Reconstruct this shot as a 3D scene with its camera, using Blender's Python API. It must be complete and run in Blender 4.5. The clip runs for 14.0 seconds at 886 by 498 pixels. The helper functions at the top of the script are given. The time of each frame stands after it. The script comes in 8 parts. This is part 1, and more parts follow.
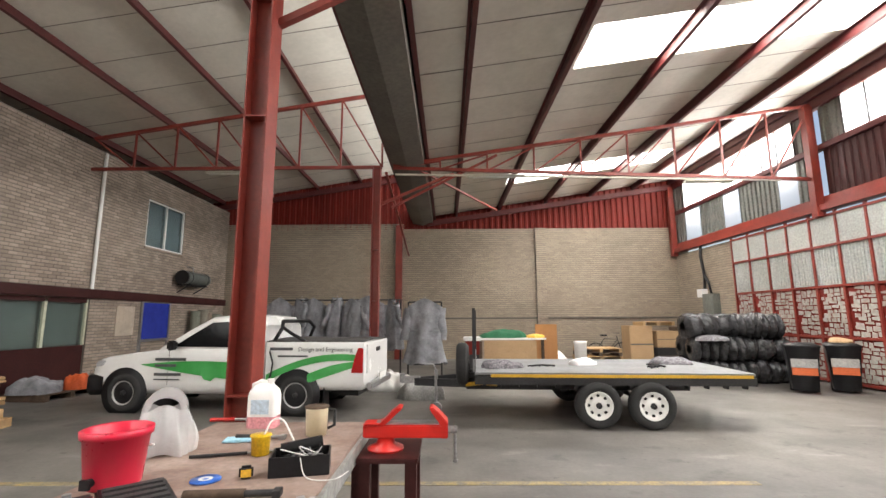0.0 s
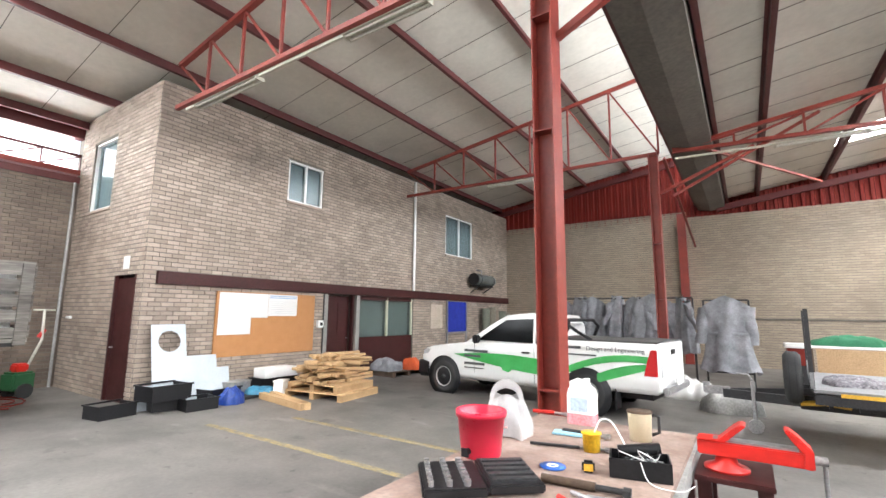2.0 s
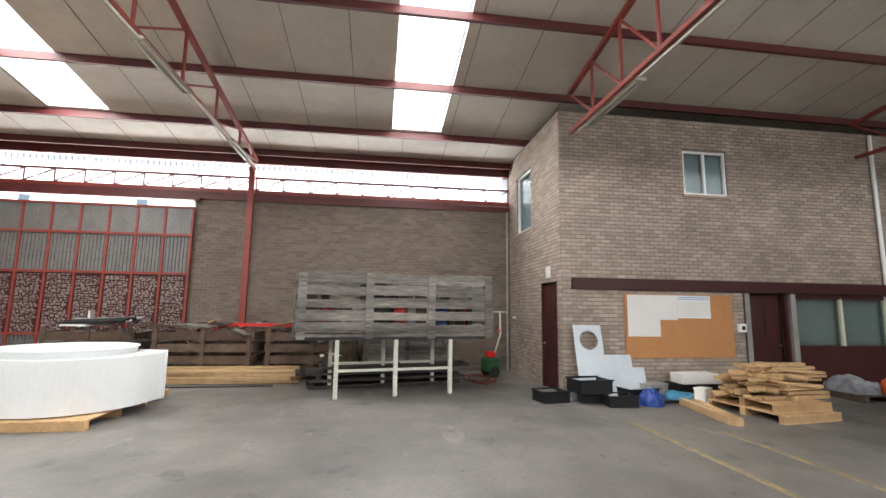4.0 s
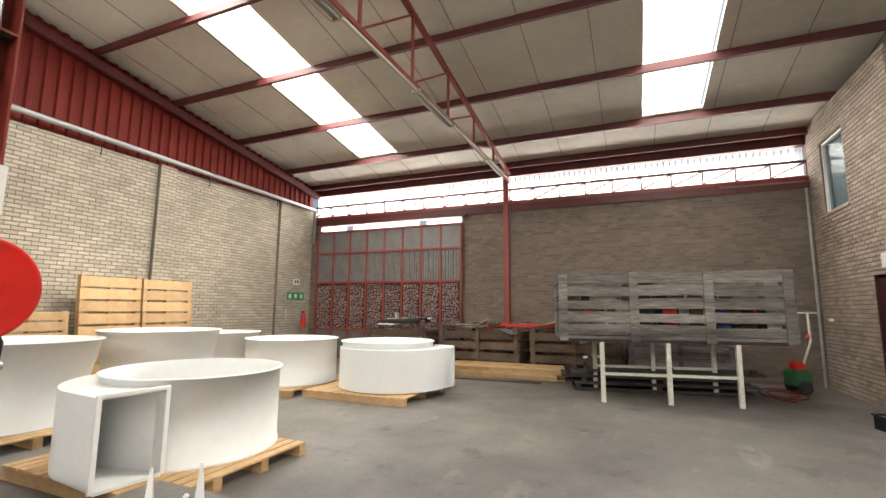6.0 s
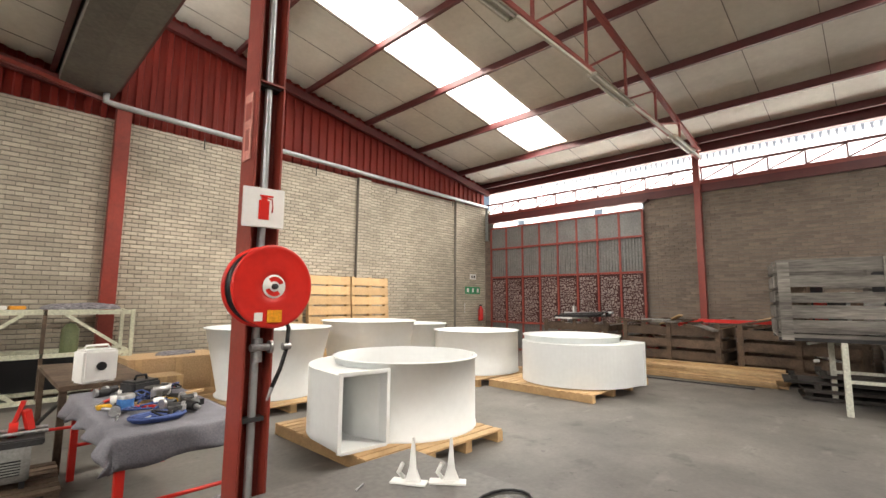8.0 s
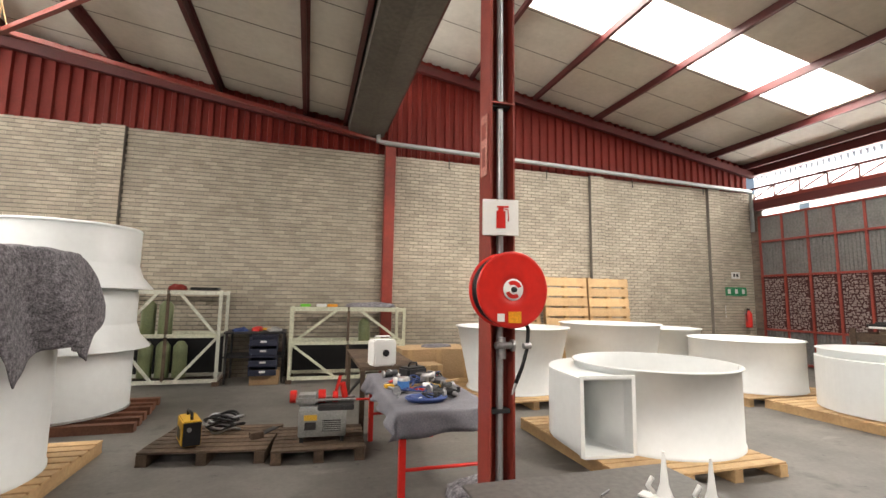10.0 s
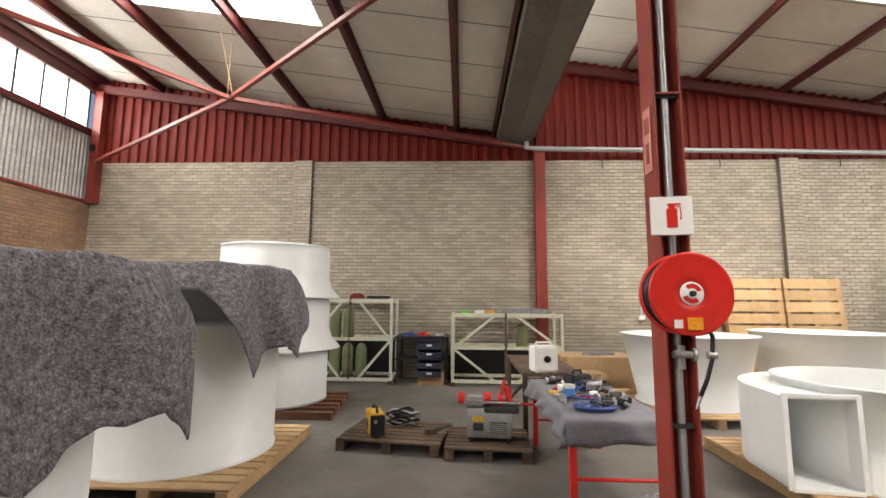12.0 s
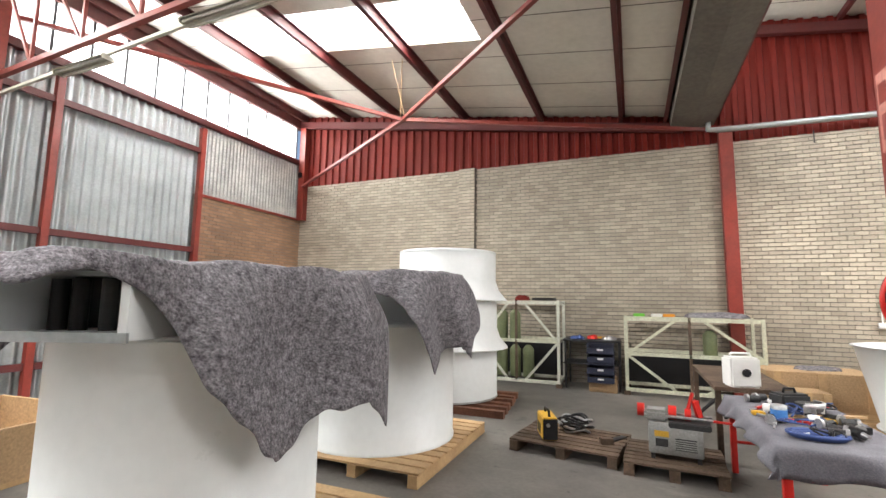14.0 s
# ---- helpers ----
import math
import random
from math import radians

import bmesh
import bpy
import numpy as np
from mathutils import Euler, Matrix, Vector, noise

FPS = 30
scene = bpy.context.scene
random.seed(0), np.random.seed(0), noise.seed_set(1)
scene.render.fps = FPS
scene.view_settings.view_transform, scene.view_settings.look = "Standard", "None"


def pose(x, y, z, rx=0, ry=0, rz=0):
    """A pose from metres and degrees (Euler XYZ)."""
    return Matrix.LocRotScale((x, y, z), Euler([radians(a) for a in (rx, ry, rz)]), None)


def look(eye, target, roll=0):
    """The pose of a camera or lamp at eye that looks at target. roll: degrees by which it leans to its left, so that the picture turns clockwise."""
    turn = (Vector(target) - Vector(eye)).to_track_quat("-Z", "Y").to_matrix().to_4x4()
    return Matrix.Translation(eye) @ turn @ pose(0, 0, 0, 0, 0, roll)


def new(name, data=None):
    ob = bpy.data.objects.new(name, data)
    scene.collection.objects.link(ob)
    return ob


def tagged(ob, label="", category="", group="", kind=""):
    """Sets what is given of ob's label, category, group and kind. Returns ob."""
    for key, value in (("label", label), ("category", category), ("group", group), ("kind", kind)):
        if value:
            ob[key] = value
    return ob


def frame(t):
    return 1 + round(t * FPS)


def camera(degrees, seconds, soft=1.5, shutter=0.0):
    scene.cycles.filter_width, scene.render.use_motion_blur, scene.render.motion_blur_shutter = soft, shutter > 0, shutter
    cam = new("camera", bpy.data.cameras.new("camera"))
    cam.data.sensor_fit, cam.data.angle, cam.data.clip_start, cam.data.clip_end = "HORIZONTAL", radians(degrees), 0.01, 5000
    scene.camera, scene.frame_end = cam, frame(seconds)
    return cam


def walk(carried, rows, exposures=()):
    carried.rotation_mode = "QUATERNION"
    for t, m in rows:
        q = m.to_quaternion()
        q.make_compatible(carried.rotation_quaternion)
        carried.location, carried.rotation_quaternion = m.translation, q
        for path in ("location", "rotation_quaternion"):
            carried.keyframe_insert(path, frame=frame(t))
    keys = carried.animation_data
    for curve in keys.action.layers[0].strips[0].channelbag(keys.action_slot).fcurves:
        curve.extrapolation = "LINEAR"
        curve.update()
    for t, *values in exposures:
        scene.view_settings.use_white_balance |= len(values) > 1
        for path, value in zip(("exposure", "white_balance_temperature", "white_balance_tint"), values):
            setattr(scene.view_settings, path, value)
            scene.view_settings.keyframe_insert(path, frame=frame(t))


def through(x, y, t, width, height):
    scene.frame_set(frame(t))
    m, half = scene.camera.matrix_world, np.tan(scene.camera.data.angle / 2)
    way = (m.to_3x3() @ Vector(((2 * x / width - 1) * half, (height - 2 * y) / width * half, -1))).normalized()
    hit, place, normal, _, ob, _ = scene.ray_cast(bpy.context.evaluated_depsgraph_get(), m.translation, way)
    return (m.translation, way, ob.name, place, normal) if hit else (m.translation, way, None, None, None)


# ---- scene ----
cam = camera(89.25, 14.0)
PATH = [
    (0, (1.553, 3.790, 1.667), (1.536, 5.766, 1.971), -0.25),
    (0.5, (1.521, 3.766, 1.676), (1.221, 5.721, 1.974), 0.00),
    (1, (1.443, 3.731, 1.690), (0.819, 5.608, 1.984), 0.27),
    (1.5, (1.378, 3.679, 1.693), (0.513, 5.459, 1.983), 0.54),
    (2, (1.345, 3.639, 1.702), (0.242, 5.282, 1.990), 0.63),
    (2.5, (1.330, 3.635, 1.715), (-0.021, 5.082, 1.999), 0.71),
    (3, (1.321, 3.604, 1.739), (-0.334, 4.691, 2.021), 0.90),
    (3.5, (1.321, 3.567, 1.724), (-0.560, 4.185, 1.999), 0.47),
    (3.7, (1.319, 3.566, 1.731), (-0.605, 4.040, 2.003), 0.57),
    (5.8, (1.469, 3.409, 1.742), (-0.391, 2.723, 2.006), 0.67),
    (6, (1.484, 3.402, 1.733), (-0.340, 2.626, 1.996), 0.46),
    (6.5, (1.557, 3.346, 1.732), (-0.147, 2.332, 1.993), 0.51),
    (7, (1.612, 3.302, 1.731), (0.020, 2.117, 1.983), 0.45),
    (7.5, (1.649, 3.239, 1.730), (0.138, 1.951, 1.970), 0.45),
    (8, (1.679, 3.219, 1.728), (0.250, 1.839, 1.958), 0.43),
    (8.5, (1.688, 3.234, 1.724), (0.470, 1.664, 1.951), 0.68),
    (9, (1.680, 3.261, 1.731), (0.712, 1.525, 1.951), 1.07),
    (9.2, (1.685, 3.267, 1.738), (0.804, 1.485, 1.955), 1.12),
    (11.3, (1.777, 3.324, 1.739), (1.625, 1.344, 1.978), 0.36),
    (11.5, (1.789, 3.334, 1.737), (1.695, 1.351, 1.976), 0.33),
    (12, (1.815, 3.362, 1.737), (1.899, 1.378, 1.979), 0.43),
    (12.5, (1.850, 3.386, 1.736), (2.099, 1.417, 1.980), 0.62),
    (13, (1.861, 3.386, 1.730), (2.280, 1.446, 1.972), 0.86),
    (13.5, (1.874, 3.433, 1.751), (2.470, 1.539, 1.990), 0.80),
    (14, (1.863, 3.457, 1.778), (2.634, 1.626, 2.012), 0.81),
]
walk(cam, [(t, look(eye, target, roll)) for t, eye, target, roll in PATH], exposures=[(0, 0.24, 6700, 11), (0.5, 0.76, 6450, 10), (1.5, 1.0, 6150, 10), (2.5, 0.92, 6200, 10), (3.0, 0.7, 6300, 10), (3.5, 0.33, 6300, 10), (6.0, -0.15, 7000, 10), (9.0, -0.17, 7000, 11), (11.5, -0.2, 6900, 12), (12.5, -0.14, 6900, 11), (13.0, -0.03, 6800, 11), (14.0, 0.2, 6500, 10)])

# ---- daylight ----
SKY_WATTS, WIN_WATTS, STEP_WATTS = 58.0, 400.0, 95.0
SUN_EL, SUN_AZ = 46.0, -35.0
world = bpy.data.worlds.new("daylight")
scene.world = world
world.use_nodes = True
wn = world.node_tree
sky = wn.nodes.new("ShaderNodeTexSky")
sky.sky_type = 'NISHITA'
sky.sun_disc = False
sky.sun_elevation = radians(SUN_EL)
sky.sun_rotation = radians(SUN_AZ)
sky.dust_density = 4.0
sky.air_density = 1.0
wn.links.new(sky.outputs[0], wn.nodes["Background"].inputs[0])
wn.nodes["Background"].inputs[1].default_value = 0.15
sun = new("sun", bpy.data.lights.new("sun", "SUN"))
sun.data.energy = 3.2
sun.data.angle = radians(10)
sun.data.color = (1.0, 0.95, 0.88)
sun.matrix_world = look((0, 0, 30), (-30 * math.cos(radians(SUN_EL)) * math.sin(radians(SUN_AZ)), -30 * math.cos(radians(SUN_EL)) * math.cos(radians(SUN_AZ)), 30 - 30 * math.sin(radians(SUN_EL))))


def daylight(name, centre, to, sx, sy, watts, color=(1.0, 0.98, 0.95)):
    """An area lamp in an opening, standing in for the sky behind it."""
    lamp = new(name, bpy.data.lights.new(name, "AREA"))
    lamp.data.shape, lamp.data.size, lamp.data.size_y = "RECTANGLE", sx, sy
    lamp.data.energy, lamp.data.color = watts, color
    lamp.matrix_world = look(centre, to)
    return lamp


# ---- mesh helpers ----
class Shape:
    """Gathers corners and faces of one mesh."""

    def __init__(self):
        self.v, self.f, self.s = [], [], []

    def add(self, verts, faces, smooth=False):
        n = len(self.v)
        self.v += [tuple(p) for p in verts]
        self.f += [tuple(n + i for i in f) for f in faces]
        self.s += [smooth] * len(faces)
        return self

    def box(self, x0, y0, z0, x1, y1, z1, m=None):
        p = [Vector((x, y, z)) for z in (z0, z1) for x, y in ((x0, y0), (x1, y0), (x1, y1), (x0, y1))]
        if m is not None:
            p = [m @ q for q in p]
        return self.add(p, [(3, 2, 1, 0), (4, 5, 6, 7), (0, 1, 5, 4), (1, 2, 6, 5), (2, 3, 7, 6), (3, 0, 4, 7)])

    def cbox(self, x, y, z, sx, sy, sz, m=None):
        return self.box(x - sx / 2, y - sy / 2, z - sz / 2, x + sx / 2, y + sy / 2, z + sz / 2, m)

    def bar(self, a, b, w, h, up=(0, 0, 1)):
        """A straight rectangular bar from a to b."""
        a, b = Vector(a), Vector(b)
        d = b - a
        along = d.normalized()
        u = Vector(up)
        if abs(along.dot(u)) > 0.99:
            u = Vector((1, 0, 0))
        side = along.cross(u).normalized()
        u = side.cross(along)
        m = Matrix((side, along, u)).transposed().to_4x4()
        m.translation = a
        return self.box(-w / 2, 0, -h / 2, w / 2, d.length, h / 2, m)

    def lathe(self, profile, n=32, m=None, start=0.0, sweep=360.0, caps=False):
        """Turns (radius, height) round z."""
        full = sweep >= 359.9
        cols = n if full else n + 1
        verts, faces = [], []
        for i in range(cols):
            a = radians(start + sweep * i / n)
            for r, z in profile:
                verts.append(Vector((r * math.cos(a), r * math.sin(a), z)))
        k = len(profile)
        for i in range(n):
            j = (i + 1) % cols
            for q in range(k - 1):
                faces.append((i * k + q, j * k + q, j * k + q + 1, i * k + q + 1))
        if m is not None:
            verts = [m @ p for p in verts]
        return self.add(verts, faces, True)

    def rod(self, a, b, r, n=12, r2=None):
        a, b = Vector(a), Vector(b)
        d = b - a
        m = d.to_track_quat("Z", "Y").to_matrix().to_4x4()
        m.translation = a
        r2 = r if r2 is None else r2
        self.lathe([(r, 0), (r2, d.length)], n, m)
        for z, rr, flip in ((0, r, True), (d.length, r2, False)):
            ring = [m @ Vector((rr * math.cos(2 * math.pi * i / n), rr * math.sin(2 * math.pi * i / n), z)) for i in range(n)]
            self.add(ring, [tuple(reversed(range(n))) if flip else tuple(range(n))])
        return self

    def tube(self, pts, r, n=8):
        """A round tube along points."""
        pts = [Vector(p) for p in pts]
        rings = []
        u = Vector((0.31, 0.57, 0.76))
        for i, p in enumerate(pts):
            d = (pts[min(i + 1, len(pts) - 1)] - pts[max(i - 1, 0)]).normalized()
            u = (u - d * u.dot(d))
            if u.length < 1e-4:
                u = d.orthogonal()
            u.normalize()
            w = d.cross(u)
            rings += [p + r * (math.cos(2 * math.pi * k / n) * u + math.sin(2 * math.pi * k / n) * w) for k in range(n)]
        faces = [(i * n + k, i * n + (k + 1) % n, (i + 1) * n + (k + 1) % n, (i + 1) * n + k) for i in range(len(pts) - 1) for k in range(n)]
        faces += [tuple(reversed(range(n))), tuple((len(pts) - 1) * n + k for k in range(n))]
        return self.add(rings, faces, True)

    def prism(self, outline, y0, y1, m=None):
        """An outline in (x, z), pulled from y0 to y1."""
        n = len(outline)
        p = [Vector((x, y, z)) for y in (y0, y1) for x, z in outline]
        if m is not None:
            p = [m @ q for q in p]
        return self.add(p, [tuple(range(n)), tuple(reversed(range(n, 2 * n)))] + [(i, n + i, n + (i + 1) % n, (i + 1) % n) for i in range(n)])

    def grid(self, fn, nu, nv, smooth=True, thick=0.0):
        """A sheet of nu x nv patches; fn(u, v) gives the corner."""
        p = [Vector(fn(i / nu, j / nv)) for j in range(nv + 1) for i in range(nu + 1)]
        k = nu + 1
        self.add(p, [(j * k + i, j * k + i + 1, (j + 1) * k + i + 1, (j + 1) * k + i) for j in range(nv) for i in range(nu)], smooth)
        return self

    def mesh(self, name, bevel=0.0, solid=0.0):
        me = bpy.data.meshes.new(name)
        me.from_pydata(self.v, [], self.f)
        me.polygons.foreach_set("use_smooth", self.s)
        bm = bmesh.new()
        bm.from_mesh(me)
        bmesh.ops.recalc_face_normals(bm, faces=bm.faces)
        if solid:
            bmesh.ops.solidify(bm, geom=bm.faces[:], thickness=solid)
        if bevel:
            edges = [e for e in bm.edges if len(e.link_faces) == 2 and e.calc_face_angle(0) > 0.6 and not (e.link_faces[0].smooth and e.link_faces[1].smooth)]
            bmesh.ops.bevel(bm, geom=edges, offset=bevel, segments=2, affect="EDGES", clamp_overlap=True)
        bm.to_mesh(me)
        bm.free()
        me.validate()
        return me


def part(name, shape, material, parent=None, label="", bevel=0.0, kind="", solid=0.0):
    """Links a shape as one mesh object under a thing or a part."""
    me = shape.mesh(name, bevel, solid) if isinstance(shape, Shape) else shape
    if not me.materials:
        me.materials.append(material)
    ob = new(name, me)
    ob.parent = parent
    return tagged(ob, label=label, kind=kind)


def thing(name, x, y, z, rz, label, category, group=""):
    ob = new(name)
    ob.empty_display_size = 0.2
    ob.matrix_basis = pose(x, y, z, 0, 0, rz)
    return tagged(ob, label, category, group)


def structure(name, shape, material, label, category, bevel=0.0, parent=None):
    ob = part(name, shape, material, parent, label, bevel)
    return tagged(ob, label, category if parent is None else "", kind="structure" if parent is None else "")


def at(ob, x, y, z, rx=0, ry=0, rz=0):
    ob.matrix_basis = pose(x, y, z, rx, ry, rz)
    return ob


# ---- materials ----
def surface(name, color, rough=0.6, metal=0.0, color2=None, scale=3.0, fine=60.0, amount=0.5, bump=0.15, stretch=(1, 1, 1), island=0.0, objrand=0.0, spec=0.5, detail=0.25, bumpdist=0.01):
    """A painted, wooden, metal or stone surface with variation at two scales."""
    m = bpy.data.materials.new(name)
    m.use_nodes = True
    t = m.node_tree
    b = t.nodes["Principled BSDF"]
    co = t.nodes.new("ShaderNodeTexCoord")
    mp = t.nodes.new("ShaderNodeMapping")
    mp.inputs["Scale"].default_value = stretch
    t.links.new(co.outputs["Object"], mp.inputs[0])
    n1 = t.nodes.new("ShaderNodeTexNoise")
    n1.inputs["Scale"].default_value, n1.inputs["Detail"].default_value, n1.inputs["Roughness"].default_value = scale, 6, 0.65
    n2 = t.nodes.new("ShaderNodeTexNoise")
    n2.inputs["Scale"].default_value, n2.inputs["Detail"].default_value = fine, 3
    for n in (n1, n2):
        t.links.new(mp.outputs[0], n.inputs["Vector"])
    ramp = t.nodes.new("ShaderNodeMapRange")
    ramp.inputs["From Min"].default_value, ramp.inputs["From Max"].default_value = 0.35, 0.68
    t.links.new(n1.outputs["Fac"], ramp.inputs["Value"])
    mul = t.nodes.new("ShaderNodeMath")
    mul.operation = "MULTIPLY"
    mul.inputs[1].default_value = amount
    t.links.new(ramp.outputs[0], mul.inputs[0])
    mix = t.nodes.new("ShaderNodeMix")
    mix.data_type = "RGBA"
    c2 = color2 or tuple(c * 0.6 for c in color)
    mix.inputs["A"].default_value, mix.inputs["B"].default_value = (*color, 1), (*c2, 1)
    t.links.new(mul.outputs[0], mix.inputs["Factor"])
    last = mix.outputs["Result"]
    hsv = t.nodes.new("ShaderNodeHueSaturation")
    t.links.new(last, hsv.inputs["Color"])
    val = t.nodes.new("ShaderNodeMapRange")
    val.inputs["From Min"].default_value, val.inputs["From Max"].default_value = 0.25, 0.75
    val.inputs["To Min"].default_value, val.inputs["To Max"].default_value = 1 - detail, 1 + detail
    t.links.new(n2.outputs["Fac"], val.inputs["Value"])
    value = val.outputs[0]
    for amt, node, out in ((island, "ShaderNodeNewGeometry", "Random Per Island"), (objrand, "ShaderNodeObjectInfo", "Random")):
        if amt:
            g = t.nodes.new(node)
            r = t.nodes.new("ShaderNodeMapRange")
            r.inputs["To Min"].default_value, r.inputs["To Max"].default_value = 1 - amt, 1 + amt
            t.links.new(g.outputs[out], r.inputs["Value"])
            x = t.nodes.new("ShaderNodeMath")
            x.operation = "MULTIPLY"
            t.links.new(value, x.inputs[0])
            t.links.new(r.outputs[0], x.inputs[1])
            value = x.outputs[0]
    t.links.new(value, hsv.inputs["Value"])
    t.links.new(hsv.outputs[0], b.inputs["Base Color"])
    rr = t.nodes.new("ShaderNodeMapRange")
    rr.inputs["To Min"].default_value, rr.inputs["To Max"].default_value = max(0.03, rough - 0.12), min(1, rough + 0.12)
    t.links.new(n1.outputs["Fac"], rr.inputs["Value"])
    t.links.new(rr.outputs[0], b.inputs["Roughness"])
    b.inputs["Metallic"].default_value = metal
    b.inputs["Specular IOR Level"].default_value = spec
    if bump:
        bp = t.nodes.new("ShaderNodeBump")
        bp.inputs["Strength"].default_value, bp.inputs["Distance"].default_value = bump, bumpdist
        t.links.new(n2.outputs["Fac"], bp.inputs["Height"])
        t.links.new(bp.outputs[0], b.inputs["Normal"])
    return m


def clear(name, color, through, rough=0.1):
    """Thin translucent sheet or glass: part see-through, part milky."""
    m = bpy.data.materials.new(name)
    m.use_nodes = True
    t = m.node_tree
    t.nodes.remove(t.nodes["Principled BSDF"])
    out = t.nodes["Material Output"]
    a, b, mx = t.nodes.new("ShaderNodeBsdfTransparent"), t.nodes.new("ShaderNodeBsdfTranslucent"), t.nodes.new("ShaderNodeMixShader")
    g, mx2 = t.nodes.new("ShaderNodeBsdfGlossy"), t.nodes.new("ShaderNodeMixShader")
    a.inputs[0].default_value, b.inputs[0].default_value = (*[min(1, c * 1.1) for c in color], 1), (*color, 1)
    g.inputs["Roughness"].default_value = rough
    mx.inputs[0].default_value = 1 - through
    t.links.new(a.outputs[0], mx.inputs[1])
    t.links.new(b.outputs[0], mx.inputs[2])
    mx2.inputs[0].default_value = 0.06
    t.links.new(mx.outputs[0], mx2.inputs[1])
    t.links.new(g.outputs[0], mx2.inputs[2])
    t.links.new(mx2.outputs[0], out.inputs[0])
    return m


RED = surface("red_oxide_paint", (0.24, 0.035, 0.023), 0.42, color2=(0.14, 0.024, 0.018), scale=1.6, fine=25, amount=0.7, bump=0.08, detail=0.12)
DARKRED = surface("dark_red_paint", (0.10, 0.015, 0.014), 0.5, color2=(0.065, 0.014, 0.014), scale=1.2, fine=30, amount=0.7, bump=0.08, detail=0.12)
MAROON = surface("maroon_paint", (0.045, 0.01, 0.0095), 0.5, spec=0.3, color2=(0.03, 0.01, 0.009), fine=30, bump=0.08)
REDSHEET = surface("red_cladding", (0.17, 0.014, 0.008), 0.65, spec=0.25, color2=(0.105, 0.012, 0.008), scale=0.8, fine=20, amount=0.7, bump=0.06, detail=0.1)
ROOFING = surface("cream_roof_lining", (0.66, 0.63, 0.56), 0.7, color2=(0.50, 0.475, 0.42), scale=0.5, fine=9, amount=0.7, bump=0.2, detail=0.05, bumpdist=0.03)
GUTTER = surface("dull_gutter_sheet", (0.115, 0.10, 0.082), 0.6, color2=(0.06, 0.053, 0.046), scale=0.9, fine=14, bump=0.1)
FLOOR = surface("worn_concrete_floor", (0.175, 0.163, 0.147), 0.55, color2=(0.085, 0.079, 0.073), scale=0.55, fine=22, amount=0.85, bump=0.08, detail=0.12)


def stain(m, scale, lo, hi, dark, seed, stretch=(1, 1, 1)):
    """Lays a further layer of darker or lighter marks over a surface's colour."""
    t = m.node_tree
    b = t.nodes["Principled BSDF"]
    old = b.inputs["Base Color"].links[0].from_socket
    co, mp, n = t.nodes.new("ShaderNodeTexCoord"), t.nodes.new("ShaderNodeMapping"), t.nodes.new("ShaderNodeTexNoise")
    mp.inputs["Location"].default_value, mp.inputs["Scale"].default_value = (seed, seed * 2, 0), stretch
    n.inputs["Scale"].default_value, n.inputs["Detail"].default_value, n.inputs["Roughness"].default_value = scale, 8, 0.6
    r = t.nodes.new("ShaderNodeMapRange")
    r.interpolation_type = "SMOOTHSTEP"
    r.inputs["From Min"].default_value, r.inputs["From Max"].default_value = lo, hi
    r.inputs["To Min"].default_value, r.inputs["To Max"].default_value = 1.0, dark
    x = t.nodes.new("ShaderNodeHueSaturation")
    t.links.new(co.outputs["Object"], mp.inputs[0])
    t.links.new(mp.outputs[0], n.inputs["Vector"])
    t.links.new(n.outputs["Fac"], r.inputs["Value"])
    t.links.new(r.outputs[0], x.inputs["Value"])
    t.links.new(old, x.inputs["Color"])
    t.links.new(x.outputs[0], b.inputs["Base Color"])


stain(FLOOR, 0.22, 0.48, 0.62, 0.68, 3.0)
stain(FLOOR, 1.6, 0.58, 0.70, 0.6, 11.0)
stain(FLOOR, 2.6, 0.60, 0.70, 1.35, 17.0, (0.35, 1.0, 1))
stain(FLOOR, 5.0, 0.64, 0.70, 0.55, 23.0)
stain(ROOFING, 0.35, 0.5, 0.66, 0.86, 5.0, (1, 0.35, 1))
MORTAR = surface("mortar", (0.165, 0.148, 0.126), 0.95, scale=3, fine=120, bump=0.3)
BRICK_B = surface("grey_face_brick", (0.42, 0.37, 0.295), 0.8, color2=(0.27, 0.238, 0.19), scale=0.5, fine=45, amount=0.8, bump=0.3, island=0.16, detail=0.12)
BRICK_BO = surface("grey_face_brick_single", (0.42, 0.37, 0.295), 0.8, color2=(0.27, 0.238, 0.19), scale=0.5, fine=45, amount=0.8, bump=0.3, objrand=0.16, detail=0.12)
BRICK_F = surface("tan_face_brick", (0.33, 0.27, 0.204), 0.8, color2=(0.24, 0.196, 0.15), scale=0.6, fine=45, amount=0.8, bump=0.3, island=0.1, detail=0.1)
BRICK_O = surface("brown_grey_face_brick", (0.37, 0.30, 0.243), 0.8, color2=(0.235, 0.19, 0.157), scale=1.0, fine=45, amount=0.8, bump=0.3, island=0.2, detail=0.12)
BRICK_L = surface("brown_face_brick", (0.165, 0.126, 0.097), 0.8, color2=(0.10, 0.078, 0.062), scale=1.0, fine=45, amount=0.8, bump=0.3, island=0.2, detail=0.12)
BRICK_R = surface("orange_brown_face_brick", (0.29, 0.175, 0.105), 0.8, color2=(0.19, 0.115, 0.075), scale=1.0, fine=45, amount=0.8, bump=0.3, island=0.15, detail=0.12)
GALV = surface("galvanised_sheet", (0.46, 0.50, 0.51), 0.33, 0.6, color2=(0.31, 0.335, 0.34), scale=1.5, fine=30, amount=0.7, bump=0.05, detail=0.1)
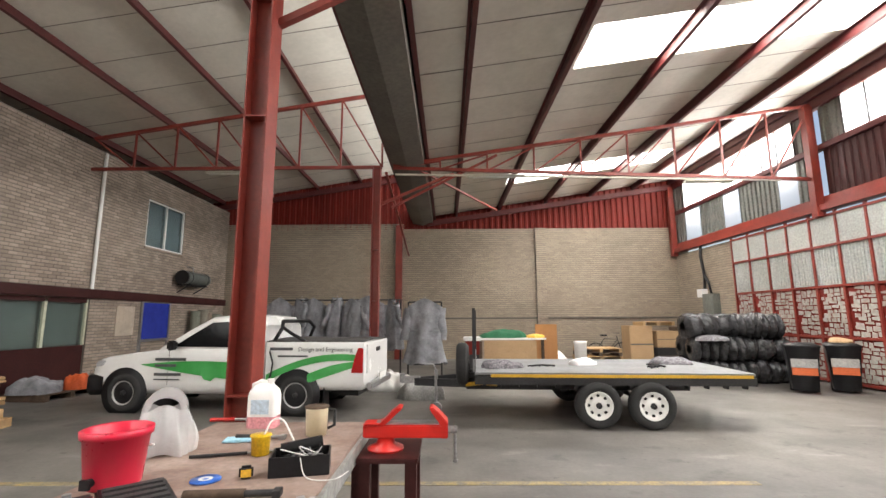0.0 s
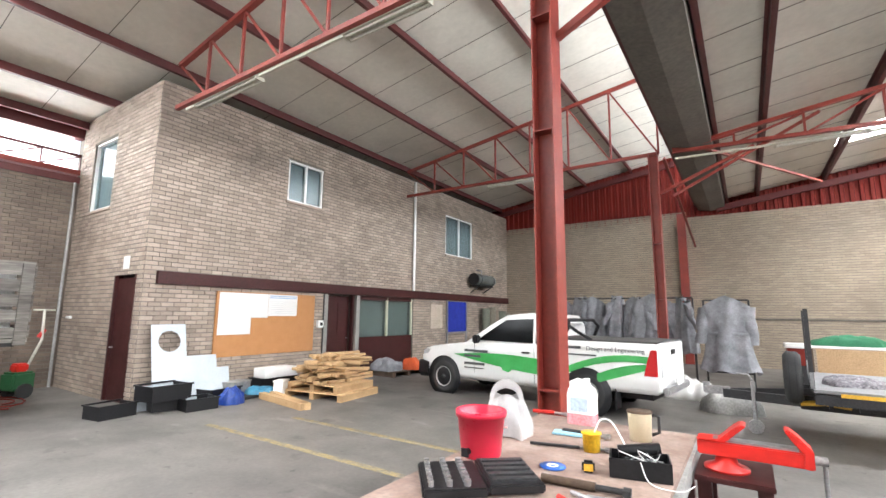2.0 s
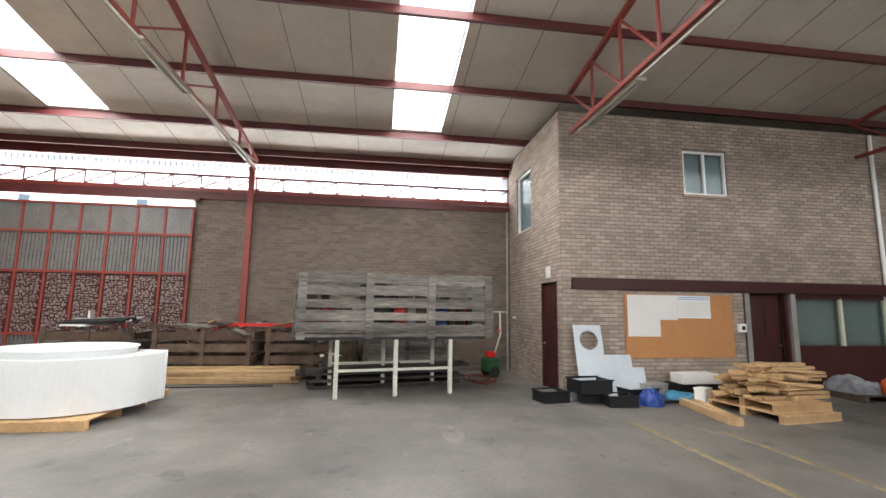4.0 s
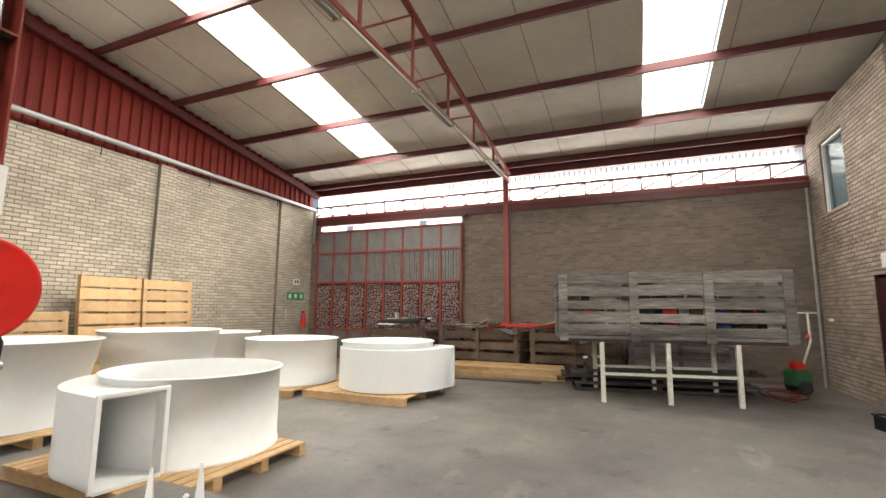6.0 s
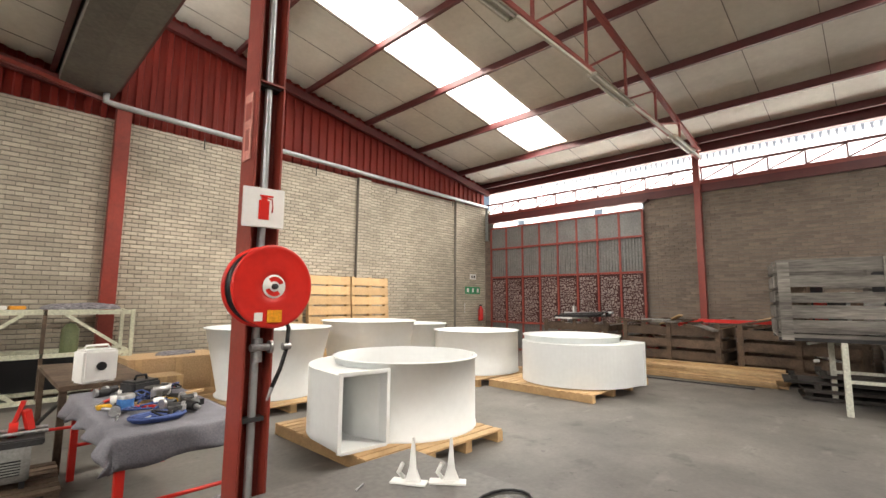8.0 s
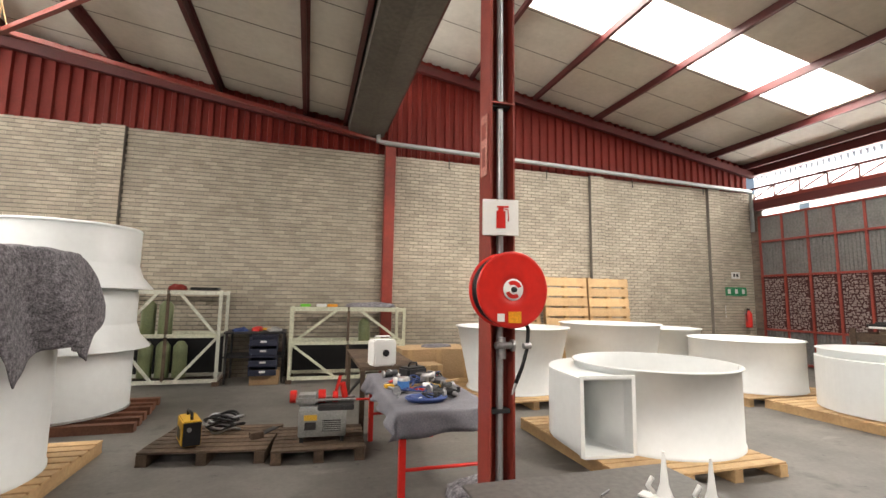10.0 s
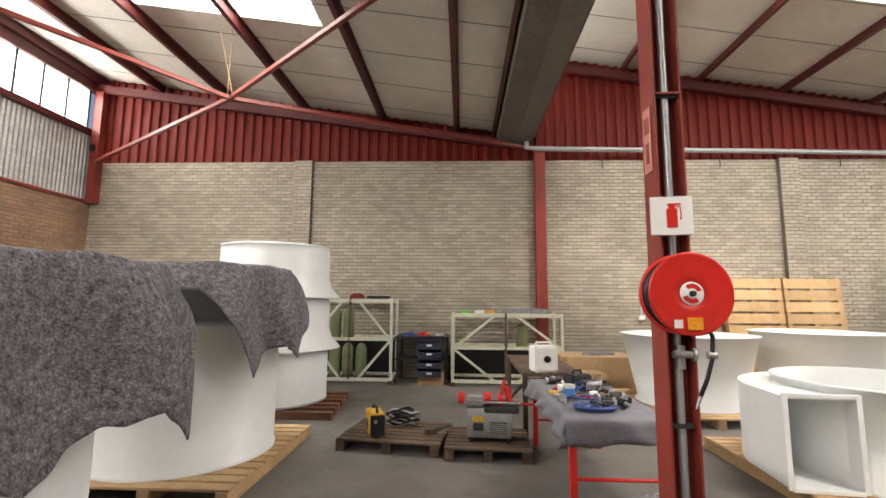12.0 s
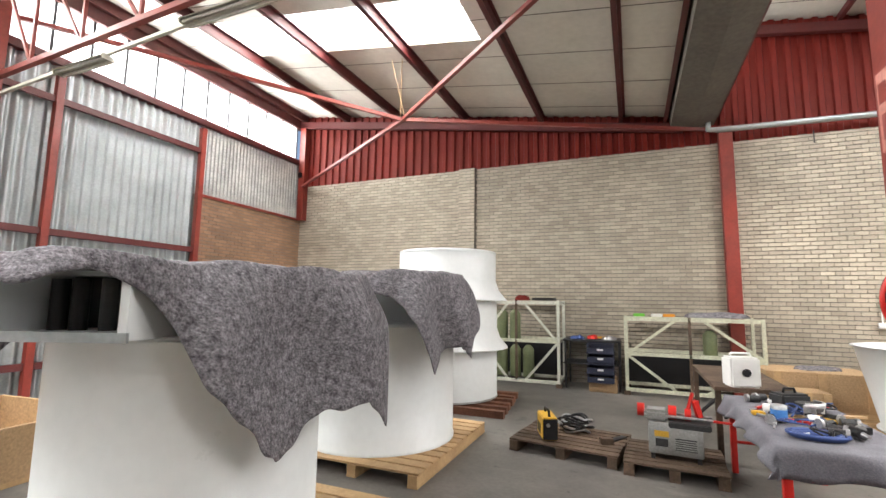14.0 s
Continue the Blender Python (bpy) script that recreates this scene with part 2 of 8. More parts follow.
DULLGALV = surface("dull_grey_sheet", (0.41, 0.41, 0.395), 0.5, 0.4, color2=(0.24, 0.245, 0.24), scale=2.0, fine=30, amount=0.9, bump=0.05)
STEEL = surface("bare_steel", (0.42, 0.42, 0.43), 0.4, 0.8, color2=(0.27, 0.27, 0.27), fine=40, bump=0.05)
DARKSTEEL = surface("dark_steel", (0.042, 0.042, 0.044), 0.5, 0.3, spec=0.3, fine=40, bump=0.1)
WHITEPAINT = surface("white_paint", (0.80, 0.80, 0.78), 0.4, color2=(0.70, 0.70, 0.68), scale=1.5, fine=20, amount=0.4, bump=0.02, detail=0.03)
GELCOAT = surface("white_gelcoat", (0.77, 0.80, 0.80), 0.32, color2=(0.70, 0.73, 0.735), scale=1.2, fine=12, amount=0.5, bump=0.03, detail=0.025)
PINE = surface("pale_pine", (0.50, 0.335, 0.17), 0.65, color2=(0.33, 0.20, 0.095), scale=2.5, fine=30, stretch=(1, 1, 1), amount=0.7, bump=0.15, island=0.2, objrand=0.15, detail=0.12)
OLDWOOD = surface("weathered_grey_wood", (0.20, 0.185, 0.165), 0.85, spec=0.2, color2=(0.05, 0.045, 0.041), scale=2.2, fine=26, amount=0.9, bump=0.4, stretch=(1, 0.16, 1.6), island=0.2, objrand=0.3, detail=0.4)
DIRTYWOOD = surface("dirty_brown_wood", (0.11, 0.075, 0.052), 0.8, spec=0.25, color2=(0.04, 0.029, 0.022), scale=3, fine=40, amount=0.8, bump=0.3, island=0.25, objrand=0.2)
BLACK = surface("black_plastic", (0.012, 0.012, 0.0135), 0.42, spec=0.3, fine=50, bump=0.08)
RUBBER = surface("tyre_rubber", (0.022, 0.022, 0.022), 0.8, fine=60, bump=0.2)
GLASSDIM = clear("dusty_glass", (0.75, 0.80, 0.80), 0.75, 0.08)
SKYSHEET = clear("translucent_roof_sheet", (0.90, 0.93, 0.95), 0.55, 0.25)
CREAMSTEEL = surface("cream_green_paint", (0.55, 0.56, 0.43), 0.5, color2=(0.42, 0.42, 0.32), scale=4, fine=30, bump=0.05)
REDGLOSS = surface("red_gloss_paint", (0.55, 0.018, 0.012), 0.35, color2=(0.42, 0.015, 0.012), fine=20, bump=0.03, detail=0.08)
YELLOWLINE = surface("worn_yellow_line", (0.30, 0.225, 0.085), 0.7, color2=(0.15, 0.14, 0.12), scale=7, fine=40, amount=1.0, bump=0.05)
FELT = surface("grey_felt", (0.275, 0.262, 0.28), 0.95, spec=0.1, color2=(0.085, 0.08, 0.088), scale=20, fine=62, amount=1.0, bump=1.0, detail=0.55, stretch=(0.75, 1.5, 1.2), bumpdist=0.014)
PAPER = surface("white_paper", (0.68, 0.68, 0.66), 0.8, scale=2, amount=0.15, bump=0.02, detail=0.03)

# ---- the hall ----
XL, XR, YB, YF, XO, YO = -11.75, 11.32, -7.5, 22.8, -7.9, 7.45
COLS = (0.0, 7.6, 15.2)


def roof_left(x):
    return 8.05 + 0.16 * x


def roof_right(x):
    return 5.89 + 0.149 * x


ground = Shape().box(XL - 0.4, YB - 0.4, -0.3, XR + 0.4, YF + 0.4, 0)
structure("floor", ground, FLOOR, "worn grey concrete warehouse floor with dust and stains", "floor")
yard = Shape().add([(-900, -900, -0.32), (900, -900, -0.32), (900, 900, -0.32), (-900, 900, -0.32)], [(0, 1, 2, 3)])
structure("ground", yard, FLOOR, "flat pale ground outside the hall", "ground")
for name, x0, y0, x1, y1 in (("floor_marking", -5.6, 7.55, -1.7, 7.65), ("floor_marking", -4.95, 8.62, 4.7, 8.72), ("floor_marking", -0.3, -1.6, -0.2, 1.4)):
    structure(name, Shape().box(x0, y0, 0.0, x1, y1, 0.004), YELLOWLINE, "worn yellow painted line on the concrete floor", "floor marking")


# courses of bricks on the inner face of a wall
BRICK_W, BRICK_H, JOINT = 0.232, 0.0855, 0.014


def brick_cells(u0, u1, z0, z1, holes=(), seed=1):
    rng = random.Random(seed)
    cells = []
    rows = int((z1 - z0) / BRICK_H + 0.5)
    for r in range(rows):
        za, zb = z0 + r * BRICK_H, min(z0 + (r + 1) * BRICK_H, z1)
        if zb - za < 0.03:
            continue
        u = u0 - (BRICK_W / 2 if r % 2 else 0)
        while u < u1:
            a, b = max(u, u0), min(u + BRICK_W, u1)
            u += BRICK_W
            spans = [(a, b)]
            for ha, hb, hz0, hz1 in holes:
                if zb > hz0 + 0.03 and za < hz1 - 0.03:
                    spans = [s for x, y in spans for s in ((x, min(y, ha)), (max(x, hb), y)) if s[1] - s[0] > 0.03]
            for x, y in spans:
                if y - x > 0.03:
                    cells.append((x, y, za, zb - JOINT, rng.random()))
    return cells


def brick_face(name, wall, material, cells, plane, axis, out):
    """Joined bricks standing proud of a wall's face. plane: the face; out: +1 or -1, the way it looks."""
    v, f = [], []
    for a, b, z0, z1, k in cells:
        d = 0.009 + 0.008 * k
        p0, p1 = plane, plane + out * d
        a, b = a + 0.003, b - 0.003
        n = len(v)
        c = 0.003
        for q, s in ((p0, 0), (p1, c)):
            for u, z in ((a + s, z0 + s), (b - s, z0 + s), (b - s, z1 - s), (a + s, z1 - s)):
                v.append((q, u, z) if axis == "x" else (u, q, z))
        f += [(n + 4, n + 5, n + 6, n + 7), (n, n + 1, n + 5, n + 4), (n + 1, n + 2, n + 6, n + 5), (n + 2, n + 3, n + 7, n + 6), (n + 3, n, n + 4, n + 7)]
    if (axis == "x") == (out < 0):
        f = [tuple(reversed(q)) for q in f]
    me = bpy.data.meshes.new(name)
    me.from_pydata(v, [], f)
    me.materials.append(material)
    ob = new(name, me)
    ob.parent = wall
    return tagged(ob, kind="stuff")


def wall_with_holes(name, axis, p0, p1, u0, u1, z0, z1, holes, material, label):
    """A thick wall between the planes p0 and p1, with rectangular openings (u0, u1, z0, z1) right through."""
    us = sorted({u0, u1, *[min(max(h[i], u0), u1) for h in holes for i in (0, 1)]})
    zs = sorted({z0, z1, *[min(max(h[i], z0), z1) for h in holes for i in (2, 3)]})
    s = Shape()
    for a, b in zip(us, us[1:]):
        run = None
        for c, d in list(zip(zs, zs[1:])) + [(z1 + 9, z1 + 9)]:
            mu, mz = (a + b) / 2, (c + d) / 2
            solid = c < z1 and not any(h[0] < mu < h[1] and h[2] < mz < h[3] for h in holes)
            if solid:
                run = (run[0] if run else c, d)
            elif run:
                s.box(*((p0, a, run[0], p1, b, run[1]) if axis == "x" else (a, p0, run[0], b, p1, run[1])))
                run = None
    return structure(name, s, material, label, "wall")


TOP = 5.28
FAR_L, FAR_R = 5.70, 5.47
# back wall
wall_back = wall_with_holes("wall_back", "y", YB - 0.3, YB, XL - 0.3, XR + 0.3, 0, TOP, [], MORTAR, "pale grey face-brick end wall with recessed joints")
# far wall
wall_far = wall_with_holes("wall_far", "y", YF, YF + 0.3, XL - 0.3, XR + 0.3, 0, FAR_L, [(-0.3, XR + 0.3, FAR_R, FAR_L)], MORTAR, "tan face-brick end wall")
# left wall with a gate opening
GATE_L = (-7.1, -1.56, 0.0, 4.68)
wall_left = wall_with_holes("wall_left", "x", XL - 0.3, XL, YB, YF, 0, 4.70, [GATE_L], MORTAR, "brown face-brick side wall below a strip of windows")
# right wall: brick piers beside the sliding gates
wall_right = wall_with_holes("wall_right", "x", XR, XR + 0.3, YB, YF, 0, 4.25, [(8.0, 18.75, 0, 4.3), (-3.88, 8.0, 0, 4.3)], MORTAR, "brown face-brick side wall beside the gates")
# office block
OWIN = [(10.47, 11.58, 4.45, 5.51), (17.57, 19.57, 3.93, 5.46), (11.9, 12.95, 0, 2.2), (13.1, 15.65, 0.0, 2.2)]
OTOP = 6.25
wall_office = wall_with_holes("wall_office", "x", XO - 0.25, XO, YO, YF, 0, OTOP, OWIN, MORTAR, "brown-grey face-brick office front of two storeys")
wall_office_end = wall_with_holes("wall_office_end", "y", YO, YO + 0.25, XL, XO - 0.25, 0, OTOP, [(-10.98, -9.78, 3.9, 5.52), (-9.1, -8.15, 0, 2.4)], MORTAR, "brown-grey face-brick end of the office block")

# red profiled gable cladding above the brick
def corrugated(fn, length, pitch, depth, height_fn, base_fn, step=None):
    """Trapezoid ribs along a length; fn(u, depth, z) gives the place."""
    s = Shape()
    u = 0.0
    pts = []
    while u < length:
        for du, d in ((0, 0), (0.45 * pitch, 0), (0.55 * pitch, depth), (0.9 * pitch, depth)):
            if u + du <= length:
                pts.append((u + du, d))
        u += pitch
    v, f = [], []
    for q, d in pts:
        v.append(fn(q, d, base_fn(q)))
        v.append(fn(q, d, height_fn(q)))
    for i in range(len(pts) - 1):
        f.append((2 * i, 2 * i + 2, 2 * i + 3, 2 * i + 1))
    return s.add(v, f)


for nm, yy, sgn, base in (("gable_cladding_back", YB - 0.02, -1, TOP - 0.02), ("gable_cladding_far", YF + 0.02, 1, FAR_R - 0.02)):
    s = corrugated(lambda q, d, z: (XL + q, yy + sgn * (0.03 - d), z), 0.05 - XL, 0.25, 0.055, lambda q: roof_left(XL + q), lambda q: base)
    structure(nm, s, REDSHEET, "red oxide profiled steel gable cladding", "cladding")
    s = corrugated(lambda q, d, z: (0.05 + q, yy + sgn * (0.03 - d), z), XR - 0.05, 0.25, 0.055, lambda q: max(base + .02, roof_right(0.05 + q)), lambda q: base)
    structure(nm, s, REDSHEET, "red oxide profiled steel gable cladding", "cladding")
    # rafter and bracing along the gable
    k = 0.06 if sgn < 0 else -0.06
    for xa, xb, fn in ((XL, -0.6, roof_left), (0.7, XR, roof_right)):
        s = Shape().bar((xa, yy + 3 * k, fn(xa) - 0.34), (xb, yy + 3 * k, fn(xb) - 0.34), 0.12, 0.2)
        structure("gable_rafter", s, DARKRED, "dark red steel rafter along the gable", "rafter")

for yy in (YB - 0.16, YF + 0.06):
    structure("gable_infill", Shape().box(-0.25, yy, 5.1, 1.25, yy + 0.1, 6.9), REDSHEET, "red sheet closing the gutter end", "cladding")

# roof: lining sheets with openings for the translucent strips
# last SKY_R opening is unseen: added in the row's spacing to brighten the drums
SKY_R = [(4.05, 9.5, 10.65, 12.0), (3.7, 9.2, 18.25, 19.55), (4.25, 9.5, -3.85, -2.55), (4.05, 9.5, 3.4, 4.75)]
SKY_L = [(-10.05, -2.3, -4.4, -3.05), (-10.05, -2.3, 3.77, 5.07)]


def roof(name, x0, x1, fn, holes):
    s = Shape()
    xs = sorted({x0, x1, *[h[i] for h in holes for i in (0, 1)]})
    ys = sorted({YB - 0.4, YF + 0.4, *[h[i] for h in holes for i in (2, 3)]})
    for a, b in zip(xs, xs[1:]):
        for c, d in zip(ys, ys[1:]):
            mx, my = (a + b) / 2, (c + d) / 2
            if any(h[0] < mx < h[1] and h[2] < my < h[3] for h in holes):
                continue
            p = [(a, c, fn(a)), (b, c, fn(b)), (b, d, fn(b)), (a, d, fn(a))]
            s.add(p + [(x, y, z + 0.08) for x, y, z in p], [(3, 2, 1, 0), (4, 5, 6, 7), (0, 1, 5, 4), (1, 2, 6, 5), (2, 3, 7, 6), (3, 0, 4, 7)])
    ob = structure(name, s, ROOFING, "cream lined roof sheeting between red purlins", "ceiling")
    for a, b, c, d in holes:
        q = corrugated(lambda u, dd, z: (z, c + u, fn(z) + 0.05 + dd), d - c, 0.19, 0.03, lambda u: b, lambda u: a)
        panel = structure("skylight", q, SKYSHEET, "white translucent corrugated roof sheet letting daylight in", "skylight")
        panel.visible_shadow = False
    return ob


roof("ceiling_left", XL - 0.5, 0.08, roof_left, SKY_L)
roof("ceiling_right", 0.94, XR + 0.5, roof_right, SKY_R)


def lining_seams(name, x0, x1, fn, step=1.22):
    s = Shape()
    y = YB + 0.6
    while y < YF:
        s.bar((x0, y, fn(x0) - 0.006), (x1, y, fn(x1) - 0.006), 0.012, 0.006)
        y += step
    return tagged(part(name, s, GUTTER, None, "thin dark wires and seams under the roof lining"), category="wire", kind="structure")


lining_seams("lining_wires", XL, -0.6, roof_left)
lining_seams("lining_wires", 0.8, XR, roof_right)
# purlins
for xs, fn in (((-11.55, -10.15, -8.1, -6.02, -4.05, -2.18, -0.3), roof_left), ((1.03, 1.95, 3.8, 5.8, 7.75, 9.6, 11.2), roof_right)):
    for x in xs:
        z = fn(x)
        s = Shape().box(x - 0.012, YB, z - 0.2, x + 0.012, YF, z - 0.004).box(x + 0.012, YB, z - 0.2, x + 0.07, YF, z - 0.188).box(x - 0.07, YB, z - 0.018, x - 0.012, YF, z - 0.004)
        structure("purlin", s, DARKRED, "dark red cold-rolled steel roof purlin", "purlin")
# valley gutter with the glazed step above it
g = Shape().prism([(0.06, 6.25), (0.10, 5.70), (0.52, 5.62), (0.96, 5.70), (0.98, 6.05), (0.95, 6.05), (0.92, 5.74), (0.52, 5.66), (0.14, 5.74), (0.09, 6.25)], YB, YF)
structure("valley_gutter", g, GUTTER, "dull grey sheet-metal valley gutter over the column line", "gutter")
structure("gutter_beam", Shape().box(0.0, YB, 5.86, 0.055, YF, 6.22), DARKRED, "dark red eaves beam beside the gutter", "beam")
s = corrugated(lambda u, d, z: (0.04 - d, YB + u, z), YF - YB, 0.19, 0.03, lambda u: roof_left(0.0), lambda u: 6.22)
structure("step_glazing", s, SKYSHEET, "white translucent sheeting in the roof step", "glazing").visible_shadow = False

# columns: red steel I-sections with base plates
def column(x, y, top, stiff):
    col = thing("steel_column", x, y, 0, 0, "red oxide painted steel I-section roof column", "column", "columns along the valley gutter")
    for sx in (-1, 1):
        part("flange", Shape().box(sx * 0.095 - 0.008, -0.12, 0.02, sx * 0.095 + 0.008, 0.12, top), RED, col, bevel=0.003)
    part("web", Shape().box(-0.087, -0.006, 0.02, 0.087, 0.006, top), RED, col)
    part("base_plate", Shape().box(-0.18, -0.2, 0, 0.18, 0.2, 0.02), RED, col, bevel=0.004)
    for z in stiff:
        part("stiffener", Shape().box(-0.092, -0.125, z, 0.092, -0.006, z + 0.014), RED, col)
        part("stiffener", Shape().box(-0.092, 0.006, z, 0.092, 0.125, z + 0.014), RED, col)
    return col


column(0.29, 0.0, 5.62, (3.3, 4.4))
column(-0.12, 7.6, 5.62, (3.42, 4.6, 1.05))
column(-0.28, 15.2, 5.62, (3.4, 2.1))
for y in (YB + 0.1, YF - 0.1):
    s = Shape().box(-0.2, y - 0.1, 0, 0.05, y + 0.1, 5.6) if y < 0 else Shape().box(-0.62, y - 0.1, 0, -0.34, y + 0.1, 5.6)
    structure("wall_column", s, RED, "red steel column set against the end wall", "column", 0.004)


# lattice roof trusses on each column line
def truss(y, cuts):
    t = thing("roof_truss", 0, y, 0, 0, "red painted welded steel lattice roof truss", "truss", "roof trusses")
    for xa, xb, za, fn, n in ((cuts, -0.15, 5.62, roof_left, 7), (0.15, XR, 5.62, roof_right, 9)):
        lift = 0.32
        bot = lambda x: za if fn is roof_left else 5.60 - 0.035 * x
        top = lambda x: max(fn(x) - lift, bot(x) + 0.06)
        part("bottom_chord", Shape().bar((xa, 0, bot(xa)), (xb, 0, bot(xb)), 0.08, 0.08), RED, t)
        part("top_chord", Shape().bar((xa, 0, top(xa)), (xb, 0, top(xb)), 0.1, 0.08), RED, t)
        for i in range(n):
            x0, x1 = xa + (xb - xa) * i / n, xa + (xb - xa) * (i + 1) / n
            part("post", Shape().bar((x1, 0, bot(x1)), (x1, 0, top(x1)), 0.045, 0.045), RED, t)
            a, b = (bot(x0), top(x1)) if fn is roof_right else (top(x0), bot(x1))
            part("diagonal", Shape().bar((x0, 0, a), (x1, 0, b), 0.04, 0.04), RED, t)
    return t


truss(0.0, XL + 0.1)
truss(7.6, XO + 0.3)
truss(15.2, XO + 0.02)

# pilasters
for nm, x, y0, y1, z in (("pilaster", 5.78, YB, YB + 0.11, TOP), ("pilaster", -6.0, YB, YB + 0.11, TOP), ("pilaster", -10.2, YB, YB + 0.11, TOP), ("pilaster", 5.54, YF - 0.11, YF, FAR_R)):
    w = 0.22
    ob = structure(nm, Shape().box(x - w, y0, 0, x + w, y1, z), MORTAR, "brick pilaster on the end wall", "pilaster")
    if y0 < 0:
        brick_face("bricks", ob, BRICK_B, brick_cells(x - w, x + w, 0, z, seed=3), y1, "y", 1)
    else:
        brick_face("bricks", ob, BRICK_F, brick_cells(x - w, x + w, 0, z, seed=4), y0, "y", -1)
structure("dado_rail", Shape().box(0.2, YF - 0.05, 1.62, XR, YF, 1.68), GUTTER, "dark conduit running along the brick wall", "conduit", 0.01)

# left wall: beam, strip of windows with a lattice girder
structure("window_beam", Shape().box(XL - 0.1, -7.4, 4.70, XL + 0.06, 5.55, 4.92).box(XL - 0.1, 5.55, 4.70, XL + 0.03, YO, 4.86), DARKRED, "dark red steel beam under the strip window", "beam", 0.004)
structure("window_beam", Shape().box(XL - 0.25, YB, 4.92, XL - 0.02, YO, 5.04), RED, "red steel sill of the strip window", "sill", 0.004)
structure("eaves_beam", Shape().box(XL - 0.25, YB, 5.82, XL - 0.02, YF, roof_left(XL) - 0.01), DARKRED, "dark red eaves beam over the strip window", "beam", 0.004)
structure("wall_left_upper", Shape().box(XL - 0.3, YO, 4.7, XL, YF, 5.82), MORTAR, "plain wall behind the office", "wall")
g = thing("lattice_girder", XL - 0.12, 0, 0, 0, "red steel lattice girder in front of the strip window", "girder")
part("rail", Shape().box(-0.03, YB, 5.39, 0.03, YO, 5.45), DARKRED, g)
n = 20
for i in range(n):
    y0, y1 = YB + (YO - YB) * i / n, YB + (YO - YB) * (i + 1) / n
    part("post", Shape().box(-0.015, y1 - 0.018, 5.04, 0.015, y1 + 0.018, 5.40), DARKRED, g)
    part("diagonal", Shape().bar((0, y0, 5.06), (0, y1, 5.40), 0.03, 0.035), DARKRED, g)
s = corrugated(lambda u, d, z: (XL - 0.28 - d, YB + u, z), YO - YB, 0.15, 0.03, lambda u: 5.82, lambda u: 5.04)
structure("strip_window", s, SKYSHEET, "white translucent sheeting in the strip window", "window").visible_shadow = False
structure("wall_post", Shape().box(XL, -0.18, 0, XL + 0.14, -0.02, 5.9), RED, "red steel post against the brick side wall", "post", 0.004)
structure("downpipe", Shape().rod((XL + 0.05, YO - 0.1, 0), (XL + 0.05, YO - 0.1, 4.7), 0.03), DULLGALV, "thin grey downpipe in the corner", "pipe")

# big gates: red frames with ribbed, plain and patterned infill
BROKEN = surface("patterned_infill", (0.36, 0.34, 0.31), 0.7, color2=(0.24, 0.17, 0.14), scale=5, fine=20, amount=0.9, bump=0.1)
# darker version of the patterned infill, for the left gate
DARKBROKEN = surface("darker_patterned_infill", (0.24, 0.195, 0.18), 0.7, color2=(0.15, 0.105, 0.095), scale=5, fine=20, amount=0.9, bump=0.1)
LIGHTRIB = surface("pale_ribbed_infill", (0.40, 0.42, 0.40), 0.5, 0.2, color2=(0.30, 0.32, 0.30), scale=2, fine=20, bump=0.05)
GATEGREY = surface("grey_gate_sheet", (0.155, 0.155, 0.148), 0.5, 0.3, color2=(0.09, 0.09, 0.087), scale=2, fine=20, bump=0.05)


def gate(name, x, y0, y1, top, rows, cols, face, label, infill, patchy, backing, size):
    """rows: heights of the rails. infill: a material for each row from the bottom. patchy: rows of broken pieces."""
    g = thing(name, x, 0, 0, 0, label, "gate")
    rng = random.Random(7)
    w = (y1 - y0) / cols
    for i in range(cols + 1):
        y = y0 + w * i
        part("stile", Shape().box(-0.03, y - 0.03, 0.02, 0.03, y + 0.03, top), RED, g)
    for z in rows:
        part("rail", Shape().box(-0.035, y0, z - 0.03, 0.035, y1, z + 0.03), RED, g)
    for r, (za, zb) in enumerate(zip(rows, rows[1:])):
        for i in range(cols):
            a, b = y0 + w * i + 0.03, y0 + w * (i + 1) - 0.03
            if r in patchy:
                part("panel_backing", Shape().box(face * 0.012, a, za + 0.03, face * 0.02, b, zb - 0.03), backing, g)
                s = Shape()
                z = za + 0.05
                while z < zb - 0.1:
                    h = size * rng.uniform(0.06, 0.10)
                    y = a + 0.02
                    while y < b - 0.08:
                        ww = size * rng.uniform(0.07, 0.2)
                        if y + ww < b:
                            k = rng.uniform(-0.04, 0.04)
                            s.add([(-face * 0.004, y + 0.01, z + k * .4), (-face * 0.004, y + ww - 0.015, z + k), (-face * 0.004, y + ww - 0.02 + k * .3, z + h - 0.02), (-face * 0.004, y + 0.015, z + h - 0.02 + k * .6)], [(0, 1, 2, 3)])
                        y += ww
                    z += h
                part("broken_panes", s, BROKEN if backing is REDSHEET else DARKBROKEN, g, solid=0.006)
            else:
                s = corrugated(lambda u, d, z: (face * (0.005 + d), a + u, z), b - a, 0.09, 0.02, lambda u: zb - 0.03, lambda u: za + 0.03) if r % 2 == 0 else Shape().box(-0.004, a, za + 0.03, 0.004, b, zb - 0.03)
                part("panel", s, infill[r % len(infill)], g)
    return g


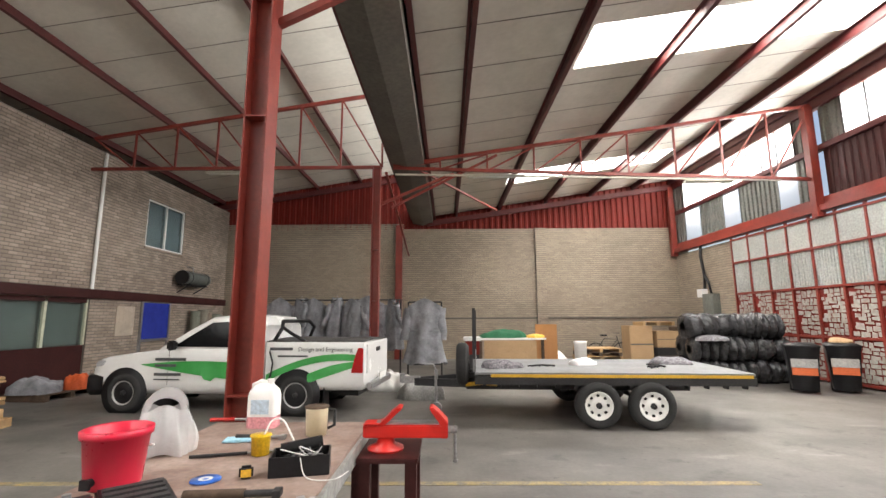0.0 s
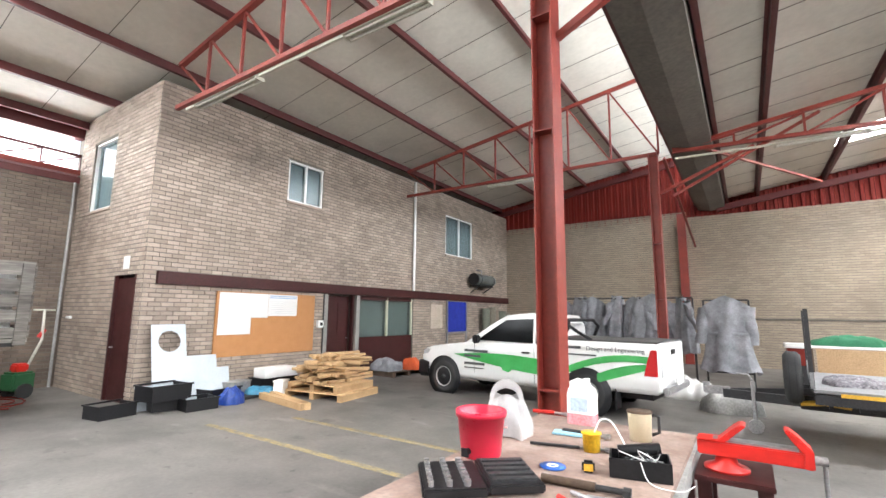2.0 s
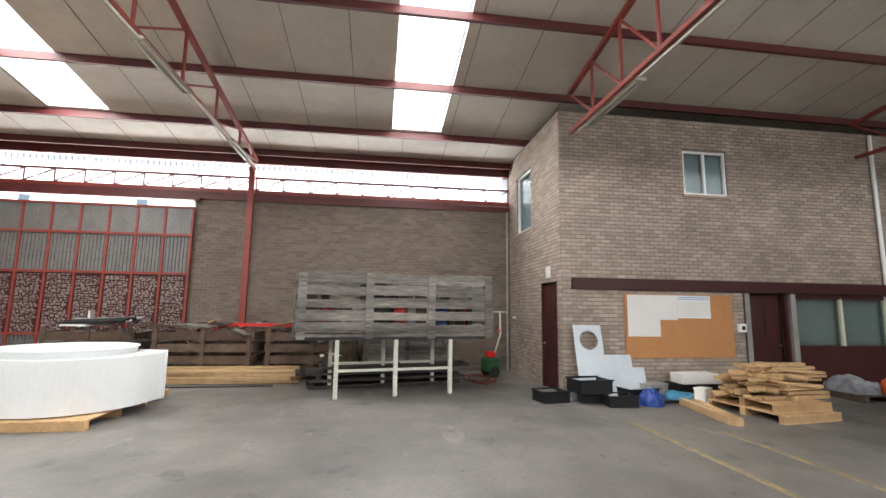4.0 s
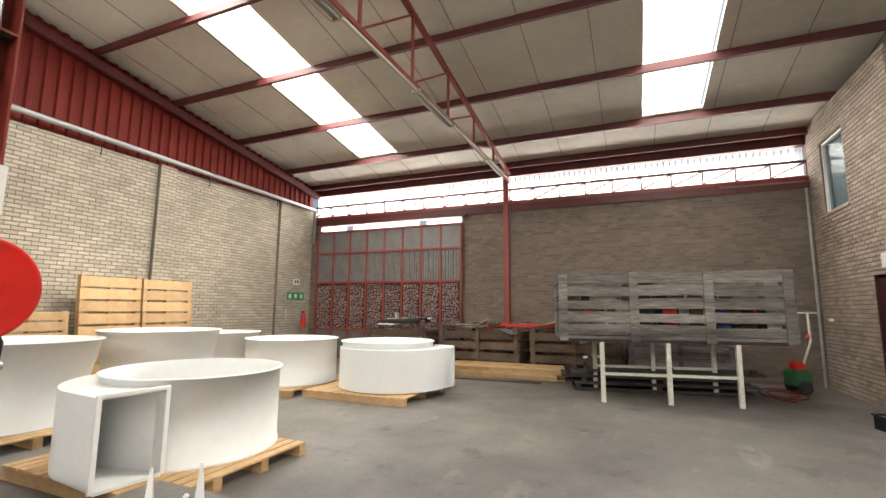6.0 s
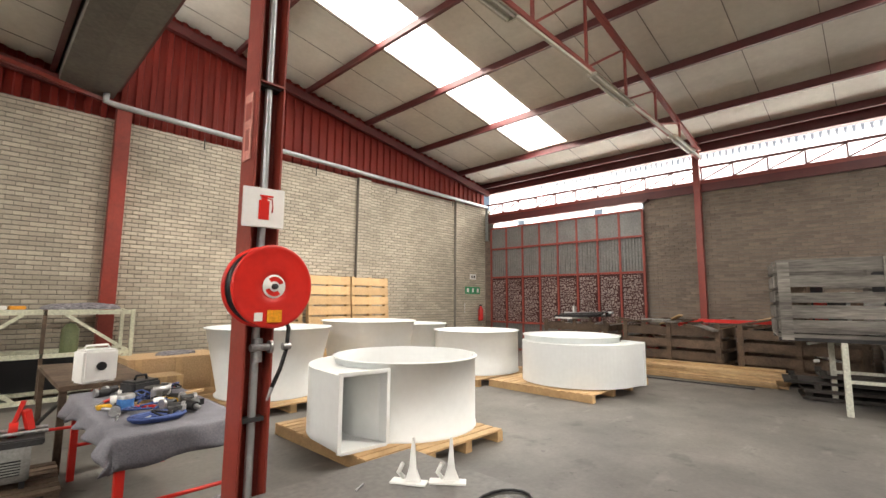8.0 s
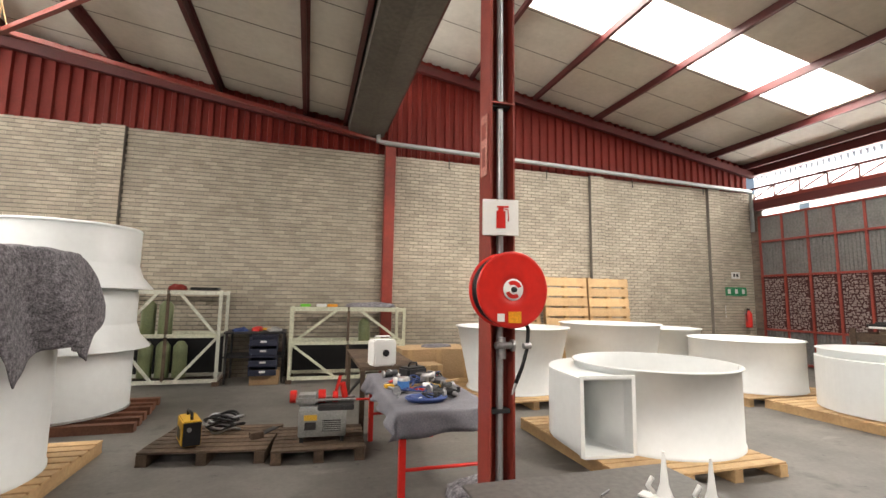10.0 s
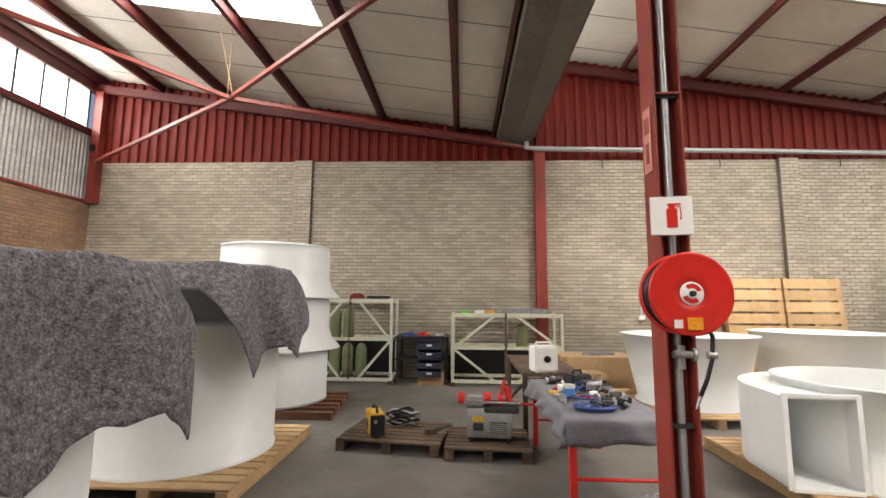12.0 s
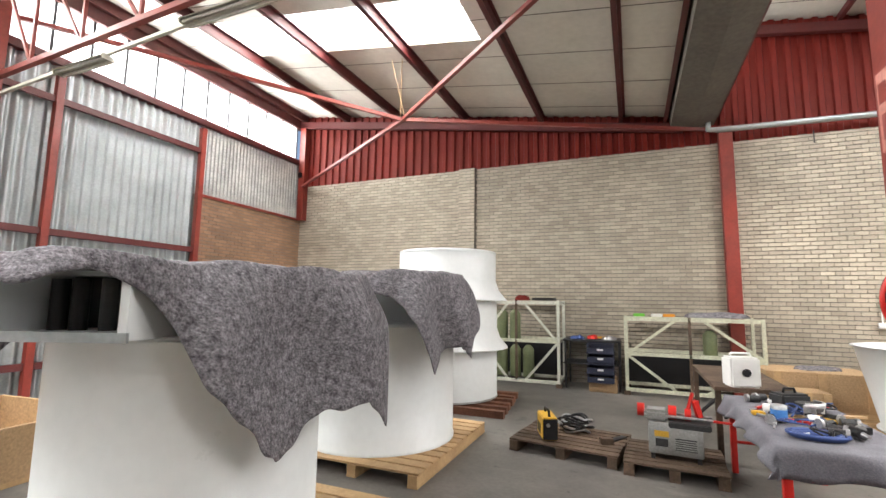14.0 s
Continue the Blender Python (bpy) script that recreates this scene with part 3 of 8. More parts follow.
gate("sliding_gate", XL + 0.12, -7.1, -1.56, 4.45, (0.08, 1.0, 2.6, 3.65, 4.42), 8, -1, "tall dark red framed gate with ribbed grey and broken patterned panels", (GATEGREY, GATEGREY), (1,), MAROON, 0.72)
structure("gate_header", Shape().box(XL - 0.06, -7.2, 4.645, XL + 0.16, -1.4, 4.72), DARKRED, "dark red gate track beam", "beam", 0.004)
for a, b in ((-7.1, -6.0), (-5.7, -3.1), (-2.8, -1.6)):
    structure("gate_gap_pane", Shape().box(XL - 0.02, a, 4.47, XL - 0.01, b, 4.64), SKYSHEET, "bright translucent strip above the gate", "window")
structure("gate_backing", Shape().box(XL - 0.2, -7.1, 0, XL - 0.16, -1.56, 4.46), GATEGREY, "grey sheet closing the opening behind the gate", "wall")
gate("sliding_gate", XR - 0.08, 8.2, 18.95, 4.32, (0.08, 1.15, 2.42, 3.45, 4.22), 13, 1, "tall red framed sliding gate with pale ribbed and broken patterned panels", (LIGHTRIB, LIGHTRIB), (0, 1), REDSHEET, 1.35)
structure("gate_backing", Shape().box(XR + 0.1, 8.0, 0, XR + 0.16, 18.75, 4.26), LIGHTRIB, "pale sheet closing the opening behind the gate", "wall")
# right wall above the gate
structure("gate_track", Shape().box(XR - 0.2, 7.9, 4.34, XR + 0.1, YF, 4.5).box(XR - 0.06, 7.9, 4.5, XR - 0.02, YF, 4.72), RED, "red steel gate track beam on the side wall", "beam", 0.004)
structure("sill_rail", Shape().box(XR - 0.04, YB, 5.95, XR + 0.12, YF, 6.1), DARKRED, "dark red sill of the high windows", "sill", 0.004)
structure("eaves_beam", Shape().box(XR - 0.04, YB, 7.1, XR + 0.12, YF, roof_right(XR) - 0.02), DARKRED, "dark red eaves beam over the high windows", "beam", 0.004)
for y in (0.0, 7.6, 15.2, YF - 0.15, YB + 0.12):
    structure("wall_post", Shape().box(XR - 0.26, y - 0.1, 0 if y in (0.0, 7.6) else 4.2, XR - 0.04, y + 0.1, 7.2), RED, "red steel wall post carrying the roof", "post", 0.004)
GREENGREY = surface("grey_green_cladding", (0.17, 0.18, 0.16), 0.6, 0.2, color2=(0.10, 0.105, 0.1), scale=2, fine=20, bump=0.05)


def wall_sheet(name, y0, y1, z0, z1, mat, label, pitch=0.2, depth=0.04, x=XR + 0.04):
    s = corrugated(lambda u, d, z: (x + d, y0 + u, z), y1 - y0, pitch, depth, lambda u: z1, lambda u: z0)
    return structure(name, s, mat, label, "cladding")


def wavy_sheet(name, y0, y1, z0, z1, mat, label, pitch, depth, x=XR + 0.04):
    """Round corrugated sheeting."""
    n = int((y1 - y0) / pitch * 8)
    s = Shape()
    p = [(x + depth * (0.5 + 0.5 * math.sin(2 * math.pi * (y1 - y0) * i / n / pitch)) + 0.006 * noise.noise(Vector((i * 0.05, 0, 0))), y0 + (y1 - y0) * i / n) for i in range(n + 1)]
    s.add([(a, b, z) for a, b in p for z in (z0, z1)], [(2 * i, 2 * i + 2, 2 * i + 3, 2 * i + 1) for i in range(n)], True)
    return structure(name, s, mat, label, "cladding")


wall_sheet("wall_cladding", 7.7, 15.1, 4.5, 5.96, MAROON, "dark red ribbed steel cladding above the gate")
wall_sheet("wall_cladding", 15.5, 16.0, 4.5, 7.1, GREENGREY, "grey-green ribbed steel cladding")
wall_sheet("wall_cladding", 14.35, 15.1, 6.1, 7.1, GREENGREY, "grey-green ribbed steel cladding")
wall_sheet("wall_cladding", 16.7, 18.55, 4.5, 5.96, GREENGREY, "grey-green ribbed steel cladding")
wall_sheet("wall_cladding", 19.35, 20.9, 4.5, 5.96, GREENGREY, "grey-green ribbed steel cladding")
wall_sheet("wall_cladding", 21.9, YF, 4.25, 7.1, GREENGREY, "grey-green ribbed steel cladding")
for a, b in ((16.0, 16.7), (18.55, 19.35), (20.9, 21.9)):
    structure("low_window", Shape().box(XR + 0.05, a, 4.5, XR + 0.06, b, 5.96), SKYSHEET, "bright translucent pane between cladding sheets", "window").visible_shadow = False
wavy_sheet("wall_cladding", YB - 0.1, -3.88, 4.2, 5.98, DULLGALV, "dull galvanised corrugated sheet above the brick", 0.11, 0.035)
wavy_sheet("gate_cladding", -3.9, 7.7, 0.0, 5.98, GALV, "galvanised corrugated steel wall sheets", 0.175, 0.075)
structure("brick_sill", Shape().box(XR - 0.05, YB, 4.2, XR + 0.02, -3.9, 4.26), RED, "red steel angle along the brick top", "trim")
for y, z in ((-3.88, 5.84), (-0.95, 5.84)):
    structure("gate_post", Shape().box(XR - 0.14, y - 0.06, 0, XR - 0.02, y + 0.06, z), RED, "red steel post of the sheeted gate", "post", 0.004)
for z in (5.28, 2.9, 0.6):
    structure("girt", Shape().box(XR - 0.1, -3.88, z - 0.06, XR - 0.02, 7.5, z + 0.06), DARKRED, "dark red horizontal sheeting rail", "rail", 0.004)
# high windows: panes between slim bars
for y0, y1 in ((YB + 0.3, -0.15), (0.15, 7.45), (7.75, 14.35), (15.95, 21.9)):
    n = int((y1 - y0) / 0.62)
    win = thing("high_window", XR + 0.03, 0, 0, 0, "row of bright dusty high window panes in dark bars", "window", "high windows of the side wall")
    for i in range(n + 1):
        y = y0 + (y1 - y0) * i / n
        part("glazing_bar", Shape().box(-0.02, y - 0.022, 6.1, 0.02, y + 0.022, 7.1), DARKSTEEL, win)
        if i < n:
            p = part("pane", Shape().box(0, y + 0.022, 6.1, 0.005, y + (y1 - y0) / n - 0.022, 7.1), SKYSHEET, win)
            p.visible_shadow = False
    part("rail", Shape().box(-0.02, y0, 6.58, 0.01, y1, 6.595), DULLGALV, win)

# bracing of the right-hand end bay
b = thing("wind_brace", 0, 0, 0, 0, "pinkish red steel cross bracing under the roof", "brace")
node = (6.2, -4.55, 5.57)
for i, q in enumerate(((11.2, -7.35, 5.25), (0.3, -7.3, 5.55), (11.2, -0.2, 6.4), (0.5, -0.2, 5.9))):
    part("strut", Shape().bar(node, q, 0.07, 0.07), RED, b)
for dx in (-0.06, 0.06):
    part("hanger_rope", Shape().rod((node[0] + dx, node[1], node[2]), (node[0] - dx * 2, node[1] + 0.3, roof_right(node[0]) - 0.05), 0.008, 6), PINE, b, "thin hanging rope")
for x0, y, z0, x1, z1 in ((-0.02, 7.6, 4.42, 1.3, 5.08), (-0.2, 15.2, 4.62, 1.75, 5.45)):
    structure("knee_brace", Shape().bar((x0, y + 0.05, z0), (x1, y + 0.05, z1), 0.07, 0.07), RED, "red knee brace from column to truss", "brace")
b = thing("wind_brace", 0, 0, 0, 0, "red cross bracing between column and far wall", "brace")
for q0, q1 in (((0.1, 15.3, 4.55), (2.9, 15.25, 5.95)), ((0.6, 15.3, 5.7), (3.4, 20.0, 5.6)), ((-0.05, 15.3, 5.5), (-0.05, 22.6, 4.3))):
    part("strut", Shape().bar(q0, q1, 0.06, 0.06), RED, b)

# office front
structure("canopy_beam", Shape().box(XO, YO + 0.22, 2.22, XO + 0.09, YF, 2.46), MAROON, "dark maroon beam along the office front", "beam", 0.004)
structure("office_drainpipe", Shape().rod((XO + 0.07, 15.58, 2.46), (XO + 0.07, 15.58, 6.2), 0.045), WHITEPAINT, "white plastic drainpipe on the office front", "pipe")
ROOM = surface("dim_room", (0.25, 0.24, 0.22), 0.9)
structure("office_floor_slab", Shape().box(XL, YO + 0.25, 2.5, XO - 0.25, YF, 2.65), ROOM, "plain floor between the office storeys", "floor")
structure("office_partition", Shape().box(XO - 3.0, YO + 0.25, 0, XO - 2.9, YF, 2.5).box(XO - 3.0, YO + 0.25, 2.65, XO - 2.9, YF, 6.2), ROOM, "plain pale inner wall of the office", "wall")
structure("office_ceiling", Shape().box(XL, YO + 0.25, 6.0, XO - 0.25, YF, 6.06), ROOM, "plain office ceiling", "ceiling")
# sheet behind the office panes; its pale blue paints their reflection
PANEREFLECT = surface("pale_blue_painted_reflection", (0.40, 0.45, 0.49), 0.35, scale=3, amount=0.5, color2=(0.25, 0.31, 0.33))


def office_window(name, y0, y1, z0, z1, x=XO, turn=0, sash=2):
    """Window in the office front; built along y."""
    w = thing(name, x - 0.06, 0, 0, 0, "white framed office window with grey reflecting panes and a sill", "window")
    f = 0.05
    for a, b in ((y0, y0 + f), (y1 - f, y1)):
        part("window_frame", Shape().box(-0.04, a, z0, 0.05, b, z1), WHITEPAINT, w, bevel=0.004)
    for a, b in ((z0, z0 + f), (z1 - f, z1)):
        part("window_frame", Shape().box(-0.04, y0 + f, a, 0.05, y1 - f, b), WHITEPAINT, w, bevel=0.004)
    for i in range(1, sash):
        y = y0 + (y1 - y0) * i / sash
        part("mullion", Shape().box(-0.03, y - 0.03, z0 + f, 0.045, y + 0.03, z1 - f), WHITEPAINT, w)
    for i in range(sash):
        a, b = y0 + (y1 - y0) * i / sash, y0 + (y1 - y0) * (i + 1) / sash
        part("pane", Shape().box(-0.006, a + 0.03, z0 + f, 0.0, b - 0.03, z1 - f), GLASSDIM, w)
        part("blind", Shape().box(-0.1, a + 0.03, z0 + f, -0.09, b - 0.03, z1 - f), PANEREFLECT, w)
    part("sill", Shape().box(-0.04, y0 - 0.05, z0 - 0.06, 0.12, y1 + 0.05, z0), BRICK_O, w, bevel=0.006)
    return w


office_window("window_1", *OWIN[0])
office_window("window_2", *OWIN[1])
w3 = office_window("window_3", 0, 1.2, 3.9, 5.52, 0, sash=1)
w3.matrix_basis = pose(-10.98, YO + 0.08, 0, 0, 0, -90)
# office entrance, glazed screen and door
d = thing("door_1", XO - 0.08, 11.9, 0, 0, "dark maroon panelled door in its frame, closed", "door")
for a, b in ((0, 0.07), (0.98, 1.05)):
    part("door_frame", Shape().box(-0.06, a, 0, 0.05, b, 2.2), MAROON, d, bevel=0.004)
part("door_leaf", Shape().box(-0.14, 0.08, 0.01, -0.1, 0.97, 2.18).box(-0.1, 0.2, 1.15, -0.088, 0.5, 1.95).box(-0.1, 0.56, 1.15, -0.088, 0.86, 1.95).box(-0.1, 0.2, 0.2, -0.088, 0.86, 0.95), MAROON, d, "dark maroon panelled door", bevel=0.004)
part("door_handle", Shape().rod((-0.1, 0.9, 1.02), (-0.03, 0.9, 1.02), 0.014), STEEL, d)
w = thing("glazed_screen", XO - 0.08, 13.1, 0, 0, "low maroon panelled office screen with two large grey windows", "window")
part("panel", Shape().box(-0.05, 0, 0, 0.03, 2.55, 1.02), MAROON, w, bevel=0.004)
for a, b in ((0, 0.06), (1.25, 1.33), (2.49, 2.55)):
    part("window_frame", Shape().box(-0.04, a, 1.02, 0.05, b, 2.2), CREAMSTEEL, w, bevel=0.004)
part("window_frame", Shape().box(-0.04, 0.06, 2.1, 0.05, 2.49, 2.2), MAROON, w)
for a, b in ((0.06, 1.25), (1.33, 2.49)):
    part("pane", Shape().box(-0.006, a, 1.02, 0.0, b, 2.1), GLASSDIM, w)
    part("blind", Shape().box(-0.12, a, 1.02, -0.11, b, 2.1), surface("grey_blind", (0.30, 0.32, 0.30), 0.6), w)
d = thing("door_2", -9.1, YO + 0.06, 0, 0, "dark maroon painted flush door in the end wall", "door")
part("door_leaf", Shape().box(0.05, -0.02, 0.01, 0.90, 0.03, 2.34), MAROON, d, bevel=0.004)
for a, b in ((0, 0.05), (0.90, 0.95)):
    part("door_frame", Shape().box(a, -0.08, 0, b, 0.06, 2.4), MAROON, d, bevel=0.004)
part("door_handle", Shape().rod((0.12, -0.08, 1.0), (0.12, -0.02, 1.0), 0.015), STEEL, d)

# bricks
bw, bh, e = BRICK_W / 2 - 0.003, BRICK_H - JOINT, 0.003


def one_brick(material):
    one = Shape()
    one.add([(-bw, 0, 0), (bw, 0, 0), (bw, 0, bh), (-bw, 0, bh), (-bw + e, 0.012, e), (bw - e, 0.012, e), (bw - e, 0.012, bh - e), (-bw + e, 0.012, bh - e)], [(4, 7, 6, 5), (0, 4, 5, 1), (1, 5, 6, 2), (2, 6, 7, 3), (3, 7, 4, 0)])
    me = one.mesh("brick")
    me.materials.append(material)
    return me


def lay_bricks(wall, cells, plane, axis, out, joined, single, u0, u1, z0, z1):
    """Bricks of one wall: those in the stretch u0 to u1, z0 to z1 are pieces of their own, the rest is joined."""
    ok = [c for c in cells if u0 < c[0] and c[1] < u1 and z0 < c[2] < z1 and abs(c[1] - c[0] - BRICK_W) < 0.001][:300]
    chosen = set(ok)
    brick_face("bricks", wall, joined, [c for c in cells if c not in chosen], plane, axis, out)
    me = one_brick(single)
    turn = {("y", 1): 0, ("y", -1): 180, ("x", 1): -90, ("x", -1): 90}[(axis, out)]
    for a, b, za, zb, k in ok:
        ob = new("brick", me)
        ob.parent = wall
        u, p = (a + b) / 2, plane + out * 0.003 * (k - 0.5)
        ob.matrix_basis = pose(p, u, za, 0, 0, turn) if axis == "x" else pose(u, p, za, 0, 0, turn)


BRICK_OO = surface("brown_grey_face_brick_single", (0.37, 0.30, 0.243), 0.8, color2=(0.235, 0.19, 0.157), scale=1.0, fine=45, amount=0.8, bump=0.3, objrand=0.2, detail=0.12)
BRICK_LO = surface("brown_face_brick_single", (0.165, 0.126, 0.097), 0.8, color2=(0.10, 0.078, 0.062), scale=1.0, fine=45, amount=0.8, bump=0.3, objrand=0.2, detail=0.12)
brick_face("bricks", wall_far, BRICK_F, brick_cells(XL, XR, 0, FAR_L, [(XL, XO, 0, 6), (5.32, 5.76, 0, 6), (-0.3, XR, FAR_R, 6)], 11), YF, "y", -1)
right_cells = brick_cells(YB, YF, 0, 4.25, [(-3.88, 18.75, 0, 5)], 13)
brick_face("bricks", wall_right, BRICK_R, [c for c in right_cells if c[0] < 0], XR, "x", -1)
brick_face("bricks", wall_right, BRICK_F, [c for c in right_cells if c[0] > 0], XR, "x", -1)
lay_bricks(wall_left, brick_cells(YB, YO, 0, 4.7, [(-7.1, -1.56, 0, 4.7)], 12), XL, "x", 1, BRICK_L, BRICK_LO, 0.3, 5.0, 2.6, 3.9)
lay_bricks(wall_office, brick_cells(YO, YF, 0, OTOP, OWIN + [(YO + 0.22, YF, 2.22, 2.46)], 14), XO, "x", 1, BRICK_O, BRICK_OO, YO, 10.5, 2.5, 5.0)
lay_bricks(wall_office_end, brick_cells(XL, XO, 0, OTOP, [(-10.98, -9.78, 3.9, 5.52), (-9.1, -8.15, 0, 2.4)], 15), YO, "y", -1, BRICK_O, BRICK_OO, -9.8, XO, 2.4, 6.2)
lay_bricks(wall_back, brick_cells(XL, XR, 0, TOP, [(5.56, 6.0, 0, 6), (-6.22, -5.78, 0, 6), (-10.42, -9.98, 0, 6)], 16), YB, "y", 1, BRICK_B, BRICK_BO, 0.15, 4.6, 2.1, 3.45)

# ---- daylight in the openings ----
for a, b, c, d in SKY_R + SKY_L:
    fn, tilt = (roof_right, 8.47) if a > 0 else (roof_left, 9.09)
    m = (a + b) / 2
    lamp = daylight("skylight_daylight", (0, 0, 0), (0, 0, -1), b - a, d - c, SKY_WATTS * {-4.4: 1.2, 3.77: 0.75, -3.85: 1.05, 10.65: 1.35, 18.25: 1.15}.get(c, 1.0) * (b - a) * (d - c))
    lamp.matrix_world = pose(m, (c + d) / 2, fn(m) + 0.22, 0, -tilt, 0)
for y in (-3.8, 3.8, 11.4, 19.0):
    lamp = daylight("window_daylight", (0, 0, 0), (0, 0, -1), 6.6, 1.0, WIN_WATTS * (1.4 if y < 5 else 1.25))
    lamp.matrix_world = pose(XR + 0.35, y, 6.6, 62 if y < 5 else 84, 0, 90)
    if y < 5:
        lamp = daylight("window_daylight", (0, 0, 0), (0, 0, -1), 7.4, 1.1, WIN_WATTS * (0.75 if y < 0 else 0.6))
        lamp.matrix_world = pose(XL - 0.35, y - (0.0 if y < 0 else 0.2), 5.45, 80, 0, -90)
lamp = daylight("gate_gap_daylight", (0, 0, 0), (0, 0, -1), 5.4, 0.15, 60.0)
lamp.matrix_world = pose(XL - 0.1, -4.35, 4.555, 85, 0, -90)
for y in (-3.7, 3.9, 11.5, 19.0):
    lamp = daylight("step_daylight", (0, 0, 0), (0, 0, -1), 7.2, 1.3, STEP_WATTS)
    lamp.matrix_world = pose(0.3, y, 7.1, 90, 0, 90)

# ---- vehicles ----
CARWHITE = surface("white_car_paint", (0.74, 0.75, 0.74), 0.25, color2=(0.66, 0.665, 0.65), scale=1.5, fine=10, amount=0.5, bump=0.0, detail=0.02)
GREENVINYL = surface("green_vinyl", (0.035, 0.30, 0.06), 0.35, color2=(0.09, 0.42, 0.14), scale=2, bump=0.0, detail=0.05)
DARKGLASS = surface("dark_car_glass", (0.004, 0.0045, 0.005), 0.08, bump=0.0, detail=0.0, spec=0.08)
LAMPRED = surface("red_lamp", (0.45, 0.01, 0.012), 0.15, bump=0.0)
LAMPCLEAR = surface("clear_lamp", (0.55, 0.56, 0.57), 0.12, 0.3, bump=0.0)
GREYLETTER = surface("grey_lettering", (0.07, 0.075, 0.08), 0.5, bump=0.0)
TARP = surface("dark_grey_cover", (0.05, 0.048, 0.046), 0.8, fine=80, bump=0.2)
WHEELSILVER = surface("silver_wheel", (0.50, 0.50, 0.50), 0.35, 0.5, bump=0.02)


def words(text, size, parent, material, m, name="lettering"):
    """Raised lettering as a mesh, in the plane of m."""
    cu = bpy.data.curves.new(name, "FONT")
    cu.body, cu.size, cu.extrude = text, size, 0.0015
    ob = new(name, cu)
    bpy.context.view_layer.update()
    me = bpy.data.meshes.new_from_object(ob.evaluated_get(bpy.context.evaluated_depsgraph_get()))
    bpy.data.objects.remove(ob)
    me.name = name
    me.materials.clear()
    me.materials.append(material)
    out = new(name, me)
    out.parent = parent
    out.matrix_basis = m
    return out


def wheel(parent, x, y, r, w, side, rim_r, spokes, rimmat):
    """A tyre with a pressed rim; side +1 or -1: the way its face looks along y."""
    m = pose(x, y, r, -90 * side, 0, 0)
    tyre = part("wheel", Shape().lathe([(rim_r, -w / 2), (r - 0.05, -w / 2), (r - 0.012, -w / 2 + 0.03), (r, -w / 4), (r, w / 4), (r - 0.012, w / 2 - 0.03), (r - 0.05, w / 2), (rim_r, w / 2 - 0.01), (rim_r, -w / 2)], 40), RUBBER, parent, "black tyre")
    tyre.matrix_basis = m
    rim = part("rim", Shape().lathe([(rim_r, w / 2 - 0.01), (rim_r - 0.02, w / 2 - 0.012), (rim_r - 0.03, w / 2 - 0.05), (rim_r * 0.62, w / 2 - 0.075), (rim_r * 0.45, w / 2 - 0.04), (rim_r * 0.25, w / 2 - 0.035), (0.001, w / 2 - 0.02)], 40), rimmat, tyre, "pressed steel rim")
    # the rim is closed; black plugs paint the shade of its holes
    holes = Shape()
    for i in range(spokes):
        a = 2 * math.pi * i / spokes
        holes.rod((0.7 * rim_r * math.cos(a), 0.7 * rim_r * math.sin(a), w / 2 - 0.085), (0.7 * rim_r * math.cos(a), 0.7 * rim_r * math.sin(a), w / 2 - 0.058), rim_r * 0.12, 10)
    part("rim_holes", holes, BLACK, tyre)
    part("hub_cap", Shape().lathe([(rim_r * 0.22, w / 2 - 0.035), (rim_r * 0.2, w / 2 + 0.005), (rim_r * 0.1, w / 2 + 0.015), (0.001, w / 2 + 0.015)], 20), DARKSTEEL, tyre)
    part("tread", Shape().lathe([(r + 0.003, -w / 5), (r + 0.003, -w / 6)], 40).lathe([(r + 0.003, w / 6), (r + 0.003, w / 5)], 40), BLACK, tyre)
    return tyre


def loft(stations, cap=True):
    """Closed rings of equal corner number joined along a line."""
    s = Shape()
    k = len(stations[0])
    v = [p for st in stations for p in st]
    f = [(i * k + j, i * k + (j + 1) % k, (i + 1) * k + (j + 1) % k, (i + 1) * k + j) for i in range(len(stations) - 1) for j in range(k)]
    s.add(v, f, True)
    if cap:
        s.add(stations[0], [tuple(range(k))])
        s.add(stations[-1], [tuple(reversed(range(k)))])
    return s


def ring(x, hw, zb, zt, hwt=None, r=0.07):
    """A rounded car cross-section at x."""
    hwt = hw if hwt is None else hwt
    half = [(hw * 0.9, zb), (hw, zb + 0.1), (hw, zb + 0.35 * (zt - zb)), (hw * 0.995, zb + 0.7 * (zt - zb)), (hwt, zt - r), (hwt - r * 0.35, zt - r * 0.3), (hwt - r, zt)]
    return [(x, y, z) for y, z in half] + [(x, -y, z) for y, z in reversed(half)]


car = thing("pickup_truck", -1.0, 12.72, 0, 174.3, "white single-cab pickup truck with green swoosh graphics, parked", "pickup truck")
part("body", loft([ring(0.62, 0.86, 0.36, 1.02), ring(0.75, 0.87, 0.34, 1.16), ring(2.45, 0.87, 0.34, 1.14), ring(2.8, 0.87, 0.34, 1.10), ring(3.3, 0.865, 0.36, 1.04, 0.80), ring(3.75, 0.83, 0.38, 0.98, 0.74), ring(4.0, 0.74, 0.40, 0.92, 0.66), ring(4.1, 0.6, 0.44, 0.82, 0.55)]), CARWHITE, car)
def cab_ring(x, hw, zb, zt, hwt, r=0.06):
    """A cab cross-section whose sides lean in."""
    lean = lambda k: (hw + (hwt - hw) * k, zb + (zt - r - zb) * k)
    half = [(hw, zb), lean(0.34), lean(0.67), lean(1.0), (hwt - r * 0.35, zt - r * 0.3), (hwt - r, zt)]
    return [(x, y, z) for y, z in half] + [(x, -y, z) for y, z in reversed(half)]


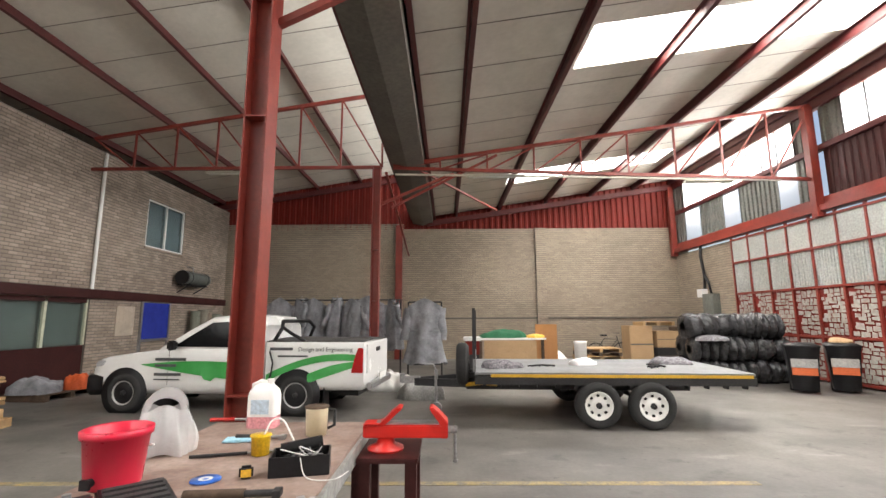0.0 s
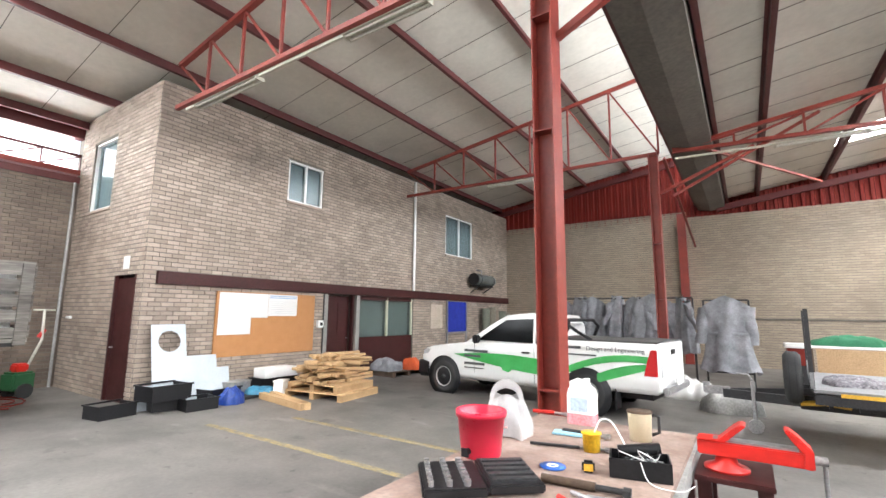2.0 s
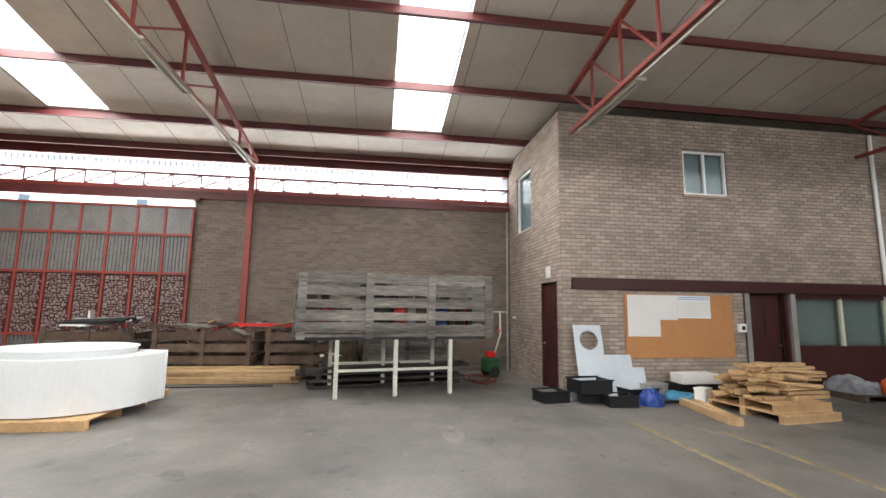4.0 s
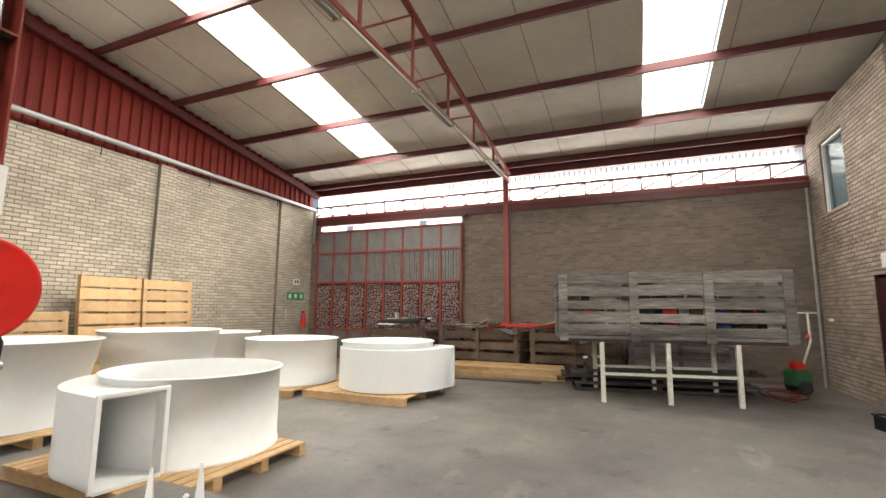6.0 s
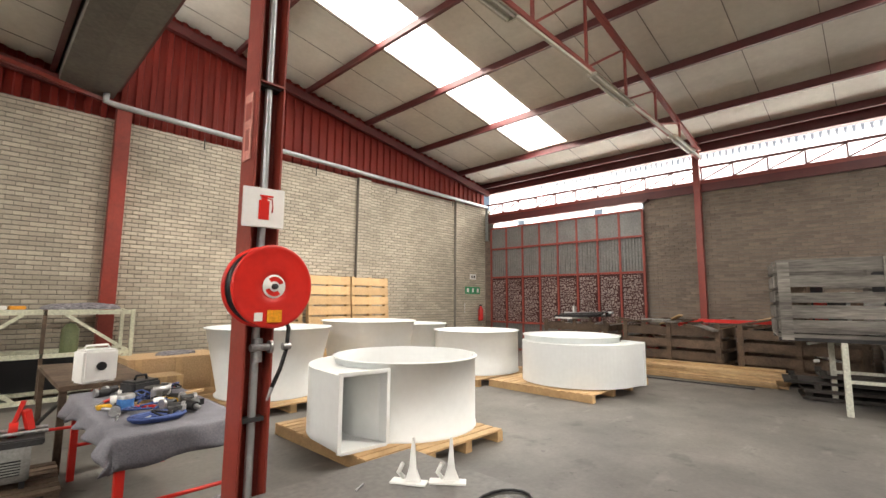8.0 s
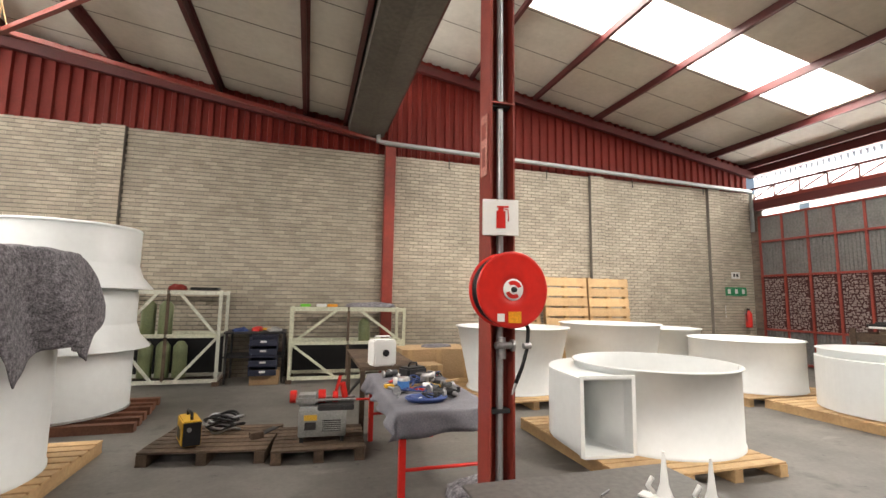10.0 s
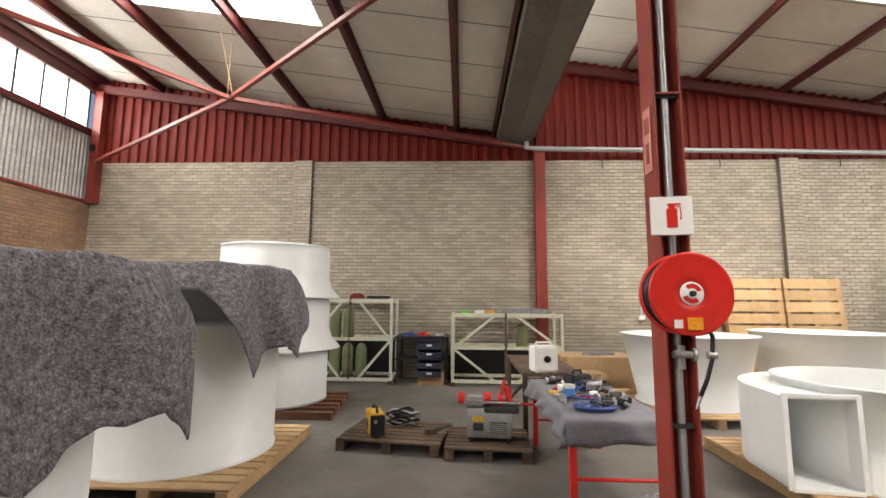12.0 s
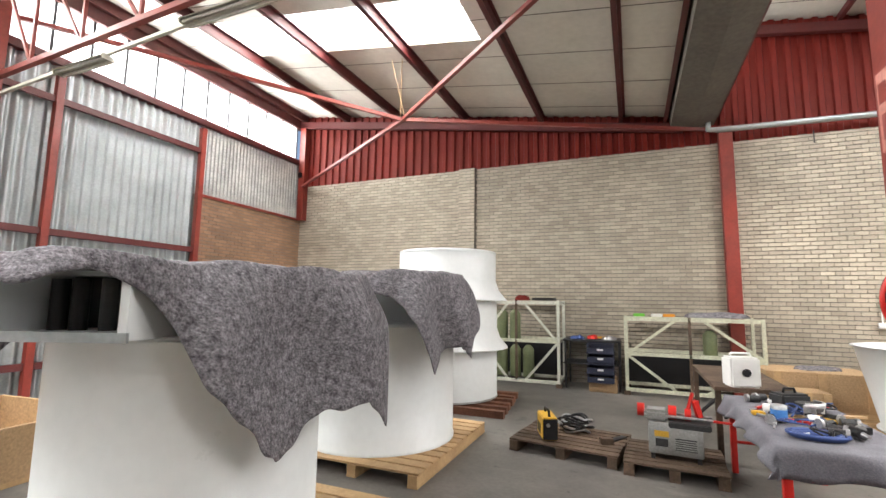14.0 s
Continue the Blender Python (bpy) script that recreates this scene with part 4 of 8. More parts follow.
part("cab", loft([cab_ring(0.66, 0.84, 1.08, 1.55, 0.74), cab_ring(0.74, 0.85, 1.08, 1.70, 0.69), cab_ring(1.2, 0.85, 1.08, 1.75, 0.68), cab_ring(1.75, 0.85, 1.08, 1.70, 0.69), cab_ring(2.1, 0.85, 1.07, 1.50, 0.74, 0.05), cab_ring(2.66, 0.84, 1.05, 1.14, 0.82, 0.03)]), CARWHITE, car)
for sy in (1, -1):
    glass = [(0.98, 1.16), (2.38, 1.17), (2.06, 1.38), (1.72, 1.60), (1.08, 1.63)]
    tilt = lambda x, z: (x, sy * (0.862 - (z - 1.08) * 0.285), z)
    sh = Shape().add([tilt(x, z) for x, z in glass], [tuple(range(5))])
    part("side_window", sh, DARKGLASS, car, solid=0.006)
    part("window_pillar", Shape().add([tilt(x, z)[:1] + (tilt(x, z)[1] + sy * 0.004,) + tilt(x, z)[2:] for x, z in ((1.0, 1.14), (1.05, 1.14), (1.1, 1.64), (1.05, 1.64))], [(0, 1, 2, 3)]), CARWHITE, car, solid=0.004)
    part("door_handle", Shape().cbox(1.2, sy * 0.885, 0.98, 0.18, 0.03, 0.035), BLACK, car, bevel=0.01)
    part("door_seam", Shape().box(1.02, sy * 0.868 - 0.004, 0.42, 1.028, sy * 0.868 + 0.005, 1.12).box(2.42, sy * 0.868 - 0.004, 0.5, 2.428, sy * 0.868 + 0.005, 1.12), DARKSTEEL, car)
    part("mirror", Shape().cbox(2.3, sy * 0.98, 1.2, 0.12, 0.18, 0.17), BLACK, car, bevel=0.03)
    for x in (0.0, 3.25):
        # black disc proud of the flank stands in for the shaded arch gap
        part("wheel_arch", Shape().lathe([(0.44, -0.02), (0.44, 0.0), (0.001, 0.0)], 40, pose(x, sy * (0.878 if x else 0.888), 0.36, -90 * sy, 0, 0)), BLACK, car)
        wheel(car, x, sy * 0.80, 0.355, 0.21, sy, 0.215, 12, WHEELSILVER)
    part("headlamp", Shape().cbox(3.86, sy * 0.66, 0.84, 0.22, 0.24, 0.13, pose(0, 0, 0)), LAMPCLEAR, car, bevel=0.03)
    part("tail_lamp", Shape().prism([(-1.19, 0.74), (-0.98, 0.74), (-1.04, 0.98), (-1.10, 1.16), (-1.19, 1.16)], sy * 0.80, sy * 0.905), LAMPRED, car, bevel=0.01)
    part("mud_flap", Shape().box(-0.5, sy * 0.72 - 0.12, 0.14, -0.48, sy * 0.72 + 0.12, 0.5), BLACK, car)
part("windscreen", Shape().add([(2.60, 0.66, 1.18), (2.60, -0.66, 1.18), (1.80, -0.6, 1.68), (1.80, 0.6, 1.68)], [(0, 1, 2, 3)]), DARKGLASS, car, solid=0.006)
part("front_bumper", loft([ring(3.72, 0.875, 0.30, 0.64), ring(4.05, 0.82, 0.28, 0.66), ring(4.2, 0.62, 0.32, 0.62)]), BLACK, car)
part("grille", Shape().cbox(4.09, 0, 0.78, 0.06, 0.9, 0.2), BLACK, car, bevel=0.02)
bed = part("load_bed", loft([ring(-1.2, 0.87, 0.50, 1.25, r=0.03), ring(-1.15, 0.885, 0.44, 1.26, r=0.03), ring(0.5, 0.885, 0.42, 1.26, r=0.03), ring(0.58, 0.87, 0.44, 1.25, r=0.03)]), CARWHITE, car)
part("tailgate", Shape().cbox(-1.205, 0, 0.96, 0.04, 1.42, 0.5), CARWHITE, bed, bevel=0.01)
part("tailgate_handle", Shape().cbox(-1.23, 0, 1.1, 0.02, 0.25, 0.08), BLACK, bed, bevel=0.006)
part("load_cover", Shape().grid(lambda u, v: (-1.18 + 1.76 * u, -0.86 + 1.72 * v, 1.275 + 0.03 * math.sin(math.pi * v) * (1 + 0.4 * math.sin(9 * u))), 24, 12), TARP, car, "dark grey tonneau cover", solid=0.02)
part("roll_bar", Shape().tube([(0.48, 0.8, 1.26), (0.36, 0.74, 1.5), (0.42, 0.6, 1.62), (0.42, -0.6, 1.62), (0.36, -0.74, 1.5), (0.48, -0.8, 1.26)], 0.035, 10).tube([(-0.1, 0.8, 1.27), (0.2, 0.76, 1.42), (0.37, 0.72, 1.52)], 0.03, 10), BLACK, car)
part("rear_bumper", Shape().cbox(-1.27, 0, 0.5, 0.1, 1.5, 0.12), STEEL, car, bevel=0.02)
part("number_plate", Shape().cbox(-1.325, 0, 0.62, 0.01, 0.5, 0.11), PAPER, car)
part("chassis", Shape().box(-1.0, -0.5, 0.3, 3.6, 0.5, 0.44), BLACK, car)
part("fuel_hose", Shape().tube([(0.5, 0.9, 1.1), (0.42, 0.93, 0.9), (0.45, 0.92, 0.7), (0.52, 0.9, 0.55)], 0.014, 8), BLACK, car)


def swoosh(top, bottom, n=24):
    """A curved strip on the near flank between two height curves over x from x0 to x1."""
    x0, x1 = top[0], top[1]
    s = Shape()
    v = []
    for i in range(n + 1):
        u = i / n
        x = x0 + (x1 - x0) * u
        v += [(x, 0.893 if x < 0.62 else 0.879, bottom(u)), (x, 0.893 if x < 0.62 else 0.879, max(bottom(u) + 0.004, top[2](u)))]
    return s.add(v, [(2 * i, 2 * i + 1, 2 * i + 3, 2 * i + 2) for i in range(n)])


for t3, bt in (((-1.12, 0.55, lambda u: 1.04 + 0.05 * math.sin(math.pi * u) - 0.34 * u ** 2), lambda u: 0.93 + 0.05 * math.sin(math.pi * u) - 0.36 * u ** 2),
               ((-1.12, -0.2, lambda u: 0.93 - 0.22 * u + 0.05 * math.sin(math.pi * u)), lambda u: 0.86 - 0.30 * u),
               ((0.66, 2.95, lambda u: 0.86 + 0.06 * math.sin(math.pi * u)), lambda u: 0.58 + 0.27 * u ** 1.6)):
    part("green_swoosh", swoosh(t3, bt), GREENVINYL, car, "green vinyl swoosh")
part("green_emblem", Shape().lathe([(0.001, 0.0), (0.15, 0.0), (0.17, 0.004)], 7, pose(1.62, 0.882, 0.74, -90, 0, 0)), GREENVINYL, car)
for i, (x0, z, w, h) in enumerate(((2.68, 0.925, 0.60, 0.05), (2.68, 0.815, 0.42, 0.05), (2.68, 0.66, 0.52, 0.05), (2.68, 0.585, 0.5, 0.022), (0.35, 1.0, 0.55, 0.03), (0.5, 1.115, 0.42, 0.05))):
    part("sign_bar", Shape().box(x0 - w, 0.884 if x0 > 1 else 0.888, z, x0, 0.888 if x0 > 1 else 0.892, z + h), GREYLETTER, car)
words("Design and Engineering", 0.105, car, GREYLETTER, pose(-0.02, 0.893, 1.10, 90, 0, 180))

tr = thing("flatbed_trailer", 4.31, 12.1, 0, -4.0, "black flatbed trailer with grey deck and yellow edge strip", "trailer")
DECK = surface("grey_deck_plate", (0.20, 0.205, 0.21), 0.55, 0.2, color2=(0.13, 0.13, 0.135), scale=1.5, fine=30, bump=0.05)
YELLOW = surface("yellow_tape", (0.62, 0.36, 0.03), 0.5, bump=0.02)
part("deck", Shape().box(-2.25, -1.2, 0.78, 1.95, 1.2, 0.82), DECK, tr, bevel=0.004)
for sy in (-1.2, 1.2):
    part("side_rail", Shape().cbox(-0.15, sy, 0.70, 4.2, 0.05, 0.12), DARKSTEEL, tr)
    part("reflective_strip", Shape().cbox(-0.05, sy + (0.03 if sy > 0 else -0.03), 0.775, 3.9, 0.006, 0.045), YELLOW, tr)
    for i in range(15):
        part("cross_member", Shape().cbox(-2.1 + 0.28 * i, sy * 0.94, 0.66, 0.04, 0.1, 0.14), DARKSTEEL, tr)
    for x in (-0.38, 0.42):
        wheel(tr, x, sy * 0.98, 0.345, 0.2, 1 if sy > 0 else -1, 0.21, 8, WHITEPAINT)
    part("chassis_beam", Shape().cbox(-0.6, sy * 0.55, 0.58, 3.6, 0.07, 0.18), DARKSTEEL, tr)
part("axle", Shape().rod((-0.38, -1.0, 0.345), (-0.38, 1.0, 0.345), 0.04).rod((0.42, -1.0, 0.345), (0.42, 1.0, 0.345), 0.04), DARKSTEEL, tr)
part("drawbar", Shape().bar((-2.2, -0.55, 0.56), (-3.35, -0.05, 0.52), 0.07, 0.13).bar((-2.2, 0.55, 0.56), (-3.35, 0.05, 0.52), 0.07, 0.13), DARKSTEEL, tr)
part("coupling", Shape().cbox(-3.45, 0, 0.55, 0.35, 0.12, 0.12).rod((-3.6, 0, 0.5), (-3.6, 0, 0.66), 0.05), STEEL, tr, bevel=0.01)
part("jockey_wheel", Shape().rod((-2.95, -0.25, 0.2), (-2.95, -0.25, 0.75), 0.03).rod((-2.95, -0.3, 0.1), (-2.95, -0.2, 0.1), 0.1), STEEL, tr)
part("winch_handle", Shape().tube([(-2.95, -0.25, 0.75), (-3.0, -0.25, 0.85), (-3.15, -0.25, 0.86)], 0.012), STEEL, tr)
part("headboard_post", Shape().cbox(-2.26, -1.1, 1.3, 0.05, 0.05, 1.05), DARKSTEEL, tr)
part("headboard_post", Shape().cbox(-2.26, 1.1, 1.3, 0.05, 0.05, 1.05), DARKSTEEL, tr)
part("headboard", Shape().cbox(-2.26, 0, 0.92, 0.04, 2.3, 0.2), DECK, tr)
sp = wheel(tr, 0, 0, 0.34, 0.2, 1, 0.2, 8, WHEELSILVER)
sp.name = "spare_wheel"
sp.matrix_basis = pose(-2.45, -0.85, 0.92, 0, 90, 0)
part("tool_handle", Shape().tube([(-1.9, -0.9, 0.6), (-2.15, -0.95, 0.63), (-2.4, -0.95, 0.6)], 0.035), YELLOW, tr)


# ---- loose things on the trailer ----
def crumple(name, x, y, z, sx, sy, sz, rz, mat, label, category, seed=0, n=28, group=""):
    """A heap of folded cloth or plastic."""
    def fn(u, v):
        a, b = (u - 0.5) * 2, (v - 0.5) * 2
        r = max(abs(a), abs(b))
        edge = math.sqrt(max(0.0, 1 - r ** 3))
        q = Vector((a * 1.3 + seed, b * 1.3, seed * 1.7))
        crease = 1 - abs(noise.noise(q * 2.6)) * 2.2
        h = edge * (0.66 + 0.34 * noise.noise(q) + 0.13 * crease)
        w = (1 + 0.18 * noise.noise(Vector((a * 1.5, b * 1.5, seed + 9)))) * (1 - 0.22 * (abs(a) * abs(b)) ** 2)
        return (a * sx / 2 * w, b * sy / 2 * w, max(0.004, h * sz))
    s = Shape().grid(fn, n, n)
    k = n + 1
    rim = [i for i in range(k)] + [j * k + n for j in range(1, k)] + [n * k + i for i in range(n - 1, -1, -1)] + [j * k for j in range(n - 1, 0, -1)]
    base = len(s.v)
    s.v += [(s.v[i][0], s.v[i][1], 0.0) for i in rim]
    m = len(rim)
    s.f += [(rim[i], rim[(i + 1) % m], base + (i + 1) % m, base + i) for i in range(m)]
    s.f.append(tuple(base + i for i in range(m)))
    s.s += [True] * m + [False]
    ob = part(name, s, mat)
    at(ob, x, y, z, 0, 0, rz)
    return tagged(ob, label, category, group)


crumple("folded_blanket", 2.51, 11.8, 0.82, 0.75, 0.5, 0.16, 10, FELT, "folded grey felt blanket lying on the trailer deck", "blanket", 2)
PLASTIC = surface("white_plastic_bag", (0.72, 0.73, 0.74), 0.3, fine=20, bump=0.2, detail=0.05)
crumple("plastic_bag", 4.01, 12.2, 0.82, 0.55, 0.35, 0.13, 30, PLASTIC, "crumpled white plastic bag on the trailer deck", "bag", 5)
for x, y, r in ((3.2, 11.9, 10), (5.06, 11.7, 60), (5.2, 11.9, 100)):
    s = Shape()
    for i in range(5):
        a = i * 0.5
        s.tube([(0.25 * math.cos(a), 0.08 * math.sin(a), 0.012), (0, 0, 0.03), (-0.25 * math.cos(a * 1.3), -0.1 * math.sin(a), 0.012)], 0.012, 6)
    tagged(at(part("strap_tangle", s, BLACK), x, y, 0.822, 0, 0, r), "tangle of black straps on the trailer deck", "strap")
crumple("folded_blanket", 5.7, 12.4, 0.82, 0.7, 0.6, 0.14, -20, FELT, "spread grey blanket on the trailer deck", "blanket", 8)

# ---- workbench with the vice ----
BENCHTOP = surface("worn_brown_bench_top", (0.33, 0.25, 0.21), 0.7, color2=(0.19, 0.12, 0.095), scale=5, fine=40, amount=0.9, bump=0.15)
bench = thing("workbench", 0.55, 5.87, 0, 0, "worn brown workbench with tools and containers on top", "workbench")
part("tabletop", Shape().box(-0.5, -0.98, 0.95, 0.5, 0.98, 1.0), BENCHTOP, bench, bevel=0.006)
part("front_edge", Shape().box(0.502, -0.98, 0.91, 0.52, 0.98, 0.995), DULLGALV, bench)
for x in (-0.44, 0.44):
    for y in (-0.9, 0.9):
        part("leg", Shape().box(x - 0.035, y - 0.035, 0, x + 0.035, y + 0.035, 0.95), MAROON, bench, bevel=0.003)
part("shelf", Shape().box(-0.44, -0.9, 0.25, 0.44, 0.9, 0.28), DIRTYWOOD, bench)
stand = thing("vice_stand", 1.24, 6.42, 0, 0, "maroon steel stand carrying the red vice", "stand")
part("top_plate", Shape().box(-0.16, -0.2, 0.93, 0.16, 0.2, 0.955), MAROON, stand, bevel=0.003)
for x in (-0.12, 0.12):
    for y in (-0.15, 0.15):
        part("leg", Shape().box(x - 0.03, y - 0.03, 0, x + 0.03, y + 0.03, 0.93), MAROON, stand, bevel=0.003)
part("brace", Shape().box(-0.12, -0.02, 0.3, 0.12, 0.02, 0.34), MAROON, stand)
vice = thing("bench_vice", 1.21, 6.4, 0.955, 0, "large bright red bench vice with open jaws", "vice")
part("swivel_base", Shape().lathe([(0.001, 0), (0.115, 0), (0.115, 0.02), (0.06, 0.05), (0.05, 0.1), (0.001, 0.1)], 32), REDGLOSS, vice)
part("body", Shape().box(-0.14, -0.06, 0.1, 0.4, 0.06, 0.2), REDGLOSS, vice, bevel=0.008)
part("screw_slide", Shape().box(-0.06, -0.045, 0.2, 0.34, 0.045, 0.215), STEEL, vice)
part("fixed_jaw", Shape().prism([(-0.14, 0.2), (0.0, 0.2), (0.11, 0.33), (0.08, 0.338), (0.04, 0.3), (-0.03, 0.215), (-0.14, 0.21)], -0.07, 0.07), REDGLOSS, vice, bevel=0.006)
part("moving_jaw", Shape().prism([(0.4, 0.1), (0.4, 0.22), (0.34, 0.3), (0.30, 0.34), (0.28, 0.33), (0.31, 0.27), (0.355, 0.2), (0.355, 0.1)], -0.07, 0.07), REDGLOSS, vice, bevel=0.006)
part("screw", Shape().rod((0.4, 0, 0.15), (0.46, 0, 0.15), 0.03), STEEL, vice)
part("handle", Shape().rod((0.445, 0, -0.08), (0.445, 0, 0.18), 0.011).rod((0.445, 0, -0.1), (0.445, 0, -0.08), 0.016), STEEL, vice)

BT = 1.002


def curve(points, n=6):
    """Points of a smooth line through the given ones."""
    p = [Vector(q) for q in points]
    p = [p[0] * 2 - p[1]] + p + [p[-1] * 2 - p[-2]]
    out = []
    for a, b, c, d in zip(p, p[1:], p[2:], p[3:]):
        for i in range(n):
            t = i / n
            out.append(0.5 * (2 * b + (c - a) * t + (2 * a - 5 * b + 4 * c - d) * t * t + (3 * b - a - 3 * c + d) * t ** 3))
    return out + [p[-2]]


REDPLASTIC = surface("red_plastic", (0.60, 0.016, 0.05), 0.3, fine=15, bump=0.03, color2=(0.56, 0.015, 0.046), detail=0.04)
bucket = thing("bucket", 0.18, 5.74, BT, 0, "bright red plastic bucket with a thick rim on the bench", "bucket")
part("body", Shape().lathe([(0.001, 0.004), (0.125, 0.0), (0.13, 0.01), (0.155, 0.25), (0.168, 0.25), (0.17, 0.285), (0.158, 0.29), (0.15, 0.28), (0.122, 0.015), (0.001, 0.012)], 40), REDPLASTIC, bucket)
part("tap", Shape().rod((-0.02, -0.13, 0.05), (-0.02, -0.165, 0.05), 0.022).cbox(-0.02, -0.17, 0.05, 0.05, 0.015, 0.05), BLACK, bucket)
part("bail_handle", Shape().tube([(0.17 * math.cos(a), 0.17 * math.sin(a) * 0.9 + 0.01, 0.2 - 0.05 * math.sin(a)) for a in [math.pi * (0.05 + 0.9 * i / 12) for i in range(13)]], 0.005, 6), WHITEPAINT, bucket)
BAGMAT = surface("thin_white_polythene", (0.90, 0.91, 0.92), 0.25, fine=18, bump=0.25, detail=0.05)
BAGMAT.node_tree.nodes["Principled BSDF"].inputs["Alpha"].default_value = 0.4
bag = thing("carrier_bag", 0.13, 6.14, BT, 25, "white translucent plastic carrier bag standing on the bench", "bag")


def bag_fn(u, v):
    a = 2 * math.pi * u
    z = 0.27 * v
    r = 0.135 * (1 + 0.12 * math.sin(5 * a + 3 * v) + 0.08 * math.sin(11 * a)) * (1 - 0.45 * max(0, v - 0.25) ** 1.2)
    return (r * 1.15 * math.cos(a), r * 0.75 * math.sin(a), z + 0.02 * math.sin(3 * a))


part("sack", Shape().grid(bag_fn, 40, 14), BAGMAT, bag)
for sy in (-1, 1):
    part("loop_handle", Shape().grid(lambda u, v: ((0.10 + 0.03 * (v - 0.5)) * math.cos(math.pi * u) , sy * 0.05, 0.25 + (0.10 + 0.05 * (v - 0.5)) * math.sin(math.pi * u)), 20, 3), BAGMAT, bag)
part("contents", Shape().cbox(0, 0, 0.06, 0.2, 0.12, 0.1), STEEL, bag, bevel=0.02)
jug = thing("plastic_jug", 0.40, 6.72, BT, 0, "white plastic jug half full of pink liquid on the bench", "jug")
part("body", loft([[(sx * 0.105 * k, sy * 0.07 * k, z) for sx, sy in ((-1, -0.7), (-0.8, -1), (0.8, -1), (1, -0.7), (1, 0.7), (0.8, 1), (-0.8, 1), (-1, 0.7))] for z, k in ((0.08, 1.0), (0.22, 1.0), (0.26, 0.9), (0.3, 0.55), (0.31, 0.35))]), WHITEPAINT, jug)
part("liquid", loft([[(sx * 0.105, sy * 0.07, z) for sx, sy in ((-1, -0.7), (-0.8, -1), (0.8, -1), (1, -0.7), (1, 0.7), (0.8, 1), (-0.8, 1), (-1, 0.7))] for z in (0.0, 0.08)]), surface("pink_liquid", (0.75, 0.33, 0.36), 0.25, bump=0.0), jug, "pink liquid showing through")
part("handle", Shape().tube([(-0.08, 0, 0.24), (-0.085, 0, 0.3), (-0.03, 0, 0.325), (0.03, 0, 0.31)], 0.016, 8), WHITEPAINT, jug)
part("cap", Shape().rod((0.04, 0, 0.3), (0.04, 0, 0.34), 0.025, 16), WHITEPAINT, jug)
part("label", Shape().box(-0.07, -0.0745, 0.1, 0.06, -0.0725, 0.2), surface("pale_blue_label", (0.50, 0.62, 0.72), 0.5), jug)
CREAM = surface("cream_plastic", (0.66, 0.60, 0.42), 0.4, color2=(0.58, 0.52, 0.36), bump=0.02, detail=0.04)
jar = thing("pitcher", 0.79, 6.52, BT, 20, "cream plastic pitcher with a dark rim on the bench", "pitcher")
part("body", Shape().lathe([(0.001, 0), (0.075, 0), (0.082, 0.19), (0.086, 0.2), (0.08, 0.2), (0.072, 0.01), (0.001, 0.01)], 32), CREAM, jar)
part("rim", Shape().lathe([(0.088, 0.195), (0.089, 0.208), (0.001, 0.203)], 32), DIRTYWOOD, jar)
part("handle", Shape().tube([(0.08, 0, 0.18), (0.13, 0, 0.17), (0.13, 0, 0.06), (0.08, 0, 0.04)], 0.012), DARKSTEEL, jar)
tub = thing("yellow_tub", 0.62, 6.14, BT, 0, "small yellow plastic tub with a hose on the bench", "tub")
part("body", Shape().lathe([(0.001, 0), (0.055, 0), (0.06, 0.11), (0.068, 0.115), (0.068, 0.125), (0.001, 0.125)], 28), surface("yellow_plastic", (0.72, 0.46, 0.01), 0.4, bump=0.02), tub)
part("hose", Shape().tube(curve([(0.02, 0, 0.12), (0.05, 0.05, 0.2), (0.12, 0.06, 0.2), (0.2, 0.02, 0.1), (0.24, 0.0, 0.02)]), 0.006), WHITEPAINT, tub, "white plastic hose")
tray = thing("tool_tray", 0.90, 5.9, BT, 12, "black plastic tray full of cables and tools", "tool tray")
for a in ((-0.17, -0.11, 0, 0.17, 0.11, 0.008), (-0.17, -0.11, 0, -0.16, 0.11, 0.11), (0.16, -0.11, 0, 0.17, 0.11, 0.11), (-0.16, -0.11, 0, 0.16, -0.1, 0.11), (-0.16, 0.1, 0, 0.16, 0.11, 0.11)):
    part("tray_side", Shape().box(*a), BLACK, tray)
rng = random.Random(4)
for i in range(8):
    p = [(rng.uniform(-0.13, 0.13), rng.uniform(-0.08, 0.08), rng.uniform(0.06, 0.16)) for _ in range(4)]
    part("cable", Shape().tube(curve(p), 0.0035, 6), (BLACK, STEEL, WHITEPAINT)[i % 3], tray)
part("grinder", Shape().rod((-0.12, 0.02, 0.12), (0.12, 0.05, 0.15), 0.035, 14), BLACK, tray)
part("lead", Shape().tube(curve([(0.0, -0.1, 0.11), (0.05, -0.2, 0.02), (0.2, -0.22, 0.008), (0.28, -0.1, 0.008)]), 0.003, 6), WHITEPAINT, tray)
case = thing("socket_case", 0.25, 5.52, BT, -50, "open black socket-set case with chrome sockets", "tool case")
part("lid", Shape().box(-0.02, 0.02, 0.01, 0.36, 0.27, 0.05), BLACK, case, bevel=0.008)
for i in range(5):
    part("lid_rib", Shape().box(0.02 + 0.065 * i, 0.04, 0.05, 0.055 + 0.065 * i, 0.25, 0.06), DARKSTEEL, case)
part("base", Shape().box(-0.02, -0.27, 0, 0.36, 0.015, 0.04), BLACK, case, bevel=0.008)
for i in range(7):
    for j in range(3):
        part("socket", Shape().rod((0.02 + 0.05 * i, -0.23 + 0.08 * j, 0.04), (0.02 + 0.05 * i, -0.23 + 0.08 * j, 0.065), 0.012 + 0.002 * j, 10), STEEL, case)
